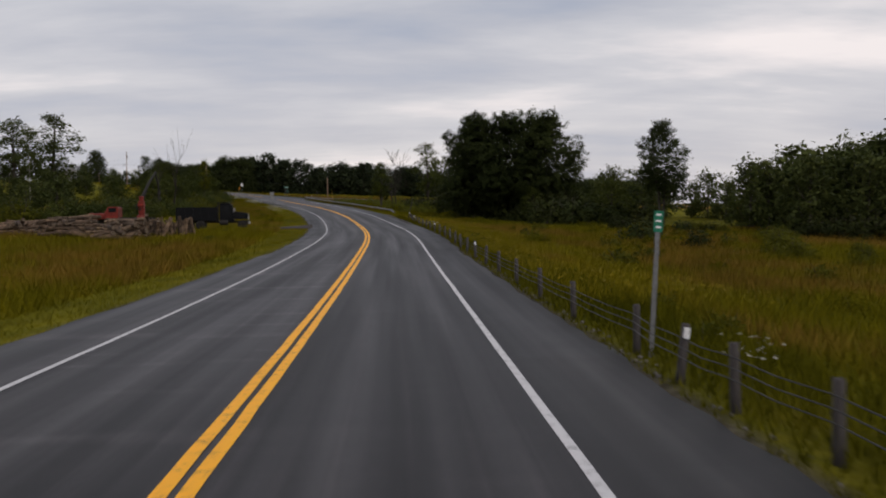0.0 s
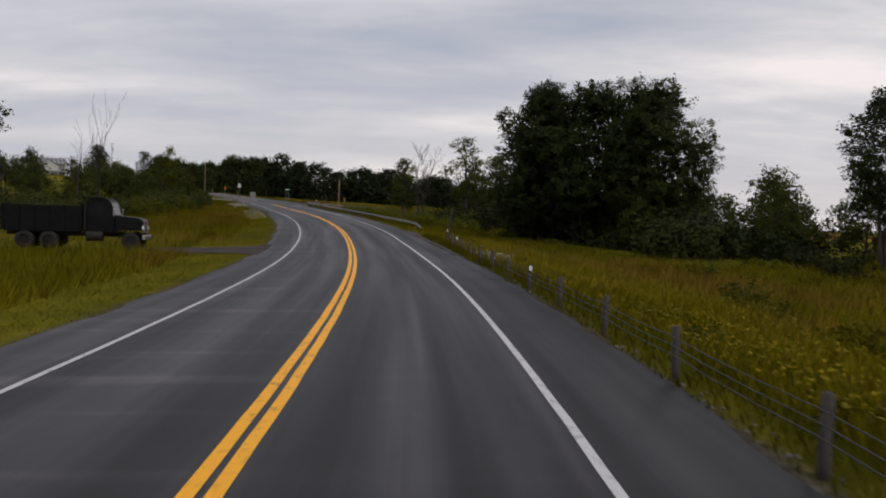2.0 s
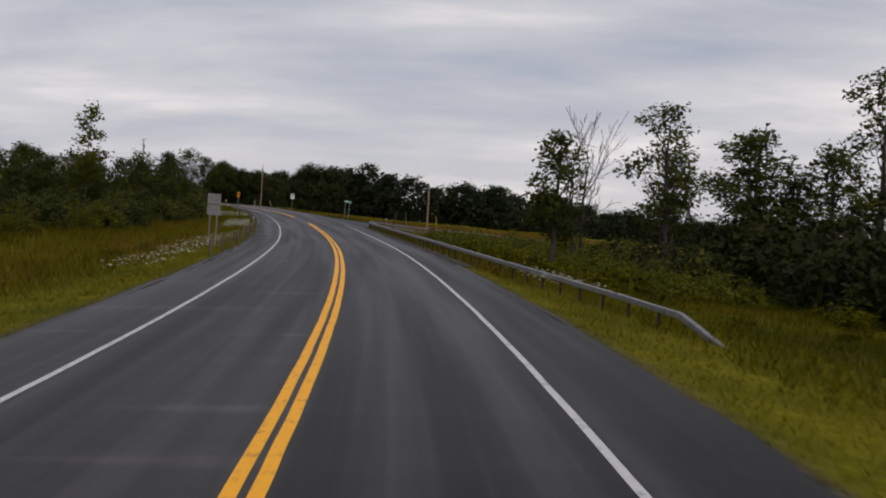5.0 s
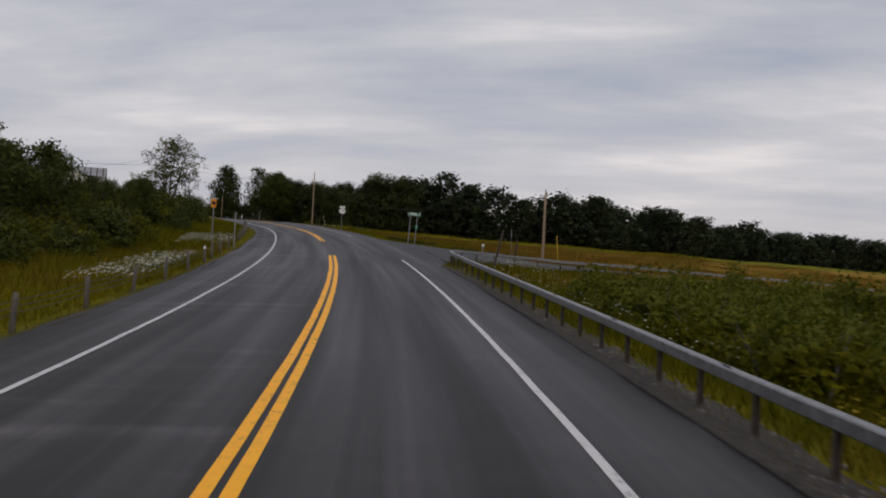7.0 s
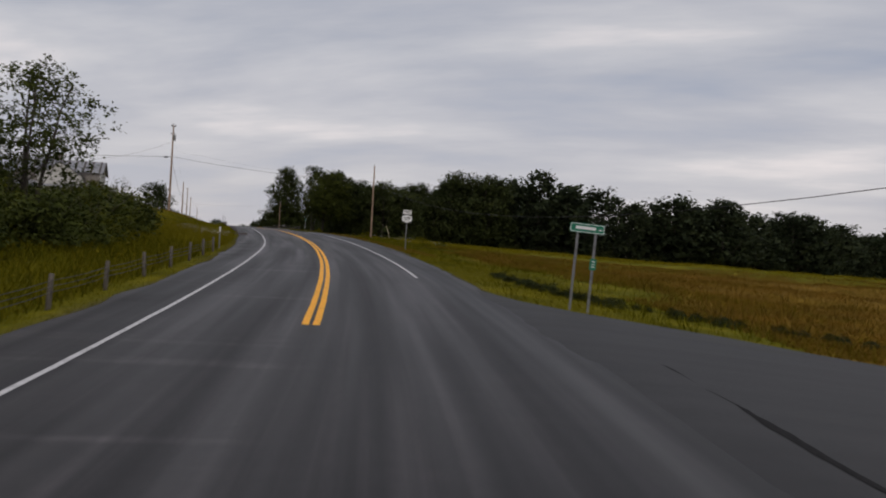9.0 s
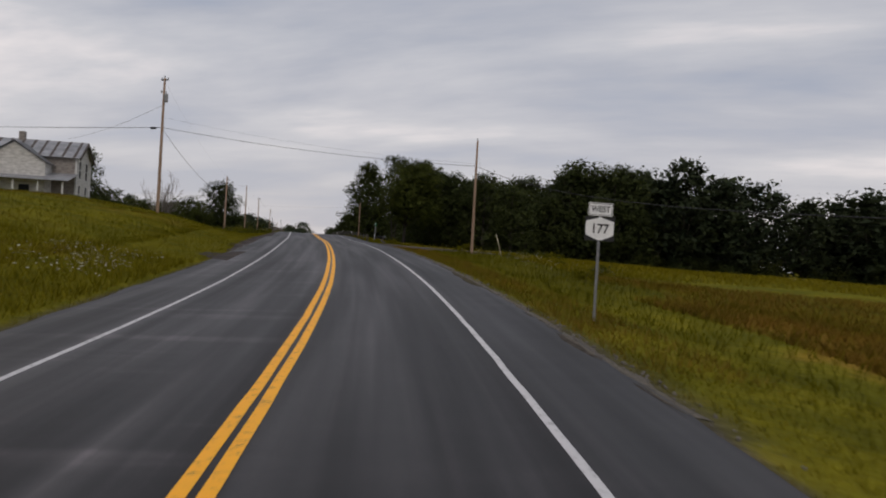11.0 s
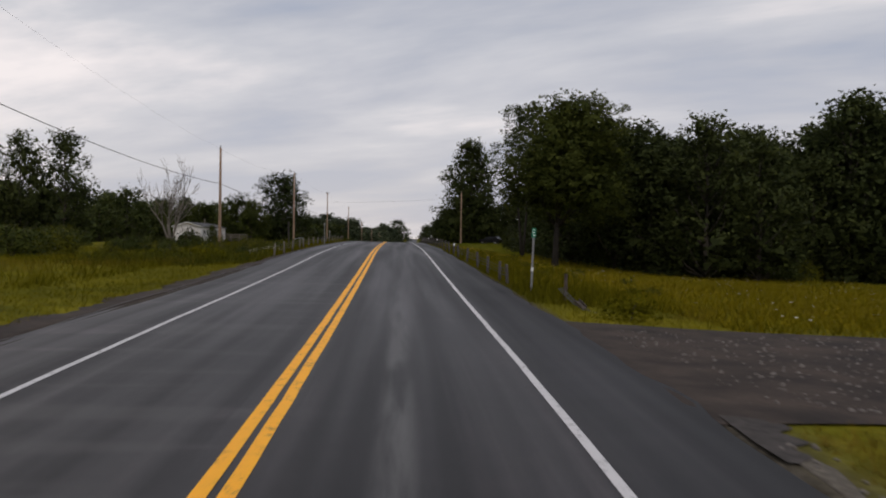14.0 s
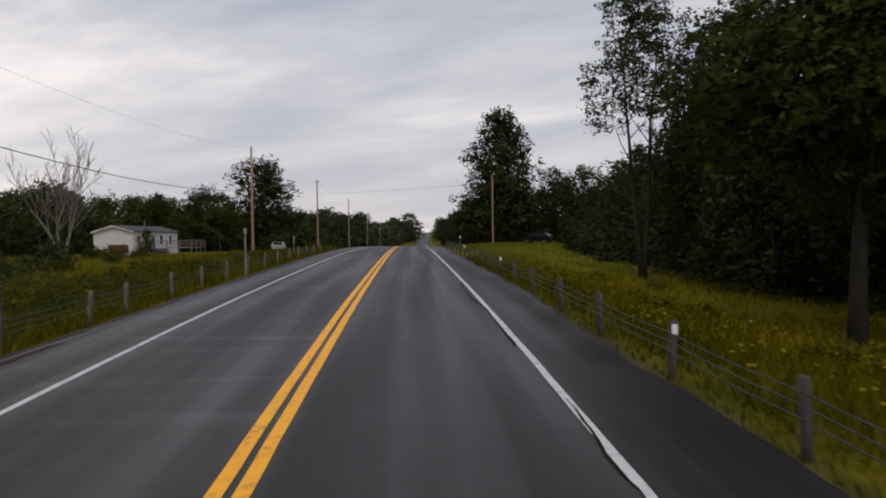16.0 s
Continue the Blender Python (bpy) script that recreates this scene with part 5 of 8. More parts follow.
grove(YOUNG, [(395, -58), (440, -54), (480, -52), (520, -50), (560, -42), (600, -30)], (8, -26), 60, 41, 0.9, 1.35, 2.8, 1.0)
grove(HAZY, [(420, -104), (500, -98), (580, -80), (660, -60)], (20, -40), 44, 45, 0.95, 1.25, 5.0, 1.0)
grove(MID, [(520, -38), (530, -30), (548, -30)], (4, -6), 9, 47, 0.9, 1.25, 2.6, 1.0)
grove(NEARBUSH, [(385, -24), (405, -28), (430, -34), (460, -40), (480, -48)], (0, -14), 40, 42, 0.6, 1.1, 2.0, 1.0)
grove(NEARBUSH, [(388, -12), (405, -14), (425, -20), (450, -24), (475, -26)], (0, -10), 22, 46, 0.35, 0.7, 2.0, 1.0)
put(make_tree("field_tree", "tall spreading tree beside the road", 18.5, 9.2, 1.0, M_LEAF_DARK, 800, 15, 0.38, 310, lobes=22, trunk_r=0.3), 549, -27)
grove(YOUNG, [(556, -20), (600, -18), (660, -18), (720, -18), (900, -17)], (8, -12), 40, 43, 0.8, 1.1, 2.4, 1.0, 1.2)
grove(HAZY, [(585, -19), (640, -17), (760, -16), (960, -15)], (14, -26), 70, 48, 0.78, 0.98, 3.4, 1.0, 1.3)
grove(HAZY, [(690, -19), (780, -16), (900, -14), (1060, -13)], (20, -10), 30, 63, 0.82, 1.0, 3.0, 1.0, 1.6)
grove(BUSH, [(520, -19), (545, -17), (580, -15.5), (620, -15)], (4, -6), 20, 44, 0.9, 1.5, 2.0, 1.0)
put(make_dead_tree("dead_tree", "bare silvery dead tree with many forked limbs", 10.3, 404, 0.33, 5, stout=1.6, fan=0.17, twig=0.022), 462, -32.2, 0.80, 0, 0.78)


# ---- grasses and flowers ----
def blades(name, label, s0, s1, d0, d1, density, h, mat, seed, falloff=0.0, clump=0.0, lean=0.9, width=0.018, keep=None):
    """Grass blades over a stretch: three-cornered, bent leaves."""
    rng = np.random.default_rng(seed)
    n = int((s1 - s0) * abs(d1 - d0) * density * 1.5)
    s = rng.uniform(s0, s1, n)
    u = rng.uniform(0, 1, n) ** (1 + falloff)
    d = d0 + (d1 - d0) * u
    if clump:
        f = 0.5 + 0.5 * np.sin(s * 0.9 + 2 * np.sin(d * 1.1 + seed)) * np.sin(d * 1.3 + 1.5 * np.sin(s * 0.37 + seed))
        ok = rng.uniform(0, 1, n) < (1 - clump) + clump * f
        s, d = s[ok], d[ok]
    ok = np.abs(d) > pavement_edge(s, d) + 0.02
    if keep is not None:
        ok &= keep(s, d)
    s, d = s[ok], d[ok]
    n = len(s)
    p = place(s, d)
    a = rng.uniform(0, 2 * np.pi, n)
    H = h * rng.uniform(0.5, 1.25, n)
    hug = np.clip((np.abs(d) - 5.1) / 1.2, 0.25, 1)
    H = H * hug
    w = width * 0.45 * rng.uniform(0.7, 1.4, n)
    side = np.stack([np.cos(a), np.sin(a), np.zeros(n)], 1) * w[:, None]
    bend = rng.uniform(0, 2 * np.pi, n)
    tip = p + np.stack([np.cos(bend) * H * lean * 0.6, np.sin(bend) * H * lean * 0.6, H], 1)
    p[:, 2] -= 0.03
    V = np.stack([p - side, p + side, tip], 1).reshape(-1, 3)
    me = array_mesh(name, V, np.arange(n * 3).reshape(n, 3), mat, smooth=True)
    up = rng.normal(0, 0.28, (n, 3))
    up[:, 2] = 1.0
    up /= np.linalg.norm(up, axis=1, keepdims=True)
    me.normals_split_custom_set_from_vertices(np.repeat(up, 3, 0).astype(np.float32))
    return tagged(new(name, me), label, "grass", kind="stuff")


def off_paved(s, d):
    """True where no side road or drive lies."""
    side = (d > 5) & (s > np.interp(d, [5, 5.86, 5.94, 6.2, 7.1, 9.5, 13, 22, 45], [202.4, 202.9, 205.1, 206.6, 208.6, 211.2, 214, 217, 221])) & (s < np.interp(d, [5, 6, 7.5, 11, 16, 45], [237, 233, 230.5, 228.5, 227, 229]))
    drive = (d > 5) & (s > np.interp(d, [5, 6, 8, 13], [334.2, 334.8, 335.2, 336])) & (d < 17.5) & (s < np.interp(d, [5, 6, 8, 13], [346.6, 345.8, 345.2, 344.8]))
    left = (d < -5) & (s > np.interp(-d, [5, 6.2, 9, 14], [86.5, 88.2, 88.6, 89.5])) & (s < np.interp(-d, [5, 6.2, 9, 14], [98.5, 96.3, 95.6, 95])) & (d > -13)
    stony = (d > 5) & (d < 5.85 + 0.2 * np.sin(s * 0.7)) & (s > 262) & (s < 336)
    bare = (d < -4) & (s > 308) & (s < 440) & (-d < pavement_edge(s, d) + np.interp(s, (308, 316, 380, 400), (0.1, 0.6, 0.6, 0.3)))
    return ~(side | drive | left | stony | bare)


def verge_right(s, d):
    """The mown verge: not where rank weeds stand along the rails."""
    return off_paved(s, d) & ((s > 104) | (d > 8.6)) & ((s < 352) | (d > 9.5))


blades("verge_grass", "olive green rough grass on the roadside verge", -12, 432, 5.0, 10, 70, 0.12, M_GRASS, 501, 0.2, 0.3, lean=1.3, width=0.016, keep=verge_right)
blades("verge_grass", "olive green rough grass on the roadside verge", -12, 432, -4.9, -11, 70, 0.12, M_GRASS, 502, 0.2, 0.3, lean=1.3, width=0.016, keep=off_paved)
blades("meadow_grass", "uneven green meadow grass", -12, 430, 9.5, 24, 11, 0.30, M_GRASS, 503, 0.4, 0.6, width=0.03, keep=off_paved)
blades("meadow_grass", "uneven green meadow grass", -12, 250, -10, -34, 14, 0.34, M_GRASS, 504, 0.4, 0.6, width=0.035, keep=off_paved)
blades("meadow_grass", "short green grass on the bank", 250, 352, -10, -34, 26, 0.14, M_GRASS, 519, 0.4, 0.3, lean=1.3, width=0.03, keep=off_paved)
blades("meadow_grass", "uneven green meadow grass", 352, 480, -10, -34, 14, 0.36, M_GRASS, 520, 0.4, 0.6, width=0.035, keep=off_paved)
blades("meadow_grass", "bright yellow-green grass past the field entrance", 344, 404, 9.5, 34, 24, 0.26, M_GOLDSTEM, 527, 0.2, 0.4, lean=1.2, width=0.04, keep=off_paved)
blades("meadow_grass", "uneven yellow-green meadow grass before the woods", 312, 404, 16, 90, 13, 0.32, M_GOLDSTEM, 518, 0.6, 0.4, lean=1.2, width=0.05, keep=off_paved)
blades("hay_grass", "tall golden brown hay", 226, 306, 13, 80, 22, 0.24, M_HAY, 505, 0.6, 0.12, lean=1.2, width=0.04, keep=lambda s, d: off_paved(s, d) & (d > 15 + 2.5 * np.sin(s * 0.13) + 1.5 * np.sin(s * 0.41) + 2 * np.sin(s * 7 + d * 3)))
blades("meadow_grass", "tall mixed green and brown meadow grass", -5, 96, 9.5, 58, 22, 0.55, M_MEADOW, 506, 0.3, 0.3, width=0.035)
blades("meadow_grass", "tall mixed green and brown meadow grass", 0, 84, -8.2, -42, 18, 0.60, M_MEADOW, 507, 0.3, 0.3, width=0.035)
blades("meadow_grass", "tall mixed green and brown meadow grass", 100, 200, -8.4, -22, 14, 0.50, M_MEADOW, 508, 0.1, 0.4, width=0.03)
blades("lawn_grass", "short bright green lawn grass", 430, 545, 6.2, 24, 14, 0.12, M_LAWN, 524, 0.0, 0.2, width=0.06)
# rank weeds; their dark tone also stands in for shade beside the rail
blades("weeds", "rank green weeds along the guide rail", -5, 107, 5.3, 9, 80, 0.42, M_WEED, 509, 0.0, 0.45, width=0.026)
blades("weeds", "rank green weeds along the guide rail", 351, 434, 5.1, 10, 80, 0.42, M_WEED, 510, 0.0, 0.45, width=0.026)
blades("weeds", "rank green weeds along the guide rail", 372, 470, -5.9, -16, 30, 0.6, M_LEAF_OLIVE, 511, 0.0, 0.6, width=0.03)
blades("weeds", "rank green weeds behind the steel rail", 150, 226, 7.0, 30, 16, 0.40, M_WEED, 512, 0.2, 0.7, width=0.028, keep=off_paved)
blades("weeds", "rank weeds grown over the guide rail", 381, 448, -5.1, -6.7, 60, 0.58, M_WEED, 528, 0.0, 0.5, width=0.022, keep=off_paved)
blades("weeds", "rank yellow-green weeds below the guide rail", 378, 470, -6.2, -20, 18, 0.45, M_GOLDSTEM, 525, 0.0, 0.6, width=0.03)
blades("weeds", "rank yellow-green weeds along the guide rail", 166, 296, -6.2, -22, 26, 0.34, M_GOLDSTEM, 526, 0.3, 0.5, width=0.028)
blades("weeds", "rank green weeds along the guide rail", 195, 262, -5.9, -13, 30, 0.45, M_GRASS, 513, 0.0, 0.6, width=0.03)

blades("weeds", "rank yellow-green weeds behind the steel rail", 145, 226, 6.4, 30, 44, 0.30, M_GRASS, 517, 0.2, 0.6, width=0.024, keep=off_paved)
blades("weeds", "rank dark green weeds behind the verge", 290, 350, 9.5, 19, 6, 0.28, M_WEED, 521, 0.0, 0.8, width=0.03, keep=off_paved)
blades("dry_grass", "rusty dry grass at the foot of the thicket", 120, 200, -11.5, -18, 16, 0.42, M_HAY, 529, 0.0, 0.6, width=0.03)
blades("dry_grass", "dry golden grass on the verge", 268, 334.3, 6.0, 8.8, 34, 0.22, M_HAY, 522, 0.0, 0.7, width=0.02, keep=off_paved)
blades("weeds", "rank dark green weeds before the maples", 104, 148, 8.2, 22, 24, 0.26, M_GRASS, 523, 0.0, 0.6, width=0.035, keep=off_paved)
# sparse dark blades that paint shade into the right-hand meadow
blades("weeds", "green weeds darkened in place of shade in the meadow", 0, 110, 12, 40, 6, 0.45, M_WEED, 516, 0.2, 0.8, width=0.04)
blades("goldenrod_stems", "yellow-green stems of wildflowers in the meadow", 14, 108, 6.7, 13, 60, 0.42, M_GOLDSTEM, 514, 0.2, 0.55, width=0.03)
blades("goldenrod_stems", "yellow-green stems of wildflowers in the meadow", 352, 432, 8.0, 20, 13, 0.36, M_GOLDSTEM, 515, 0.2, 0.55, width=0.03)


def flowers(name, label, s0, s1, d0, d1, n, h, r, mat, seed, clump=0.7):
    """Flower heads: small flat sprays on the tops of weeds."""
    rng = np.random.default_rng(seed)
    s, d = rng.uniform(s0, s1, n), rng.uniform(min(d0, d1), max(d0, d1), n)
    f = 0.5 + 0.5 * np.sin(s * 0.6 + seed) * np.sin(d * 0.9 + 1.7 * np.sin(s * 0.31))
    ok = (rng.uniform(0, 1, n) < (1 - clump) + clump * f) & off_paved(s, d)
    s, d = s[ok], d[ok]
    n = len(s)
    c = place(s, d, 0.0)
    H = h * rng.uniform(0.6, 1.15, n)
    c[:, 2] += H
    a = rng.uniform(0, np.pi, n)
    x = np.stack([np.cos(a), np.sin(a), rng.uniform(-0.3, 0.3, n)], 1)
    y = np.stack([-np.sin(a), np.cos(a), rng.uniform(-0.3, 0.3, n)], 1)
    q = (r * rng.uniform(0.5, 1.3, n))[:, None]
    V = np.stack([c - x * q, c - y * q, c + x * q, c + y * q], 1).reshape(-1, 3)
    return tagged(new(name, array_mesh(name, V, np.arange(n * 4).reshape(n, 4), mat)), label, "flowers", kind="stuff")


flowers("goldenrod", "drifts of yellow wildflowers in the meadow", 16, 105, 6.6, 14, 17000, 0.45, 0.040, M_GOLD, 601)
flowers("goldenrod", "drifts of yellow wildflowers in the meadow", 356, 430, 6.4, 13, 5000, 0.45, 0.045, M_GOLD, 602)
flowers("goldenrod", "drifts of yellow wildflowers on the bank", 200, 330, -6.5, -16, 4200, 0.4, 0.04, M_GOLD, 603)
flowers("goldenrod", "drifts of yellow wildflowers in the hay", 345, 402, 12, 60, 5200, 0.4, 0.05, M_GOLD, 604)
flowers("daisies", "white daisies by the guide rail", 2.0, 3.4, 6.5, 7.3, 40, 0.62, 0.028, M_DAISY, 605, 0.2)
flowers("daisies", "white daisies by the guide rail", 79, 84, 6.2, 7.6, 190, 0.5, 0.045, M_DAISY, 606, 0.2)
flowers("daisies", "white daisies below the steel rail", 140, 149, 7.0, 9.5, 420, 0.5, 0.05, M_DAISY, 607, 0.2)
flowers("daisies", "pale wildflowers among weeds behind the verge", 302, 342, 11.5, 19, 700, 0.48, 0.04, M_DAISY, 611, 0.8)
flowers("daisies", "white daisies on the verge", 142, 172, -6.3, -8.5, 1100, 0.5, 0.05, M_DAISY, 608, 0.6)
flowers("daisies", "white daisies on the verge", 187, 201, -6.2, -8.4, 1700, 0.55, 0.05, M_DAISY, 609, 0.5)
flowers("goldenrod", "yellow wildflowers behind the steel rail", 150, 206, 6.8, 16, 2200, 0.4, 0.045, M_GOLD, 612)
flowers("daisies", "white daisies behind the steel rail", 176, 208, 6.8, 12, 600, 0.6, 0.04, M_DAISY, 610, 0.7)
flowers("daisies", "white daisies among weeds at the verge", 213.5, 221.5, -6.1, -9.2, 1300, 0.5, 0.05, M_DAISY, 614, 0.5)
flowers("daisies", "white daisies inside the bend of the steel rail", 205.5, 209.5, 8.6, 12.5, 420, 0.62, 0.042, M_DAISY, 615, 0.5)
flowers("daisies", "white daisies on the bank", 280, 291, -6.5, -10.5, 420, 0.45, 0.045, M_DAISY, 611, 0.4)
flowers("daisies", "white daisies on the verge", 385.0, 388.6, -6.6, -8.4, 280, 0.55, 0.045, M_DAISY, 612, 0.3)
flowers("daisies", "white flowers scattered through the field", 340, 400, 9, 60, 1500, 0.42, 0.04, M_DAISY, 613, 0.7)


# ---- guide rails ----
def shared(name, mesh, parent, m, label=""):
    ob = new(name, mesh)
    ob.parent = parent
    ob.matrix_basis = m
    if label:
        tagged(ob, label)
    return ob


def keep_mesh(bm, name, mat, smooth=False):
    me = bpy.data.meshes.new(name)
    bm.to_mesh(me)
    bm.free()
    if smooth:
        me.polygons.foreach_set("use_smooth", [True] * len(me.polygons))
    sockets(me, mat)
    return me


def post_mesh(mat):
    bm = bmesh.new()
    r = bmesh.ops.create_cone(bm, cap_ends=True, segments=10, radius1=0.066, radius2=0.058, depth=1.25, matrix=pose(0, 0, 0.16))
    top = [v for v in r["verts"] if v.co.z > 0.7]
    for v in top:
        v.co.z += 0.02 * math.sin(3 * math.atan2(v.co.y, v.co.x))
    return keep_mesh(bm, "post", mat, True)


def reflector_mesh():
    bm = bmesh.new()
    box(bm, -0.043, 0.043, -0.072, -0.060, 0.60, 0.75, bevel=0.005)
    return keep_mesh(bm, "reflector", M_REFLECT)


POST, PALE_POST, REFLECTOR = post_mesh(M_POST), post_mesh(M_POST_PALE), reflector_mesh()


def cable_rail(label, stations, offset, capped=(), heights=(0.38, 0.51, 0.64), seed=1, post=None):
    rng = np.random.default_rng(seed)
    t = thing("cable_guide_rail", label, "guide rail", "cable guide rails")
    ends = []
    for i, s in enumerate(stations):
        d = offset(s) if callable(offset) else offset
        m = spot(s, d, 0.0, 0.0, rng.normal(0, 1.6), rng.normal(0, 2.0))
        p = shared("post", post or POST, t, m)
        if i in capped:
            shared("reflector", REFLECTOR, p, Matrix(), "white reflector strip")
        ends.append((s, d))
    for h in heights:
        bm = bmesh.new()
        pts = []
        for (s, d), (s2, d2) in zip(ends, ends[1:]):
            n = max(2, int((s2 - s) / 1.2))
            for k in range(n):
                u = k / n
                sag = -0.035 * math.sin(math.pi * u)
                side = -0.07 if d > 0 else 0.07
                pts.append(Vector(place(s + (s2 - s) * u, d + (d2 - d) * u + side, h + sag).tolist()))
        tube(bm, pts, 0.0085, 5)
        part("cable", bm, M_CABLE, t)
    return t


cable_rail("weathered wooden post and cable guide rail", [-11.5, -6.8, -1.7, 0.4, 2.1, 4.8, 9.4, 13.8, 18.4, 23.1, 27.7, 32.4, 36.9, 41.5, 46, 50.7, 55.4, 60.3, 65.2, 70.2, 75.2, 80, 84.8, 89.4, 93.6, 95.8, 98, 100.4, 103.2],
           lambda s: float(np.interp(s, (-12, -1.7, 0.4, 2.1, 4.8, 9.4, 40, 65, 75, 85, 96, 103.2), (6.0, 5.9, 5.72, 5.6, 5.74, 5.6, 5.52, 5.6, 5.8, 6.1, 6.6, 7.2))), capped=(4, 11, 18, 24), seed=3)
cable_rail("weathered wooden post and cable guide rail", [152, 156.8, 161.6, 166.4, 171.2, 176, 180.8, 185.6, 190.4, 195.2, 200, 202.6, 206.6, 211.4, 216, 221.4, 226.2, 231, 236, 241, 246, 251, 256], -5.85, seed=4, capped=(10,), post=PALE_POST)
cable_rail("weathered wooden post and cable guide rail", [358.5, 361, 365.6, 370.4, 375.6, 380.8, 385.2, 390, 394.6, 399.8, 404.6, 409.4, 414.2, 419, 424, 429, 434, 439, 444, 449, 454, 459, 464],
           lambda s: float(np.interp(s, (358, 370, 382, 464), (5.65, 5.6, 5.3, 5.3))), capped=(6, 11, 16), seed=5)
cable_rail("weathered wooden post and cable guide rail", [379, 383.8, 388.6, 393.3, 396, 400.6, 404.6, 409, 413.8, 418.6, 423.4, 428.2, 433, 437.8, 442.6, 447.4], -5.8, seed=6, post=PALE_POST)


def box_beam():
    """Square steel beam on slim steel posts, flared at its start and bent round the corner of the side road."""
    t = thing("box_beam_guide_rail", "grey galvanised box beam guide rail on thin steel posts", "guide rail")
    path = [(130.2, 9.4, -0.15), (132.2, 8.9, 0.45), (139, 7.9, 0.52), (148, 6.8, 0.56), (157, 6.15, 0.58), (168, 5.80, 0.60), (196, 5.82, 0.60), (201.5, 6.0, 0.60), (204, 6.08, 0.61), (206, 6.3, 0.62), (207.6, 6.9, 0.65), (209.2, 8.1, 0.66), (210.8, 9.8, 0.66), (212.2, 12, 0.66), (214.5, 18, 0.64), (217, 28, 0.62), (220, 42, 0.60)]
    ctl = np.array(path)
    run = np.concatenate([[0], np.cumsum(np.hypot(*np.diff(ctl[:, :2], axis=0).T))])
    u = np.concatenate([[0, run[1]], np.arange(run[1] + 1.0, run[-1], 0.9)])
    S, D, Z = (np.interp(u, run, ctl[:, i]) for i in range(3))
    for _ in range(2):
        S[2:-1] = (S[1:-2] + 2 * S[2:-1] + S[3:]) / 4
        D[2:-1] = (D[1:-2] + 2 * D[2:-1] + D[3:]) / 4
    P = place(S, D)
    P[:, 2] += Z
    bm = bmesh.new()
    rings = []
    q = 0.082
    for i in range(len(P)):
        a, b = P[max(i - 1, 0)], P[min(i + 1, len(P) - 1)]
        f = Vector((b - a).tolist()).normalized()
        r = f.cross(Vector((0, 0, 1))).normalized()
        up = r.cross(f)
        c = Vector(P[i].tolist())
        rings.append([bm.verts.new(c + r * x + up * z) for x, z in ((-q, -q * 0.8), (-q * 0.8, -q), (q * 0.8, -q), (q, -q * 0.8), (q, q * 0.8), (q * 0.8, q), (-q * 0.8, q), (-q, q * 0.8))])
    for A, B in zip(rings, rings[1:]):
        for k in range(8):
            bm.faces.new((A[k], A[(k + 1) % 8], B[(k + 1) % 8], B[k]))
    bm.faces.new(rings[-1])
    bm.faces.new(list(reversed(rings[0])))
    beam = part("beam", bm, M_STEEL, t)
    pb = bmesh.new()
    for x0, x1, y0, y1 in ((-0.035, 0.035, -0.004, 0.004), (-0.038, -0.031, -0.03, 0.03), (0.031, 0.038, -0.03, 0.03)):
        box(pb, x0, x1, y0, y1, -1.0, 0.6)
    post = keep_mesh(pb, "steel_post", M_RUSTPOST)
    bb = bmesh.new()
    bmesh.ops.create_uvsphere(bb, u_segments=6, v_segments=4, radius=0.018)
    bolt = keep_mesh(bb, "bolt", M_DARKMETAL)
    for k, v in enumerate(np.arange(run[1] + 1.2, run[-1], 1.83)):
        s, d, z = (float(np.interp(v, u, a)) for a in (S, D, Z))
        p = spot(s, d)
        shared("steel_post", post, t, p @ Matrix.Translation((0, 0, z - 0.66)))
        if k % 3 == 1:
            s2, d2, z2 = (float(np.interp(v + 0.9, u, a)) for a in (S, D, Z))
            for j in range(4):
                shared("bolt", bolt, beam, spot(s2 - 0.12 + 0.08 * j, d2 - 0.02, z2 + 0.083))
    return t


box_beam()


# ---- utility poles and wires ----
def utility_pole(label, base, height, r=0.15, arm=False, can=False, lean=(0.0, 0.0), group="utility poles"):
    t = thing("utility_pole", label, "utility pole", group, at=Matrix.Translation(base))
    bm = bmesh.new()
    top = Vector((lean[0], lean[1], height))
    tube(bm, [(0, 0, -1.0), (0, 0, 0), tuple(top * 0.5), tuple(top)], [r * 1.08, r, r * 0.83, r * 0.62], 10)
    part("pole", bm, M_POLE, t, smooth=True)
    bm = bmesh.new()
    rod(bm, tuple(top + Vector((0, 0, -0.05))), tuple(top + Vector((0, 0, 0.22))), 0.035, 0.05, 8)
    part("insulator", bm, M_SIGNBACK, t)
    if arm:
        bm = bmesh.new()
        box(bm, -0.34, 0.42, -0.05, 0.05, height - 0.18, height - 0.09, bevel=0.01)
        for x in (-0.28, 0.36):
            rod(bm, (x, 0, height - 0.09), (x, 0, height + 0.10), 0.045, 0.03, 6)
        part("bracket", bm, M_DARKMETAL, t)
    if can:
        bm = bmesh.new()
        bmesh.ops.create_cone(bm, cap_ends=True, segments=14, radius1=0.17, radius2=0.17, depth=0.72, matrix=pose(0.31, -0.08, height - 1.75))
        bmesh.ops.create_cone(bm, cap_ends=True, segments=8, radius1=0.05, radius2=0.03, depth=0.25, matrix=pose(0.31, -0.08, height - 1.28))
        rod(bm, (-0.32, 0, height - 1.2), (0.30, 0, height - 1.15), 0.03, 0.03, 6)
        rod(bm, (-0.30, 0, height - 1.25), (-0.30, 0, height - 1.0), 0.05, 0.03, 6)
        box(bm, 0.08, 0.2, -0.15, -0.05, height - 1.8, height - 1.4)
        part("transformer", bm, M_SIGNBACK, t, "grey transformer can")
    return t


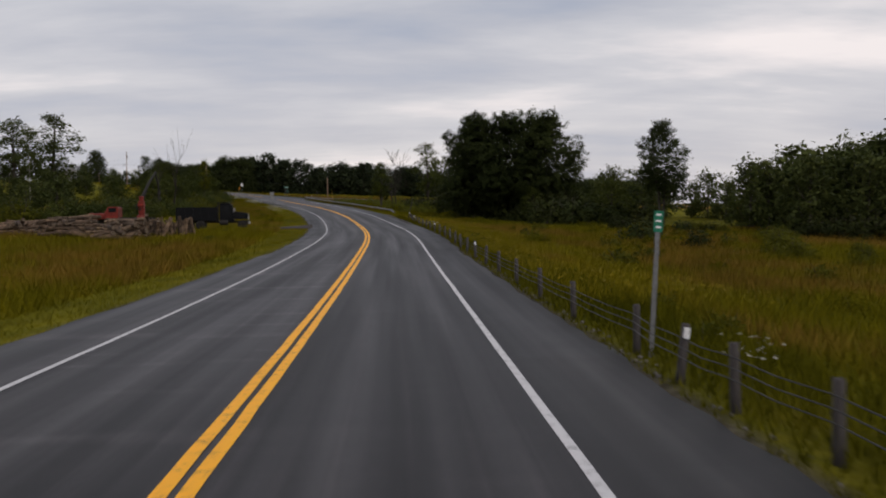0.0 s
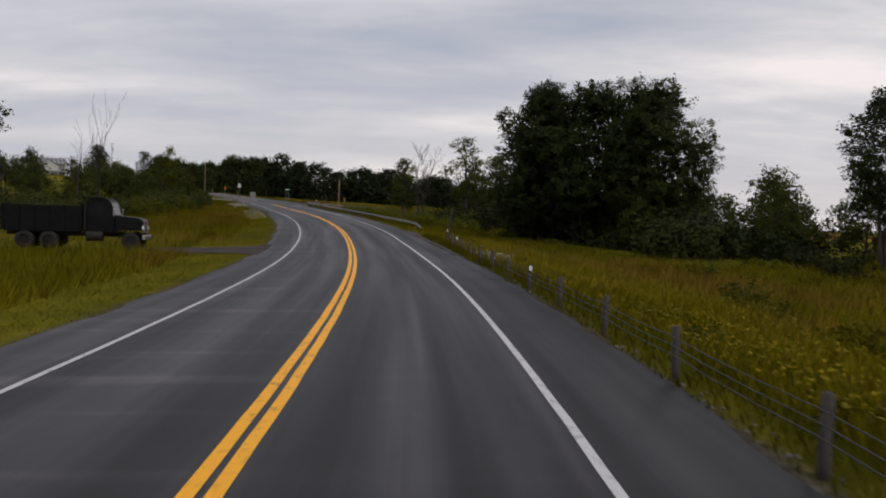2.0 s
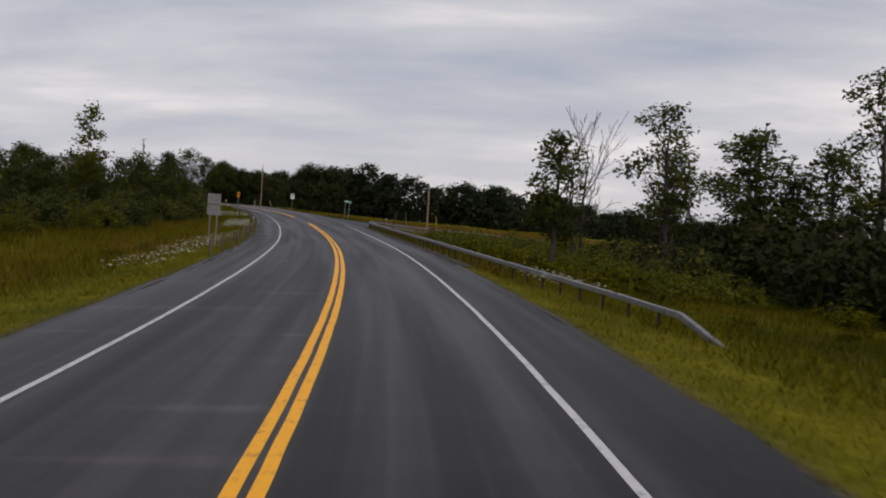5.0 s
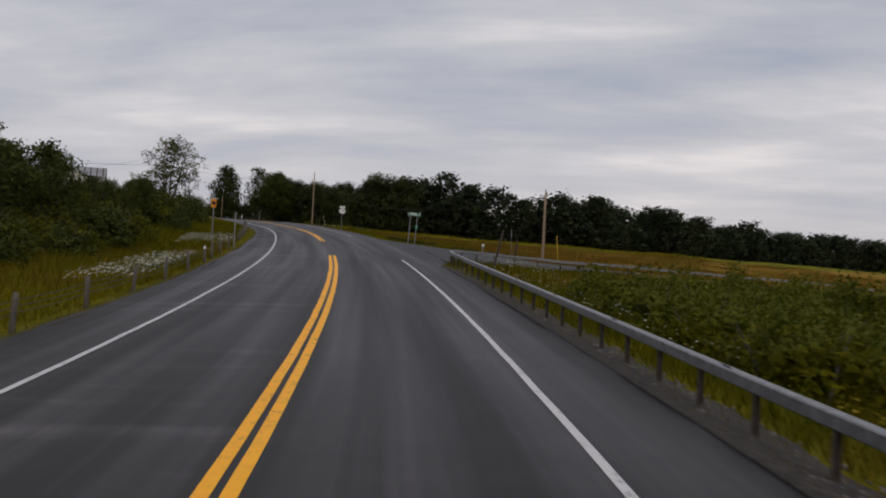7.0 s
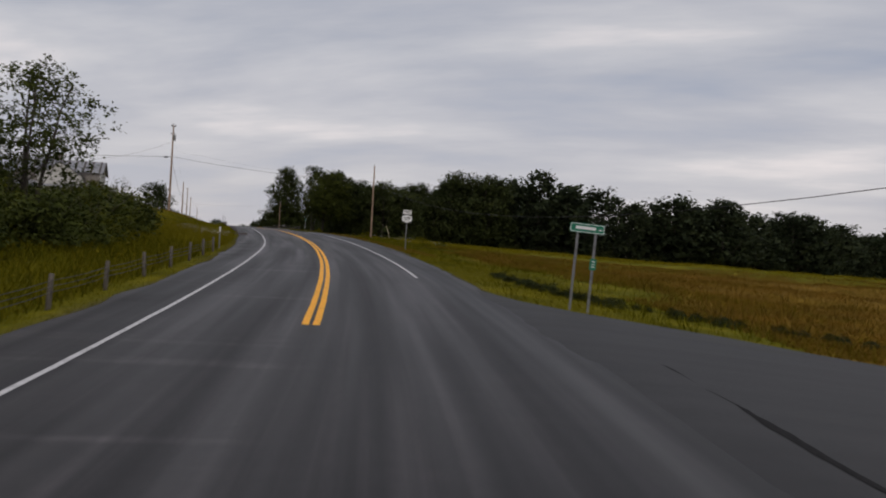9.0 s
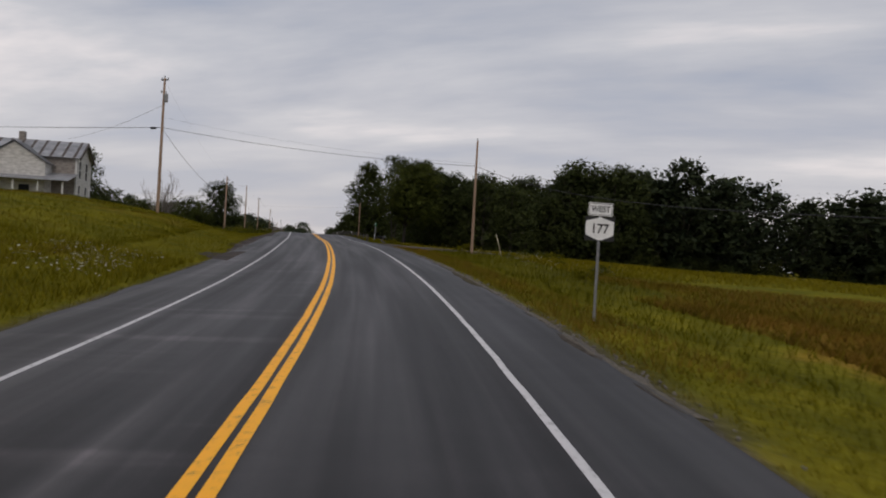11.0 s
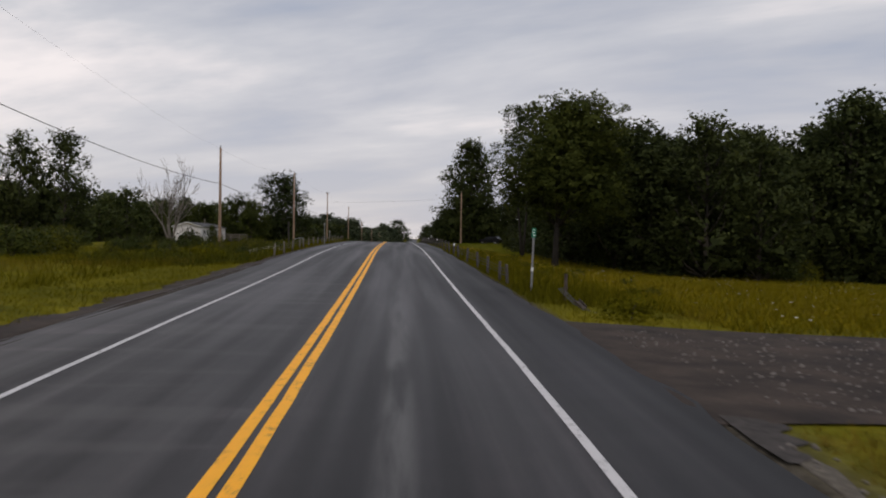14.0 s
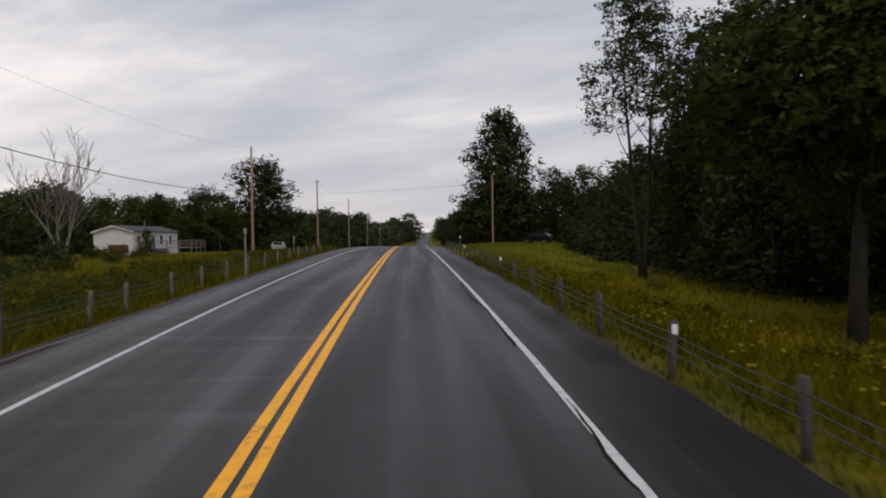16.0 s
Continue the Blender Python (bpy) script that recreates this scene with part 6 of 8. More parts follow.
def wire(label, a, b, sag, r=0.014, name="overhead_wire"):
    bm = bmesh.new()
    a, b = Vector(a), Vector(b)
    pts = []
    for i in range(17):
        u = i / 16
        p = a.lerp(b, u)
        p.z -= sag * 4 * u * (1 - u)
        pts.append(p)
    tube(bm, pts, r, 5)
    ob = link_mesh(name, bm, M_WIRE)
    return tagged(ob, label, "wire", "overhead wires", kind="structure")


def at(s, d):
    return Vector(place(s, d).tolist())


POLES = {}
for key, s, d, h, r, arm, can in (("junction", 231.8, 19.0, 5.9, 0.13, False, False), ("field", 333.2, 13.1, 10.2, 0.14, False, False), ("bank", 334.9, -14.6, 11.75, 0.15, True, True),
                                  ("verge", 407, -14.4, 9.6, 0.15, False, False), ("second", 466, -14.5, 11.0, 0.15, False, False), ("third", 532, -14.8, 12.2, 0.16, True, False),
                                  ("fourth", 584, -13.5, 12.2, 0.15, False, False), ("fifth", 650, -13.5, 11, 0.15, False, False), ("sixth", 720, -13.5, 11, 0.15, False, False), ("seventh", 800, -13.5, 11, 0.15, False, False),
                                  ("lawn", 522, 15.1, 11.2, 0.15, False, False), ("behind", 353, -64, 9.0, 0.14, False, False)):
    utility_pole("weathered brown wooden utility pole in the grass" if not can else "weathered wooden utility pole with a grey transformer", at(s, d), h, r, arm, can, lean=(0.0, 0.0))
    POLES[key] = at(s, d) + Vector((0, 0, h))


def hang(a, b, da, db, sag, r=0.014):
    wire("thin black overhead wire between utility poles", POLES[a] - Vector((0, 0, da)), POLES[b] - Vector((0, 0, db)), sag, r)


hang("bank", "field", 4.3, 2.3, 0.45, 0.018)
hang("bank", "field", 3.4, 2.1, 0.5, 0.005)
hang("field", "junction", 2.3, 0.4, 2.7, 0.018)
hang("bank", "verge", 4.4, 3.2, 1.0, 0.020)
hang("bank", "verge", 0.2, 0.1, 0.9, 0.003)
hang("verge", "second", 3.2, 4.3, 0.7, 0.022)
hang("verge", "second", 0.1, 0.1, 0.6, 0.005)
hang("second", "third", 4.3, 5.2, 0.6, 0.022)
hang("second", "third", 0.1, 0.1, 0.6, 0.005)
hang("third", "fourth", 0.1, 0.1, 0.6, 0.010)
hang("fourth", "fifth", 0.1, 0.1, 0.8, 0.010)
hang("fifth", "sixth", 0.1, 0.1, 0.8, 0.010)
hang("sixth", "seventh", 0.1, 0.1, 0.8, 0.010)
hang("third", "lawn", 2.2, 1.2, 0.3, 0.012)
hang("bank", "behind", 4.3, 1.6, 0.4, 0.022)
wire("thin service wire from the pole to the house", POLES["bank"] - Vector((0, 0, 2.3)), Vector((*at(354.1, -27.0).xy, float(on_line(354.1)[0][2]) + 9.0)), 0.4, 0.012)


def splice_box():
    t = thing("splice_box", "black cable splice case hanging on a wire", "splice case", at=Matrix.Translation(POLES["bank"] - Vector((0.75, 0.25, 4.38))))
    bm = bmesh.new()
    tube(bm, [(-0.34, -0.05, 0.0), (-0.2, -0.03, 0.0), (0.2, 0.03, 0.0), (0.34, 0.05, 0.0)], [0.03, 0.10, 0.10, 0.03], 8)
    part("case_body", bm, M_WIRE, t)


splice_box()


def guy_guard(label, s, d, h, mat, lean, turn=0.0):
    t = thing("guy_wire_guard", label, "guy wire guard", at=spot(s, d, -0.1, turn, 0, lean))
    bm = bmesh.new()
    tube(bm, [(0, 0, 0), (0.0, 0, h * 0.5), (0.0, 0.0, h)], [0.038, 0.035, 0.03], 8)
    part("guard_tube", bm, mat, t, smooth=True)
    return t


guy_guard("yellow plastic guard on a guy wire", 232.3, 20.6, 2.5, M_YELLOWTUBE, -6)
guy_guard("pale plastic guard on a guy wire", 333.3, 15.9, 2.1, M_PALETUBE, -17)
wire("thin guy wire bracing a utility pole", POLES["field"] - Vector((0, 0, 0.9)), at(333.3, 15.9), 0.0, 0.006, "guy_wire")


# ---- signs and marker posts ----
def channel(bm, h, x=0.0, y=0.0, foot=-0.6):
    """A galvanised U-channel sign post."""
    box(bm, x - 0.03, x + 0.03, y - 0.004, y + 0.004, foot, h)
    box(bm, x - 0.034, x - 0.028, y - 0.004, y + 0.028, foot, h)
    box(bm, x + 0.028, x + 0.034, y - 0.004, y + 0.028, foot, h)


def plate(w, h, r=0.03, thick=0.006):
    """An upright sign blank with rounded corners, facing -y, centred on the origin."""
    bm = bmesh.new()
    vs = []
    for cx, cz, a0 in ((w / 2 - r, h / 2 - r, 0), (-w / 2 + r, h / 2 - r, 90), (-w / 2 + r, -h / 2 + r, 180), (w / 2 - r, -h / 2 + r, 270)):
        for k in range(4):
            a = radians(a0 + k * 30)
            vs.append(bm.verts.new((cx + r * math.cos(a), 0, cz + r * math.sin(a))))
    f = bm.faces.new(vs)
    ext = bmesh.ops.extrude_face_region(bm, geom=[f])
    bmesh.ops.translate(bm, verts=[v for v in ext["geom"] if isinstance(v, bmesh.types.BMVert)], vec=(0, thick, 0))
    bmesh.ops.recalc_face_normals(bm, faces=bm.faces)
    return bm


def moved(bm, x, y, z):
    bmesh.ops.translate(bm, verts=bm.verts, vec=(x, y, z))
    return bm


def outline(w, h, line, y, z):
    """A thin border just proud of a plate."""
    bm = bmesh.new()
    for x0, x1, z0, z1 in ((-w / 2, w / 2, h / 2 - line, h / 2), (-w / 2, w / 2, -h / 2, -h / 2 + line), (-w / 2, -w / 2 + line, -h / 2 + line, h / 2 - line), (w / 2 - line, w / 2, -h / 2 + line, h / 2 - line)):
        box(bm, x0, x1, y - 0.002, y + 0.001, z + z0, z + z1)
    return bm


def lettering(text, size, x, y, z, parent, mat, squeeze=1.0, bold=0.0):
    cu = bpy.data.curves.new("lettering", "FONT")
    cu.body = text
    cu.size = size
    cu.align_x, cu.align_y = "CENTER", "CENTER"
    cu.extrude = 0.0015
    cu.offset = bold
    tmp = bpy.data.objects.new("lettering", cu)
    scene.collection.objects.link(tmp)
    dg = bpy.context.evaluated_depsgraph_get()
    dg.update()
    me = bpy.data.meshes.new_from_object(tmp.evaluated_get(dg))
    bpy.data.objects.remove(tmp)
    me.materials.clear()
    sockets(me, mat)
    ob = new("lettering", me)
    ob.parent = parent
    ob.matrix_basis = pose(x, y, z, 90, 0, 0) @ Matrix.Diagonal((squeeze, 1, 1, 1))
    return ob


def route_sign():
    t = thing("route_sign", "white route 177 sign under a west panel", "road sign", at=spot(277, 7.5, -0.13, 4, 0, 0.5))
    bm = bmesh.new()
    channel(bm, 3.35)
    part("sign_post", bm, M_STEEL, t)
    west = part("direction_panel", moved(plate(0.70, 0.36), 0, -0.012, 3.17), M_SIGNWHITE, t, "white panel reading WEST")
    part("border", outline(0.665, 0.325, 0.014, -0.014, 3.17), M_SIGNBLACK, west)
    lettering("WEST", 0.24, 0, -0.0165, 3.17, west, M_SIGNBLACK, 0.86, 0.004)
    back = part("shield_panel", moved(plate(0.84, 0.66), 0, -0.012, 2.64), M_SIGNBLACK, t, "black panel with a white route shield")
    bm = bmesh.new()
    half = [(0.0, 0.325), (0.10, 0.285), (0.24, 0.245), (0.395, 0.20), (0.405, 0.0), (0.395, -0.17), (0.24, -0.235), (0.10, -0.295), (0.0, -0.315)]
    ring = [bm.verts.new((x, -0.015, 2.64 + z)) for x, z in half] + [bm.verts.new((-x, -0.015, 2.64 + z)) for x, z in reversed(half[1:-1])]
    bm.faces.new(ring)
    bmesh.ops.recalc_face_normals(bm, faces=bm.faces)
    part("shield", bm, M_SIGNWHITE, back, "white shield")
    lettering("177", 0.36, 0, -0.018, 2.63, back, M_SIGNBLACK, 0.95, 0.006)


def street_sign():
    t = thing("street_name_sign", "green street name sign on two slim steel posts", "road sign", at=spot(231.6, 7.6, 0, 2, 0, 3.2))
    for x in (-0.28, 0.28):
        bm = bmesh.new()
        channel(bm, 2.55, x)
        part("sign_post", bm, M_STEEL, t)
    board = part("sign_board", moved(plate(1.06, 0.28), 0, -0.012, 2.50), M_SIGNGREEN, t, "green board with a white border")
    part("border", outline(1.03, 0.25, 0.016, -0.014, 2.50), M_SIGNWHITE, board)
    bm = bmesh.new()
    for x0, x1, z0, z1 in ((-0.36, 0.26, 2.46, 2.55), (0.36, 0.44, 2.46, 2.50)):
        box(bm, x0, x1, -0.016, -0.013, z0, z1)
    part("text_bar", bm, M_SIGNWHITE, board)
    small = part("small_plate", moved(plate(0.20, 0.34, 0.02), 0.28, -0.014, 1.45), M_SIGNGREEN, t, "small green plate")
    bm = bmesh.new()
    for k in range(3):
        box(bm, 0.24, 0.32, -0.0185, -0.0145, 1.36 + 0.08 * k, 1.39 + 0.08 * k)
    part("text_bar", bm, M_SIGNWHITE, small)


def marker(label, s, d, h, w, ph, mat, bars, lean=0.0, wood=False, turn=0.0, strip_at=None):
    t = thing("marker_post", label, "marker post", at=spot(s, d, 0, turn, 0, lean))
    bm = bmesh.new()
    if wood:
        tube(bm, [(0, 0, -0.5), (0, 0, h * 0.5), (0.01, 0, h)], [0.055, 0.048, 0.036], 8)
        part("post_shaft", bm, M_POST, t)
    else:
        channel(bm, h)
        part("sign_post", bm, M_STEEL, t)
    if w:
        p = part("marker_plate", moved(plate(w, ph, 0.015), 0, -0.012, h - ph / 2), mat, t)
        if bars:
            bm = bmesh.new()
            for k in range(bars):
                box(bm, -w * 0.28, w * 0.28, -0.0165, -0.0125, h - ph + ph * (k + 0.6) / (bars + 0.4), h - ph + ph * (k + 0.95) / (bars + 0.4))
            part("text_bar", bm, M_SIGNWHITE, p)
    if strip_at:
        bm = bmesh.new()
        box(bm, -0.045, 0.045, -0.085 if wood else -0.012, -0.074 if wood else -0.006, strip_at, strip_at + 0.14)
        part("reflector", bm, M_REFLECT, t, "white reflector")
    return t


route_sign()
street_sign()
marker("small green reference marker on a leaning steel post", 4.6, 5.92, 2.35, 0.15, 0.34, M_SIGNGREEN, 3, 3.0)
marker("small green reference marker on a steel post", 355.8, 6.15, 2.25, 0.14, 0.32, M_SIGNGREEN, 3, 2.0, strip_at=0.75)
marker("leaning weathered wooden post with a white reflector", 99.6, 6.5, 2.5, 0, 0, None, 0, 13, True, strip_at=0.85)
marker("grey delineator post beside the guide rail", 211.9, -5.6, 2.1, 0.08, 0.8, M_SIGNBACK, 0, 0.5)
marker("thin steel marker post with a white plate", 410.5, -5.3, 2.0, 0.13, 0.22, M_SIGNBACK, 0, 0.0)
marker("tall thin brown wooden marker post", 389.6, -6.15, 2.15, 0, 0, None, 0, -2.0, True)
marker("thin steel delineator post", 209.2, 8.7, 1.25, 0.14, 0.14, M_REFLECT, 0, 0.0, turn=0)
marker("steel marker post by the lawn", 470, 7.0, 1.4, 0.10, 0.3, M_REFLECT, 0, 0.0)
marker("steel marker post by the lawn", 440, -7.0, 1.6, 0.10, 0.3, M_SIGNBACK, 0, 0.0)
marker("white delineator post at the roadside", 262, -6.0, 1.3, 0.10, 0.3, M_REFLECT, 0, 0.0)


def warning_sign():
    t = thing("warning_sign", "orange warning sign with a black emblem on a steel post", "road sign", at=spot(216.4, -7.3, 0, 0, 0, 0.5))
    bm = bmesh.new()
    channel(bm, 2.92)
    part("sign_post", bm, M_STEEL, t)
    p = part("sign_board", moved(plate(0.31, 0.57), 0, -0.012, 2.64), M_SIGNORANGE, t, "orange board")
    bm = bmesh.new()
    for x0, x1, z0, z1 in ((-0.08, 0.08, 2.56, 2.72), (-0.115, 0.115, 2.605, 2.665), (-0.05, 0.05, 2.49, 2.55), (-0.05, 0.05, 2.73, 2.79)):
        box(bm, x0, x1, -0.0165 - 0.001 * (x1 > 0.1), -0.0125, z0, z1)
    part("emblem", bm, M_SIGNBLACK, p)


def guide_sign_back():
    t = thing("guide_sign", "large two-panel road sign seen from its bare metal back", "road sign", at=spot(164.5, -7.2, 0, 0))
    for x in (-0.2, 0.2):
        bm = bmesh.new()
        channel(bm, 2.9, x)
        part("sign_post", bm, M_STEEL, t)
    part("upper_panel", moved(plate(0.76, 0.60), 0, 0.034, 2.75), M_SIGNBACK, t)
    part("lower_panel", moved(plate(0.76, 0.60), 0, 0.034, 2.10), M_SIGNBACK, t)


def stop_sign_back():
    t = thing("stop_sign", "octagonal sign turned edge-on at the side road", "road sign", at=spot(224.8, 14.4, 0, 80, -5, 0))
    bm = bmesh.new()
    channel(bm, 2.3)
    part("sign_post", bm, M_STEEL, t)
    bm = bmesh.new()
    bmesh.ops.create_cone(bm, cap_ends=True, segments=8, radius1=0.40, radius2=0.40, depth=0.006, matrix=pose(0, -0.012, 1.98, 90, 0, 0) @ pose(0, 0, 0, 0, 0, 22.5))
    part("sign_board", bm, M_SIGNBACK, t)


def leaning_post(s, d, h, lean, tilt):
    t = thing("fence_post", "dark leaning wooden fence post in the weeds", "fence post", "corner fence posts", at=spot(s, d, 0, 0, tilt, lean))
    bm = bmesh.new()
    tube(bm, [(0, 0, -0.4), (0.01, 0, h * 0.5), (0, 0.01, h)], [0.07, 0.065, 0.055], 8)
    part("post_shaft", bm, M_RUSTPOST, t)


warning_sign()
guide_sign_back()
stop_sign_back()
leaning_post(206.9, 8.9, 2.3, 12, 0)
leaning_post(212.6, 11.4, 1.7, 4, 0)


def rail_anchor():
    t = thing("cable_anchor", "grey steel cable anchor in the grass by an end post", "cable anchor", at=spot(350.2, 6.75, -0.06, 6))
    bm = bmesh.new()
    for x in (-0.07, 0.0, 0.07):
        tube(bm, [(0.15 + x, 2.6, 0.50), (x, 0.5, 0.16), (x, -1.0, -0.02)], [0.012, 0.014, 0.02], 6)
    part("cable_end", bm, M_CABLE, t)
    bm = bmesh.new()
    box(bm, -0.09, 0.09, -0.3, 0.4, -0.02, 0.04, pose(0, 0, 0.12, 13), bevel=0.02)
    for x in (-0.08, 0.08):
        box(bm, x - 0.010, x + 0.010, -0.3, 0.4, 0.0, 0.10, pose(0, 0, 0.12, 13), bevel=0.01)
    part("anchor_bracket", bm, M_RUSTPOST, t, "grey steel bracket")
    bm = bmesh.new()
    box(bm, -0.14, 0.14, -1.2, -0.95, -0.25, 0.02, bevel=0.03)
    part("anchor_block", bm, M_GRAVEL, t, "small concrete block")


leaning_post(353.2, 6.85, 0.85, 2, 0)
rail_anchor()


# ---- vehicles and logs ----
def wheel(parent, x, y, r, w, hub=None):
    bm = bmesh.new()
    prof = [(0.55, -0.5), (0.86, -0.5), (0.97, -0.40), (1.0, -0.2), (1.0, 0.2), (0.97, 0.40), (0.86, 0.5), (0.55, 0.5)]
    n = 20
    rings = [[bm.verts.new((x + q * w, y + p * r * math.cos(2 * math.pi * k / n), r + p * r * math.sin(2 * math.pi * k / n))) for p, q in prof] for k in range(n)]
    for k in range(n):
        A, B = rings[k], rings[(k + 1) % n]
        for j in range(len(prof) - 1):
            bm.faces.new((A[j], A[j + 1], B[j + 1], B[j]))
    wh = new("wheel")
    wh.parent = parent
    part("tyre", bm, M_RUBBER, wh, smooth=True)
    bm = bmesh.new()
    bmesh.ops.create_cone(bm, cap_ends=True, segments=16, radius1=r * 0.56, radius2=r * 0.5, depth=w * 0.6, matrix=pose(x, y, r, 0, 90, 0))
    bmesh.ops.create_cone(bm, cap_ends=True, segments=10, radius1=r * 0.2, radius2=r * 0.16, depth=w * 0.9, matrix=pose(x, y, r, 0, 90, 0))
    part("rim", bm, hub or M_DARKMETAL, wh)


def dump_truck():
    """Bonneted tipper; y points ahead, the origin under its middle."""
    t = thing("dump_truck", "black dump truck with a chrome grille parked on grass", "truck", at=spot(92, -15.5, 0.10, -88))
    bm = bmesh.new()
    for x in (-0.42, 0.42):
        box(bm, x - 0.06, x + 0.06, -3.9, 3.7, 0.75, 0.98, bevel=0.01)
    part("chassis", bm, M_DARKMETAL, t)
    # cab
    bm = bmesh.new()
    side = [(0.55, 0.95), (2.05, 0.95), (2.05, 1.95), (1.80, 2.75), (1.70, 2.86), (0.65, 2.86), (0.55, 2.75)]
    rings = [[bm.verts.new((x, y, z)) for y, z in side] for x in (-1.05, 1.05)]
    for k in range(len(side)):
        bm.faces.new((rings[0][k], rings[0][(k + 1) % len(side)], rings[1][(k + 1) % len(side)], rings[1][k]))
    bm.faces.new(rings[0])
    bm.faces.new(list(reversed(rings[1])))
    bmesh.ops.recalc_face_normals(bm, faces=bm.faces)
    bmesh.ops.bevel(bm, geom=list(bm.edges), offset=0.05, segments=2, affect="EDGES")
    cab = part("cab", bm, M_BLACKPAINT, t)
    for x in (-1.056, 1.056):
        bm = bmesh.new()
        vs = [bm.verts.new((x, y, z)) for y, z in ((0.78, 1.92), (1.90, 1.92), (1.72, 2.62), (0.78, 2.66))]
        f = bm.faces.new(vs)
        e = bmesh.ops.extrude_face_region(bm, geom=[f])
        bmesh.ops.translate(bm, verts=[v for v in e["geom"] if isinstance(v, bmesh.types.BMVert)], vec=(-0.01 if x > 0 else 0.01, 0, 0))
        bmesh.ops.recalc_face_normals(bm, faces=bm.faces)
        part("side_window", bm, M_DARKGLASS, cab, "dark reflecting window")
    bm = bmesh.new()
    box(bm, -0.92, 0.92, -0.006, 0.006, -0.36, 0.36, pose(0, 1.945, 2.34, 17.5, 0, 0))
    part("windshield", bm, M_DARKGLASS, cab, "dark reflecting windshield")
    # hood and wings
    bm = bmesh.new()
    side = [(2.05, 1.15), (3.55, 1.15), (3.55, 1.70), (3.35, 1.86), (2.05, 1.98)]
    rings = [[bm.verts.new((x * (0.80 if y > 3 else 0.92), y, z)) for y, z in side] for x in (-1, 1)]
    for k in range(len(side)):
        bm.faces.new((rings[0][k], rings[0][(k + 1) % len(side)], rings[1][(k + 1) % len(side)], rings[1][k]))
    bm.faces.new(rings[0])
    bm.faces.new(list(reversed(rings[1])))
    bmesh.ops.recalc_face_normals(bm, faces=bm.faces)
    bmesh.ops.bevel(bm, geom=list(bm.edges), offset=0.06, segments=2, affect="EDGES")
    part("hood", bm, M_BLACKPAINT, t)
    for x in (-1, 1):
        bm = bmesh.new()
        pts = []
        for k in range(9):
            a = radians(12 + k * 19.5)
            pts.append((2.95 + 0.66 * math.cos(a), 0.56 + 0.66 * math.sin(a)))
        lo = [bm.verts.new((x * 0.72, y, z)) for y, z in pts]
        hi = [bm.verts.new((x * 1.16, y, z)) for y, z in pts]
        for k in range(8):
            bm.faces.new((lo[k], lo[k + 1], hi[k + 1], hi[k]))
        bmesh.ops.solidify(bm, geom=list(bm.faces), thickness=0.03)
        part("fender", bm, M_BLACKPAINT, t)
    bm = bmesh.new()
    box(bm, -0.56, 0.56, 3.55, 3.60, 1.02, 1.72, bevel=0.02)
    grille = part("grille", bm, M_CHROME, t, "chrome radiator grille")
    for k in range(6):
        bm = bmesh.new()
        box(bm, -0.50, 0.50, 3.60, 3.615, 1.10 + k * 0.095, 1.14 + k * 0.095)
        part("grille_bar", bm, M_DARKMETAL, grille)
    bm = bmesh.new()
    box(bm, -1.12, 1.12, 3.58, 3.74, 0.62, 0.90, bevel=0.03)
    part("bumper", bm, M_CHROME, t, "dull chrome bumper")
    for x in (-0.78, 0.78):
        bm = bmesh.new()
        bmesh.ops.create_cone(bm, cap_ends=True, segments=14, radius1=0.11, radius2=0.13, depth=0.08, matrix=pose(x, 3.58, 1.28, 90, 0, 0))
        part("headlight", bm, M_REFLECT, t, "round headlight")
    for x in (-1.25, 1.25):
        bm = bmesh.new()
        box(bm, x - 0.09, x + 0.09, 2.02, 2.08, 1.95, 2.35, bevel=0.015)
        rod(bm, (x * 0.85, 1.98, 1.9), (x, 2.03, 2.0), 0.015)
        part("mirror", bm, M_CHROME, t)
    # tipper body
    bm = bmesh.new()
    for x in (-1.2, 1.2):
        box(bm, x - 0.04, x + 0.04, -4.0, 0.30, 1.0, 2.46, bevel=0.01)
    box(bm, -1.16, 1.16, -4.0, -3.93, 1.18, 2.38)
    box(bm, -1.16, 1.16, 0.22, 0.30, 1.18, 2.60)
    box(bm, -1.16, 1.16, -3.93, 0.22, 1.18, 1.25)
    tub = part("tipper_body", bm, M_BLACKPAINT, t)
    for x in (-1.2, 1.2):
        for k in range(6):
            bm = bmesh.new()
            box(bm, x + (0.042 if x > 0 else -0.11), x + (0.11 if x > 0 else -0.042), -3.9 + k * 0.8, -3.8 + k * 0.8, 1.0, 2.42)
            part("side_rib", bm, M_BLACKPAINT, tub)
    bm = bmesh.new()
    box(bm, -1.15, 1.15, 0.30, 1.55, 2.90, 2.98, bevel=0.015)
    part("cab_guard", bm, M_BLACKPAINT, t)
    bm = bmesh.new()
    rod(bm, (1.0, 0.42, 1.0), (1.0, 0.42, 3.0), 0.06, 0.06, 10)
    part("exhaust_stack", bm, M_DARKMETAL, t)
    bm = bmesh.new()
    bmesh.ops.create_cone(bm, cap_ends=True, segments=14, radius1=0.28, radius2=0.28, depth=0.9, matrix=pose(1.0, 1.0, 0.78, 90, 0, 0))
    part("fuel_tank", bm, M_DARKMETAL, t)
    for x in (-0.98, 0.98):
        wheel(t, x, 2.95, 0.52, 0.28, M_DARKMETAL)
        wheel(t, x, -1.45, 0.52, 0.52)
        wheel(t, x, -2.75, 0.52, 0.52)


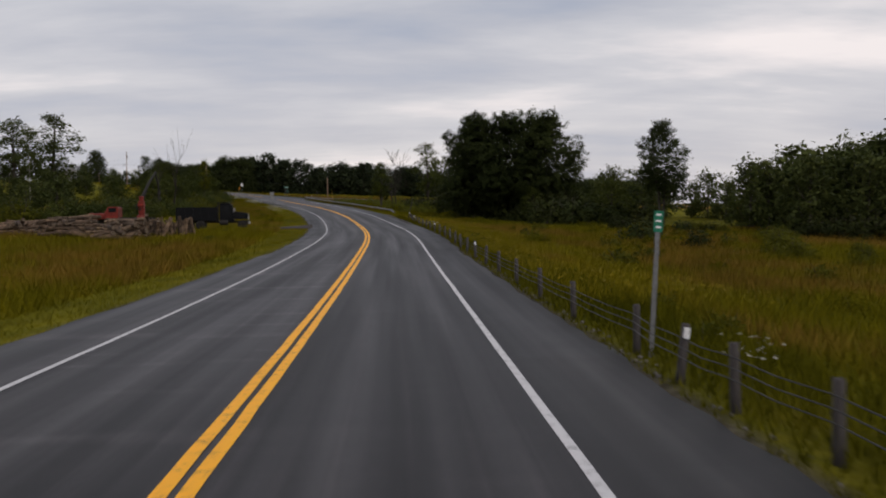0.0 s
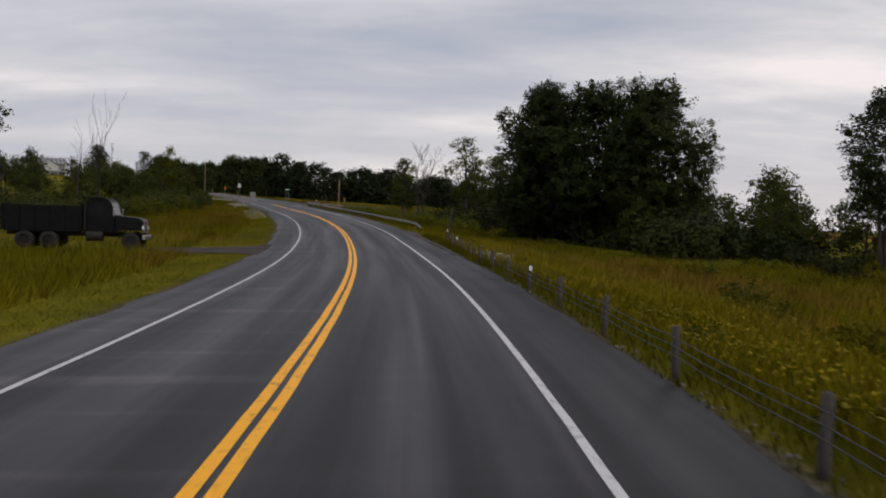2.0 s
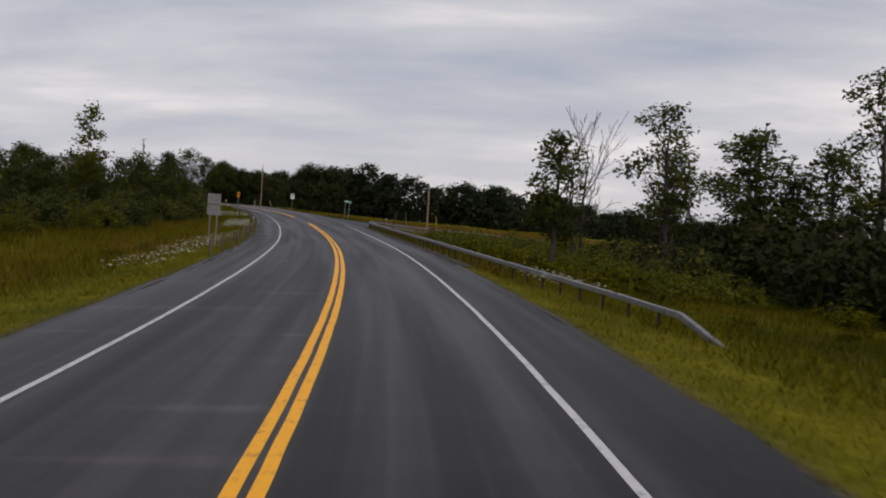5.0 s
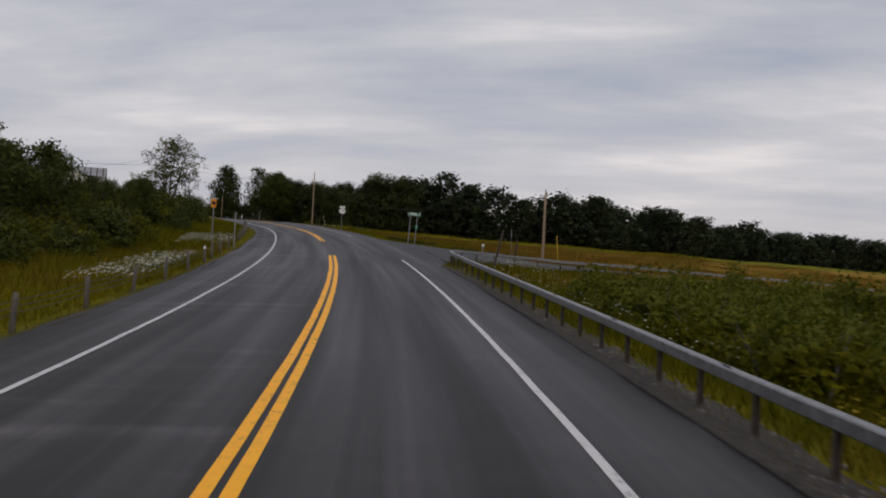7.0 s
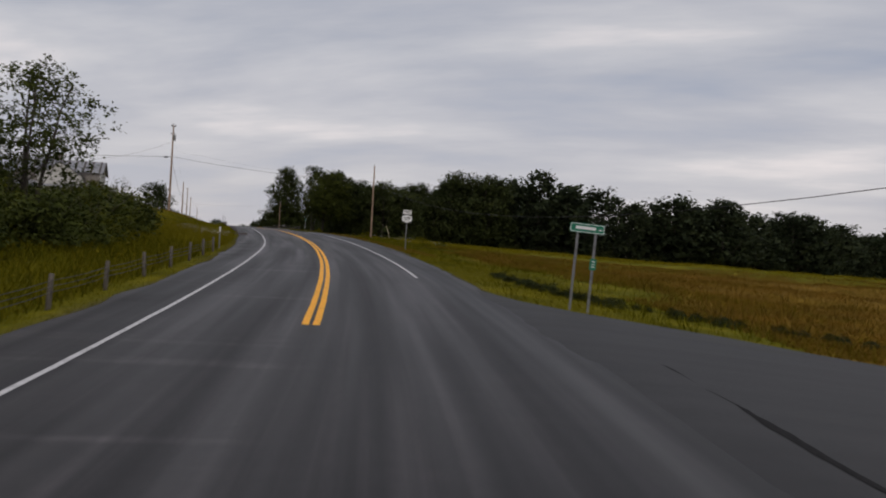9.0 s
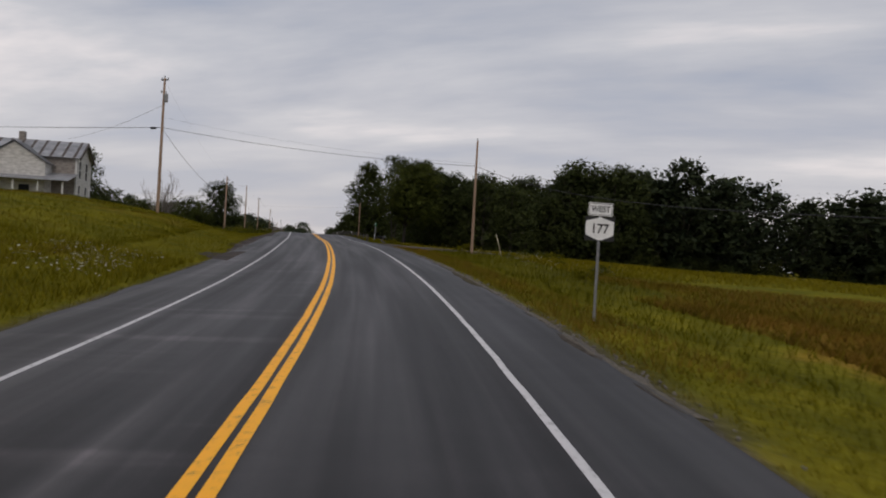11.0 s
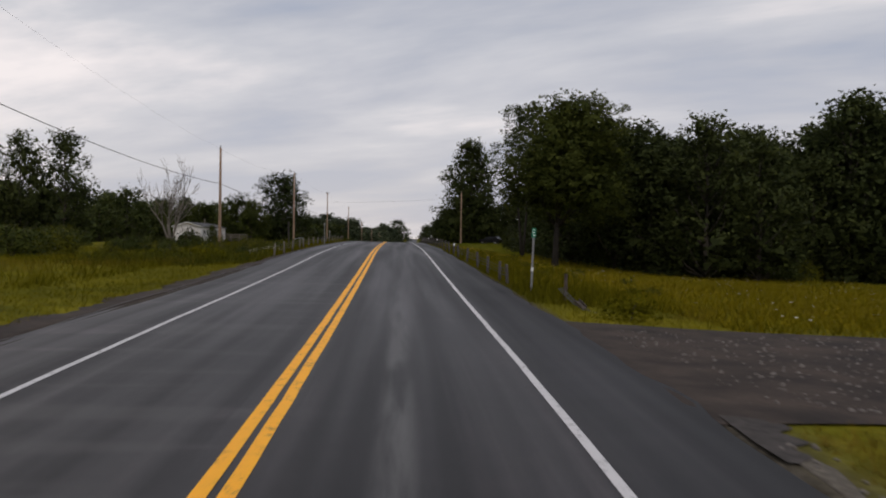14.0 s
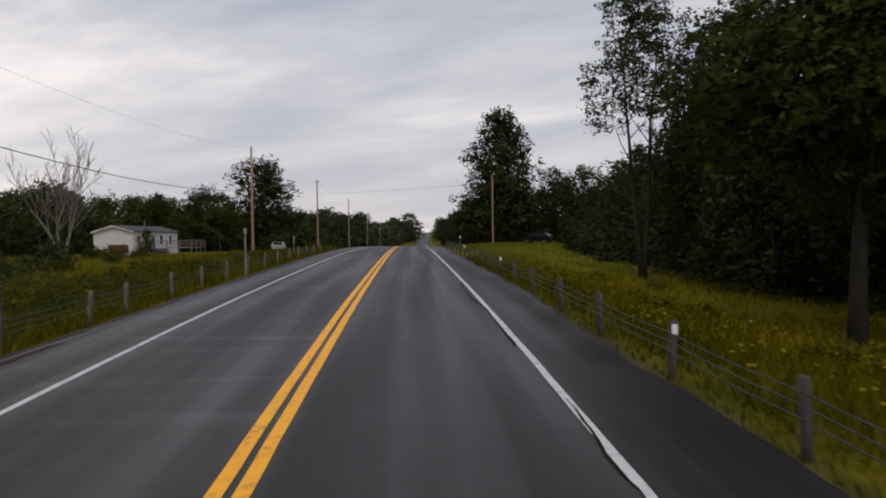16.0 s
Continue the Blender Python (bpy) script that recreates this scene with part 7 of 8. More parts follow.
def log_loader():
    t = thing("log_loader", "red log loader truck with a raised black boom", "loader", at=spot(94.5, -26.5, 0.22, -92))
    bm = bmesh.new()
    for x in (-0.42, 0.42):
        box(bm, x - 0.07, x + 0.07, -2.7, 4.2, 0.75, 1.0, bevel=0.01)
    box(bm, -1.1, 1.1, 0.7, 4.2, 1.0, 1.12, bevel=0.01)
    part("chassis", bm, M_DARKMETAL, t)
    bm = bmesh.new()
    side = [(-0.9, 1.0), (0.6, 1.0), (0.6, 2.2), (0.5, 2.32), (-0.5, 2.32), (-0.75, 1.75), (-0.9, 1.70)]
    rings = [[bm.verts.new((x, y, z)) for y, z in side] for x in (-1.0, 1.0)]
    for k in range(len(side)):
        bm.faces.new((rings[0][k], rings[0][(k + 1) % len(side)], rings[1][(k + 1) % len(side)], rings[1][k]))
    bm.faces.new(rings[0])
    bm.faces.new(list(reversed(rings[1])))
    bmesh.ops.recalc_face_normals(bm, faces=bm.faces)
    bmesh.ops.bevel(bm, geom=list(bm.edges), offset=0.06, segments=2, affect="EDGES")
    cab = part("cab", bm, M_RED, t, "red cab")
    for x in (-1.008, 1.008):
        bm = bmesh.new()
        box(bm, x - 0.004, x + 0.004, -0.4, 0.4, 1.72, 2.2)
        part("side_window", bm, M_DARKGLASS, cab)
    bm = bmesh.new()
    box(bm, -0.85, 0.85, -2.6, -0.9, 0.95, 1.62, bevel=0.14)
    part("hood", bm, M_RED, t, "red hood")
    for x in (-1, 1):
        bm = bmesh.new()
        box(bm, x * 0.98 - 0.2, x * 0.98 + 0.2, -2.5, -1.2, 0.95, 1.12, bevel=0.07)
        part("fender", bm, M_RED, t)
    # turret
    bm = bmesh.new()
    bmesh.ops.create_cone(bm, cap_ends=True, segments=16, radius1=0.55, radius2=0.45, depth=0.3, matrix=pose(0, 2.9, 1.26))
    box(bm, -0.30, 0.30, 2.6, 3.2, 1.4, 2.9, bevel=0.05)
    box(bm, -0.48, 0.48, 2.55, 3.25, 2.35, 2.55, bevel=0.04)
    box(bm, -0.22, 0.22, 2.7, 3.1, 2.9, 3.45, bevel=0.05)
    part("turret", bm, M_RED, t, "bright red turret")
    bm = bmesh.new()
    box(bm, 0.35, 0.75, 2.5, 2.95, 2.0, 2.1, bevel=0.02)
    box(bm, 0.35, 0.75, 2.45, 2.53, 2.1, 2.6, bevel=0.02)
    part("operator_seat", bm, M_DARKMETAL, t)
    # boom rises away from the road side, then folds down to the grapple
    bm = bmesh.new()
    a, b, c = Vector((0, 2.9, 3.3)), Vector((-4.5, 3.6, 6.3)), Vector((-4.9, 3.8, 4.6))
    tube(bm, [a, a.lerp(b, 0.5) + Vector((0, 0, 0.12)), b], [0.12, 0.14, 0.10], 8)
    part("boom", bm, M_DARKMETAL, t)
    bm = bmesh.new()
    tube(bm, [b, c, c + Vector((-0.4, 0.1, -0.5))], [0.10, 0.09, 0.07], 8)
    part("stick", bm, M_DARKMETAL, t)
    bm = bmesh.new()
    rod(bm, a + Vector((-0.2, 0.1, -0.5)), a.lerp(b, 0.45), 0.06, 0.06)
    part("boom_cylinder", bm, M_DARKMETAL, t)
    gr = new("grapple")
    gr.parent = t
    for sgn in (-1, 1):
        bm = bmesh.new()
        g = c + Vector((-0.4, 0.1, -0.5))
        tube(bm, [g, g + Vector((0.35 * sgn, 0, -0.35)), g + Vector((0.42 * sgn, 0, -0.8)), g + Vector((0.12 * sgn, 0, -1.15))], [0.08, 0.08, 0.06, 0.03], 6)
        part("grapple_jaw", bm, M_DARKMETAL, gr)
    for x in (-0.95, 0.95):
        wheel(t, x, -1.85, 0.5, 0.28)
        wheel(t, x, 1.2, 0.5, 0.5)
        wheel(t, x, 2.5, 0.5, 0.5)


def log_pile(label, s0, d0, heading, rows, length, seed, upright=False):
    rng = np.random.default_rng(seed)
    base = spot(s0, d0, 0.0, heading)
    t = thing("log_pile", label, "logs", "log piles", at=base)
    variants = []
    for k in range(5):
        bm = bmesh.new()
        n = 6
        r = 0.10 + 0.025 * k
        pts = [(rng.normal(0, 0.03), length * (i / (n - 1) - 0.5), rng.normal(0, 0.03)) for i in range(n)]
        tube(bm, pts, [r * rng.uniform(0.88, 1.1) * (1.05 - 0.03 * i) for i in range(n)], 9)
        bm.faces.ensure_lookup_table()
        caps = [f for f in bm.faces if len(f.verts) > 4]
        me = bpy.data.meshes.new("log")
        for f in bm.faces:
            f.material_index = 1 if f in caps else 0
        bm.to_mesh(me)
        bm.free()
        sockets(me, M_LOGBARK)
        sockets(me, M_LOGEND)
        variants.append((me, r))
    if upright:
        # split pieces stood on end in ragged rows
        for row, count in enumerate(rows):
            for i in range(count):
                me, q = variants[int(rng.integers(5))]
                shared("log", me, t, pose((i - count / 2) * 0.34 + rng.normal(0, 0.10), row * 0.42 + rng.normal(0, 0.12), length * 0.5 + rng.uniform(-0.75, 0.0), 90 + rng.normal(0, 14), rng.normal(0, 16), rng.normal(0, 25)))
        return t
    z = 0.16
    for layer, count in enumerate(rows):
        x = -count * 0.15
        for i in range(count):
            me, r = variants[int(rng.integers(5))]
            yaw = rng.normal(0, 16 + 7 * layer)
            m = pose(x + rng.normal(0, 0.03), rng.normal(0, 0.5), z + rng.normal(0, 0.05) + rng.uniform(0, 0.08), rng.normal(0, 5.0), 0, yaw)
            shared("log", me, t, m)
            x += 0.30
        z += 0.235
    return t


dump_truck()
log_loader()
log_pile("jumbled heap of cut logs lying on the grass", 78.0, -21.5, 70, (26, 25, 24, 22, 19, 15, 10), 3.6, 71)
log_pile("heap of weathered cut logs lying on the grass", 83.0, -28.5, 110, (26, 25, 23, 20, 16, 12, 8), 4.2, 72)
log_pile("heap of weathered cut logs lying on the grass", 86, -33.0, 80, (22, 21, 19, 16, 12), 4.2, 73)
log_pile("ragged row of split logs stood on end", 76.5, -17.6, 10, (13, 13, 12), 2.0, 74, True)


# ---- the farmhouse ----
def wall_with_holes(bm, w, h, holes, thick=0.18, gable=0.0):
    """An upright wall along x from 0 to w, facing -y, with rectangular openings (x0, x1, z0, z1); a gable rises in its middle."""
    xs = sorted({0, w, *(v for q in holes for v in q[:2])})
    zs = sorted({0, h, *(v for q in holes for v in q[2:])})
    for x0, x1 in zip(xs, xs[1:]):
        for z0, z1 in zip(zs, zs[1:]):
            cx, cz = (x0 + x1) / 2, (z0 + z1) / 2
            if any(a < cx < b and c < cz < d for a, b, c, d in holes):
                continue
            box(bm, x0, x1, 0, thick, z0, z1)
    bmesh.ops.remove_doubles(bm, verts=bm.verts, dist=1e-4)
    if gable:
        f = [bm.verts.new((x, y, z)) for y in (0, thick) for x, z in ((0, h), (w, h), (w / 2, h + gable))]
        bm.faces.new(f[:3])
        bm.faces.new(list(reversed(f[3:])))
        for a, b in ((0, 1), (1, 2), (2, 0)):
            bm.faces.new((f[b], f[a], f[a + 3], f[b + 3]))


def apply(bm, m):
    bmesh.ops.transform(bm, matrix=m, verts=bm.verts)
    return bm


def window(parent, m, w, h, glass=None):
    """A sash window in an opening: frame, meeting rail and two panes, in wall space."""
    wn_ = new("window")
    wn_.parent = parent
    wn_.matrix_basis = m
    bm = bmesh.new()
    for x0, x1, z0, z1 in ((-0.08, 0.0, -0.08, h + 0.08), (w, w + 0.08, -0.08, h + 0.08), (0, w, -0.08, 0), (0, w, h, h + 0.08), (0, w, h / 2 - 0.03, h / 2 + 0.03)):
        box(bm, x0, x1, -0.025, 0.09, z0, z1)
    part("window_frame", bm, M_TRIM, wn_)
    for z0, z1 in ((0, h / 2 - 0.03), (h / 2 + 0.03, h)):
        bm = bmesh.new()
        box(bm, 0, w, 0.05, 0.06, z0, z1)
        part("pane", bm, glass or M_DARKGLASS, wn_)


def seamed_roof(parent, m, length, run_, rise, seams, overhang=0.35):
    """One slope of a tin roof with rusty standing seams: y along the eaves, x up the slope."""
    L = math.hypot(run_, rise)
    a = math.degrees(math.atan2(rise, run_))
    bm = bmesh.new()
    box(bm, -overhang, L, -overhang, length + overhang, 0, 0.06)
    apply(bm, m @ pose(0, 0, 0, 0, -a, 0))
    r = part("roof", bm, M_TINROOF, parent, "streaky grey tin roof with dark seams")
    for k in range(seams):
        bm = bmesh.new()
        y = -overhang + (length + 2 * overhang) * (k + 0.5) / seams
        box(bm, -overhang, L, y - 0.13, y + 0.13, 0.062, 0.072)
        apply(bm, m @ pose(0, 0, 0, 0, -a, 0))
        part("seam", bm, M_TINSTRIPE, r)
    return r


def farmhouse():
    """x points to the road, y along it; the gable end faces the road."""
    z0 = 1.6
    t = thing("farmhouse", "abandoned two-storey farmhouse with peeling white siding", "house", at=spot(351.0, -25.2, -0.25, 0))
    t.matrix_basis = Matrix.Translation(Vector((0, 0, 0))) @ t.matrix_basis
    base = at(351.0, -25.2).z
    want = float(on_line(351.0)[0][2]) + 2.0
    t.matrix_basis = Matrix.Translation((0, 0, want - base)) @ t.matrix_basis
    W, D, H, G = 6.2, 12.0, 5.25, 1.75
    bm = bmesh.new()
    box(bm, -D, -0.05, 0.05, W - 0.05, -3.0, 0.0)
    part("foundation", bm, M_GRAVEL, t)
    # gable end, towards the road
    win = [(1.0, 1.95, 0.6, 2.35), (3.9, 4.85, 0.6, 2.35), (1.0, 1.95, 3.1, 4.85), (3.9, 4.85, 3.1, 4.85)]
    bm = bmesh.new()
    wall_with_holes(bm, W, H, win, gable=G)
    m = pose(0, 0, 0, 0, 0, 90)
    g = part("wall", apply(bm, m), M_SIDING, t, "peeling white gable wall")
    for a, b, c, d in win:
        window(t, m @ Matrix.Translation((a, 0.02, c)), b - a, d - c)
    # front, facing back along the road: bare boards above the porch
    win = [(1.2, 2.1, 0.8, 2.3), (4.6, 5.5, 0.0, 2.1), (8.2, 9.1, 0.8, 2.3)]
    bm = bmesh.new()
    wall_with_holes(bm, D - 0.2, H, win)
    m = pose(-D, 0, 0)
    part("wall", apply(bm, m), M_BROWNWALL, t, "bare brown weathered board wall")
    for a, b, c, d in win:
        window(t, m @ Matrix.Translation((a, 0.02, c)), b - a, d - c)
    bm = bmesh.new()
    wall_with_holes(bm, D - 0.2, H, [])
    part("wall", apply(bm, pose(-D, W - 0.18, 0)), M_SIDING, t)
    bm = bmesh.new()
    wall_with_holes(bm, W - 0.36, H, [])
    part("wall", apply(bm, pose(-D + 0.18, 0.18, 0, 0, 0, 90)), M_SIDING, t)
    for x, y in ((0.0, 0.0), (0.0, W)):
        bm = bmesh.new()
        box(bm, -0.14, 0.025, y - 0.08, y + 0.08, 0, H)
        part("corner_board", bm, M_TRIM, t)
    # dark bargeboards under the gable's eaves
    for sgn in (1, -1):
        bm = bmesh.new()
        a = math.degrees(math.atan2(G + 0.12, W / 2 + 0.25))
        q = math.hypot(W / 2 + 0.35, G + 0.12)
        box(bm, 0.30, 0.42, 0, q, -0.26, 0.02, pose(0, -0.35 if sgn > 0 else W + 0.35, H - 0.16, a if sgn > 0 else -a, 0, 0) @ Matrix.Diagonal((1, sgn, 1, 1)))
        bmesh.ops.recalc_face_normals(bm, faces=bm.faces)
        part("bargeboard", bm, M_TINSTRIPE, t, "dark weathered bargeboard")
    # main roof: two slopes
    for sgn in (1, -1):
        m = pose(0.2, -0.25, H - 0.14, 0, 0, 90) if sgn == 1 else pose(-D - 0.2, W + 0.25, H - 0.14, 0, 0, -90)
        seamed_roof(t, m, D + 0.4, W / 2 + 0.25, G + 0.12, 11, 0.12)
    bm = bmesh.new()
    box(bm, -D * 0.55, -D * 0.55 + 0.6, W / 2 - 0.3, W / 2 + 0.3, H + 0.6, H + G + 0.8, bevel=0.02)
    part("chimney", bm, M_BROWNWALL, t)
    # a deep porch along the front
    bm = bmesh.new()
    box(bm, -D, 0, -4.3, -0.02, -0.6, -0.05)
    part("porch_floor", bm, M_DECK, t)
    for k in range(5):
        bm = bmesh.new()
        x = -0.3 - k * 2.3
        box(bm, x - 0.08, x + 0.08, -4.25, -4.09, -0.05, 2.35, bevel=0.01)
        part("porch_post", bm, M_TRIM, t)
    bm = bmesh.new()
    box(bm, -D - 0.2, 0.25, -4.7, 0.0, -0.04, 0.04, pose(0, 0, 3.45, 12, 0, 0))
    part("porch_roof", bm, M_TINROOF, t, "sagging tin porch roof")
    # cross wing, its ridge towards the front
    x0, x1, y0 = -8.4, -2.4, -2.6
    # dark slabs added on the wing wall for the porch's shaded interior
    bm = bmesh.new()
    box(bm, x0 + 0.8, x0 + 1.7, y0 - 0.03, y0 + 0.05, 0.0, 2.0)
    part("porch_shade_door", bm, M_DARKGLASS, t, "dark door slab in place of porch shade")
    bm = bmesh.new()
    box(bm, x0 + 3.6, x0 + 4.6, y0 - 0.03, y0 + 0.05, 0.7, 2.0)
    part("porch_shade_window", bm, M_DARKGLASS, t, "dark window slab in place of porch shade")
    bm = bmesh.new()
    box(bm, x0, x1, y0, -0.02, -0.05, 4.35)
    xr = (x0 + x1) / 2
    g = [bm.verts.new(v) for v in ((x0, y0, 4.35), (x1, y0, 4.35), (xr, y0, 6.2), (x0, y0 + 0.2, 4.35), (x1, y0 + 0.2, 4.35), (xr, y0 + 0.2, 6.2))]
    for q in ((0, 1, 2), (5, 4, 3), (1, 0, 3, 4), (2, 1, 4, 5), (0, 2, 5, 3)):
        bm.faces.new([g[i] for i in q])
    part("wing_wall", bm, M_SIDING, t, "peeling white wing wall")
    for sgn in (-1, 1):
        bm = bmesh.new()
        ex = xr + sgn * 3.35
        v = [bm.verts.new(p) for p in ((xr, y0 - 0.3, 6.35), (xr, 2.6, 6.35), (ex, 1.0, 4.2), (ex, y0 - 0.3, 4.2))]
        bm.faces.new(v if sgn < 0 else list(reversed(v)))
        bmesh.ops.solidify(bm, geom=list(bm.faces), thickness=0.07)
        bmesh.ops.recalc_face_normals(bm, faces=bm.faces)
        part("wing_roof", bm, M_TINROOF, t, "grey tin wing roof")


farmhouse()


# ---- the mobile home, its deck and cars ----
def mobile_home():
    t = thing("mobile_home", "pale grey mobile home with a dark low roof", "mobile home", at=spot(489, -38.6, 0, -1))
    W, L, H, G = 5.0, 20.5, 3.1, 0.75
    bm = bmesh.new()
    wall_with_holes(bm, W, H, [], gable=G)
    part("wall", bm, M_TRAILER, t, "pale grey clapboard gable end")
    win = [(1.6, 2.6, 1.4, 2.5), (4.8, 5.8, 1.4, 2.5), (8.0, 8.9, 0.55, 2.6), (11.5, 12.7, 1.4, 2.5), (16.0, 17.2, 1.4, 2.5)]
    bm = bmesh.new()
    wall_with_holes(bm, L - 0.2, H, win)
    m = pose(W, 0.19, 0, 0, 0, 90)
    part("wall", apply(bm, m), M_TRAILER, t, "pale grey clapboard wall")
    for a, b, c, d in win:
        window(t, m @ Matrix.Translation((a, 0.02, c)), b - a, d - c)
    bm = bmesh.new()
    box(bm, 0.0, 0.18, 0.19, L, 0, H)
    box(bm, 0.18, W, L - 0.18, L - 0.01, 0, H)
    part("wall", bm, M_TRAILER, t)
    bm = bmesh.new()
    box(bm, -0.04, W + 0.04, -0.03, -0.002, -0.8, 0.55)
    box(bm, W + 0.004, W + 0.04, 0.0, L, -0.8, 0.40)
    part("skirting", bm, M_TRIM, t, "white skirting")
    for sgn in (0, 1):
        bm = bmesh.new()
        a = math.degrees(math.atan2(G, W / 2))
        q = math.hypot(W / 2, G) + 0.3
        box(bm, -q, 0, -0.35, L + 0.3, 0.0, 0.09)
        m = pose(W / 2, 0, H + G + 0.02, 0, -a, 0) if sgn == 0 else pose(W / 2, L, H + G + 0.02, 0, -a, 180)
        part("roof", apply(bm, m), M_SHINGLE, t, "dark shingle roof slope")
    for sgn in (0, 1):
        bm = bmesh.new()
        x0, x1 = (-0.25, W / 2) if sgn == 0 else (W / 2, W + 0.25)
        z0_, z1_ = (H - 0.08, H + G) if sgn == 0 else (H + G, H - 0.08)
        vs = [bm.verts.new(v) for v in ((x0, -0.38, z0_ - 0.10), (x1, -0.38, z1_ - 0.10), (x1, -0.38, z1_ + 0.08), (x0, -0.38, z0_ + 0.08))]
        f = bm.faces.new(vs)
        e = bmesh.ops.extrude_face_region(bm, geom=[f])
        bmesh.ops.translate(bm, verts=[v for v in e["geom"] if isinstance(v, bmesh.types.BMVert)], vec=(0, 0.03, 0))
        bmesh.ops.recalc_face_normals(bm, faces=bm.faces)
        part("fascia", bm, M_TRIM, t, "white gable trim")
    bm = bmesh.new()
    rod(bm, (W * 0.6, L * 0.55, H + 0.3), (W * 0.6, L * 0.55, H + 1.7), 0.09, 0.09, 8)
    part("flue_pipe", bm, M_DECK, t)


def oil_tank():
    """Squat steel fuel tank on four legs against the gable end."""
    t = thing("oil_tank", "rust-brown steel oil tank on legs by the mobile home", "oil tank", at=spot(487.9, -35.1, 0, -1))
    bm = bmesh.new()
    ring = [(0.33 * math.cos(k * math.pi / 8), 0.95 + 0.22 * (1 if k < 8 else -1) * (k % 8 > 0) + 0.33 * math.sin(k * math.pi / 8)) for k in range(16)]
    ends = [[bm.verts.new((x, y * q, 0.95 + (z - 0.95) * q)) for y, z in ring] for x, q in ((-1.15, 0.86), (-1.05, 1.0), (1.05, 1.0), (1.15, 0.86))]
    for A, B in zip(ends, ends[1:]):
        for k in range(16):
            bm.faces.new((A[k], A[(k + 1) % 16], B[(k + 1) % 16], B[k]))
    bm.faces.new(ends[0])
    bm.faces.new(list(reversed(ends[-1])))
    bmesh.ops.recalc_face_normals(bm, faces=bm.faces)
    part("tank", bm, M_RUST, t)
    for x in (-0.8, 0.8):
        for y in (-0.2, 0.2):
            bm = bmesh.new()
            rod(bm, (x, y, -0.5), (x, y, 0.55), 0.03, 0.03, 6)
            part("leg", bm, M_RUST, t)
    bm = bmesh.new()
    rod(bm, (0.6, 0, 1.45), (0.6, 0, 1.85), 0.03, 0.03, 6)
    part("filler_pipe", bm, M_RUST, t)


def deck():
    t = thing("deck", "weathered wooden deck with railings beside the mobile home", "deck", at=spot(497, -33.3, 0.0, -1))
    bm = bmesh.new()
    for k in range(14):
        box(bm, 0, 5.2, k * 0.55, k * 0.55 + 0.52, 0.72, 0.78)
    part("deck_boards", bm, M_DECK, t)
    for x, y in ((0.1, 0), (1.8, 0), (3.5, 0), (5.1, 0), (5.1, 2.5), (5.1, 5.0), (5.1, 7.5)):
        bm = bmesh.new()
        box(bm, x - 0.06, x + 0.06, y - 0.06, y + 0.06, -0.5, 1.75)
        part("deck_post", bm, M_DECK, t)
    for z in (1.1, 1.4, 1.7):
        bm = bmesh.new()
        box(bm, 0.0, 5.2, -0.03, 0.03, z, z + 0.10)
        part("deck_rail", bm, M_DECK, t)
        bm = bmesh.new()
        box(bm, 5.08, 5.14, 0.06, 7.5, z, z + 0.10)
        part("deck_rail", bm, M_DECK, t)


def car(label, paint, m):
    t = thing("car", label, "car", at=m)
    bm = bmesh.new()
    side = [(-2.1, 0.35), (2.1, 0.35), (2.15, 0.75), (1.9, 0.92), (1.0, 1.0), (0.45, 1.45), (-1.3, 1.48), (-1.95, 1.0), (-2.15, 0.9)]
    rings = [[bm.verts.new((x * (0.82 if z > 1.2 else 1.0), y, z)) for y, z in side] for x in (-0.88, 0.88)]
    for k in range(len(side)):
        bm.faces.new((rings[0][k], rings[0][(k + 1) % len(side)], rings[1][(k + 1) % len(side)], rings[1][k]))
    bm.faces.new(rings[0])
    bm.faces.new(list(reversed(rings[1])))
    bmesh.ops.recalc_face_normals(bm, faces=bm.faces)
    bmesh.ops.bevel(bm, geom=list(bm.edges), offset=0.06, segments=2, affect="EDGES")
    body = part("body", bm, paint, t, smooth=False)
    for x in (-1, 1):
        bm = bmesh.new()
        vs = [bm.verts.new((x * (0.80 if z > 1.3 else 0.885), y, z)) for y, z in ((-1.6, 1.04), (0.8, 1.04), (0.35, 1.38), (-1.25, 1.40))]
        f = bm.faces.new(vs)
        e = bmesh.ops.extrude_face_region(bm, geom=[f])
        bmesh.ops.translate(bm, verts=[v for v in e["geom"] if isinstance(v, bmesh.types.BMVert)], vec=(0.02 * x, 0, 0))
        bmesh.ops.recalc_face_normals(bm, faces=bm.faces)
        part("side_window", bm, M_DARKGLASS, body)
    for name, y0, z0, y1, z1 in (("rear_window", -1.93, 1.05, -1.38, 1.42), ("windscreen", 0.98, 1.04, 0.55, 1.39)):
        bm = bmesh.new()
        vs = [bm.verts.new((x, y, z)) for x, y, z in ((-0.74, y0, z0), (0.74, y0, z0), (0.62, y1, z1), (-0.62, y1, z1))]
        f = bm.faces.new(vs)
        e = bmesh.ops.extrude_face_region(bm, geom=[f])
        bmesh.ops.translate(bm, verts=[v for v in e["geom"] if isinstance(v, bmesh.types.BMVert)], vec=(0, 0.03 if y0 > 0 else -0.03, 0.02))
        bmesh.ops.recalc_face_normals(bm, faces=bm.faces)
        part(name, bm, M_DARKGLASS, body)
    for x in (-0.80, 0.80):
        for y in (-1.35, 1.35):
            wheel(t, x, y, 0.33, 0.2, M_SIGNBACK)


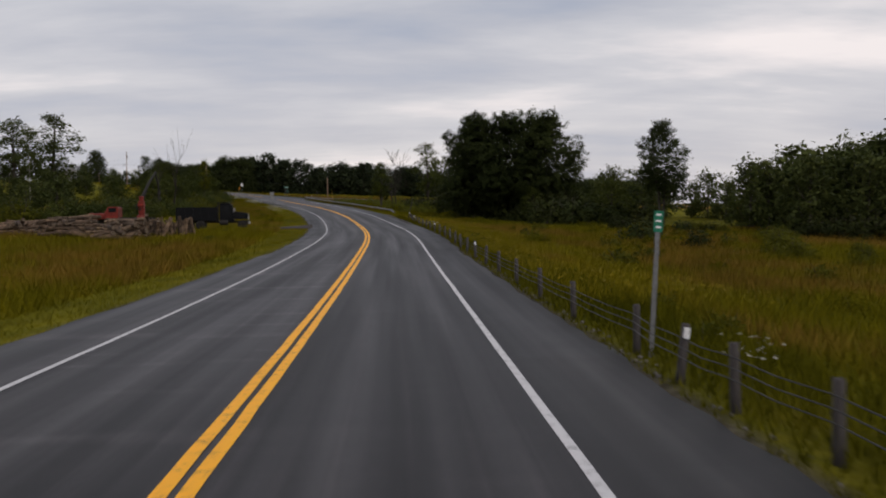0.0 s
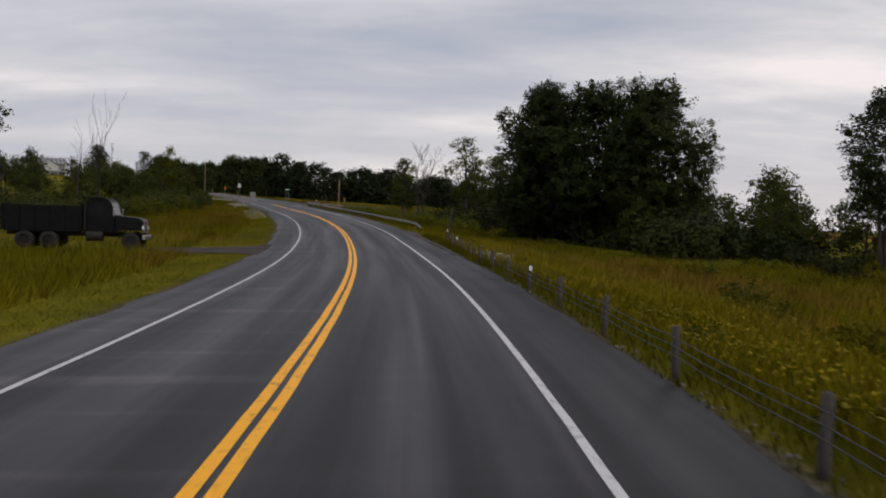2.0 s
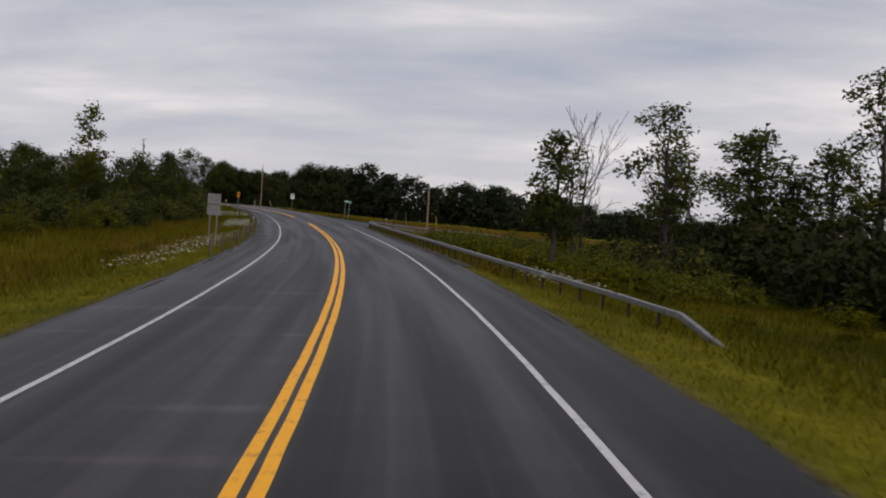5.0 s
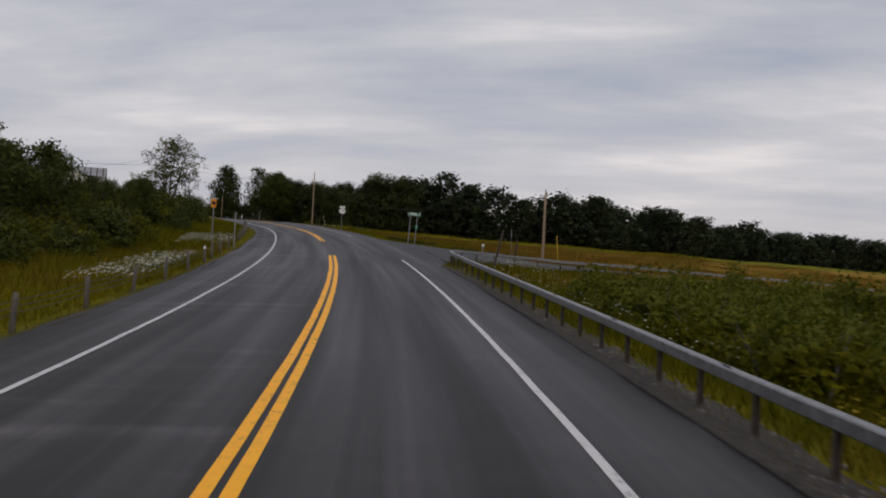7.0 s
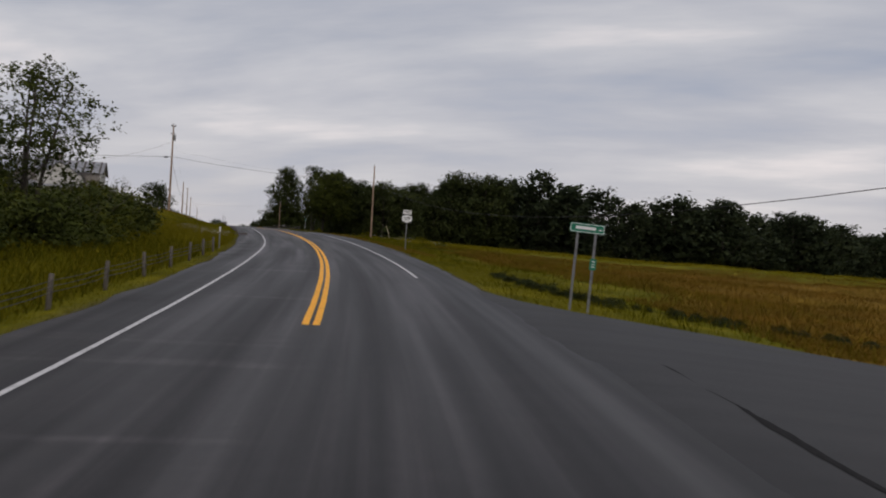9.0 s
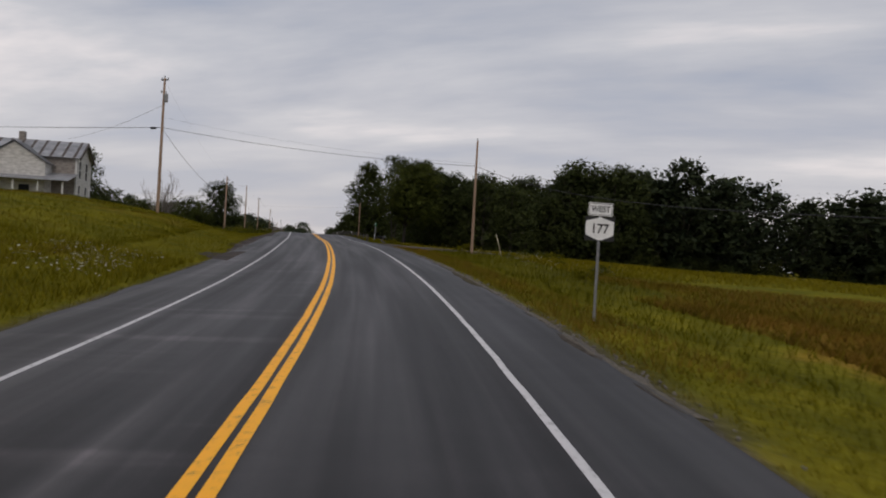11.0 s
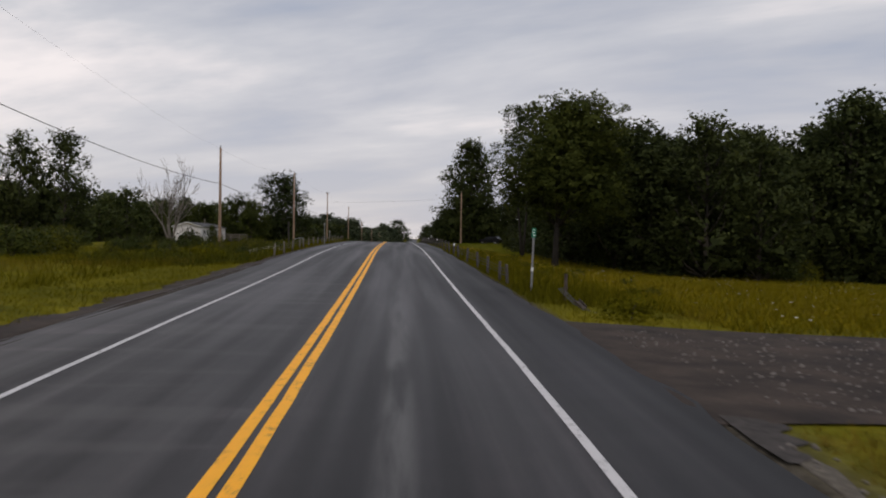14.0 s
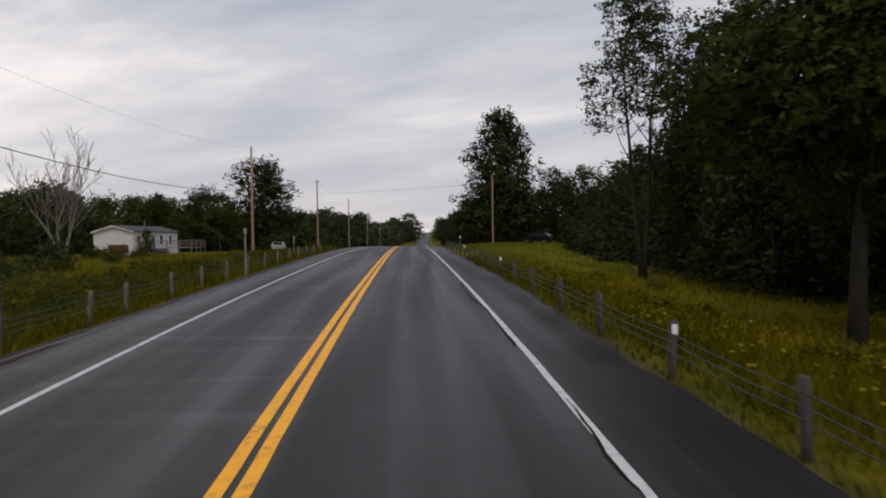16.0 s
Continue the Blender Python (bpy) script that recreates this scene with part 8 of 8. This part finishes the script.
mobile_home()
oil_tank()
deck()
car("pale silver car parked on the grass", M_CARPAINT, spot(514, -18.9, 0, 2))
car("dark car parked on the lawn", M_BLACKPAINT, spot(500, 19.5, 0.0, 60))
put(MID[0], 486, -31.0, 0.40, 30, 0.42)
put(BUSH[1], 438.7, -24.4, 1.0, 50, 0.8)
for _s, _d, _q in ((407.2, -12.2, 0.62), (403.4, -11.6, 0.58), (401.8, -10.1, 0.55), (405, -14, 0.6), (410, -13.5, 0.5)):
    put(NEARBUSH[1], _s, _d, _q, _s * 9)


def mailbox():
    t = thing("mailbox", "grey mailbox on a wooden post", "mailbox", at=spot(590, -7.6, 0, 90))
    bm = bmesh.new()
    box(bm, -0.05, 0.05, -0.05, 0.05, -0.4, 1.05)
    part("post_shaft", bm, M_POST, t)
    bm = bmesh.new()
    box(bm, -0.1, 0.1, -0.25, 0.25, 1.05, 1.22, bevel=0.03)
    part("box_body", bm, M_SIGNBACK, t)


mailbox()


def stones(s0, s1, d0, d1, n, seed, lift=0.0):
    """Loose stones strewn on the bare ground."""
    rng = np.random.default_rng(seed)
    bm = bmesh.new()
    bmesh.ops.create_icosphere(bm, subdivisions=1, radius=1.0)
    base = np.array([v.co[:] for v in bm.verts])
    faces = np.array([[v.index for v in f.verts] for f in bm.faces])
    bm.free()
    c = place(rng.uniform(s0, s1, n), rng.uniform(d0, d1, n), lift)
    V = c[:, None] + base[None] * (0.018 * rng.uniform(0.4, 2.0, (n, 1, 1)) ** 1.4 * rng.uniform(0.6, 1.3, (n, 1, 3)))
    F = faces[None] + (np.arange(n) * len(base))[:, None, None]
    return tagged(new("stones", array_mesh("stones", V.reshape(-1, 3), F.reshape(-1, 3), M_GRAVEL)), "loose grey stones strewn on bare ground", "stones", kind="stuff")


stones(336, 344, 6, 17, 900, 81, 0.02)
stones(262, 334, 5.4, 6.0, 700, 82)
stones(150, 203, 5.5, 6.5, 1000, 83)
stones(-12, 104, 5.4, 5.8, 500, 84)
stones(110, 116, 5.35, 6.2, 320, 85, 0.01)
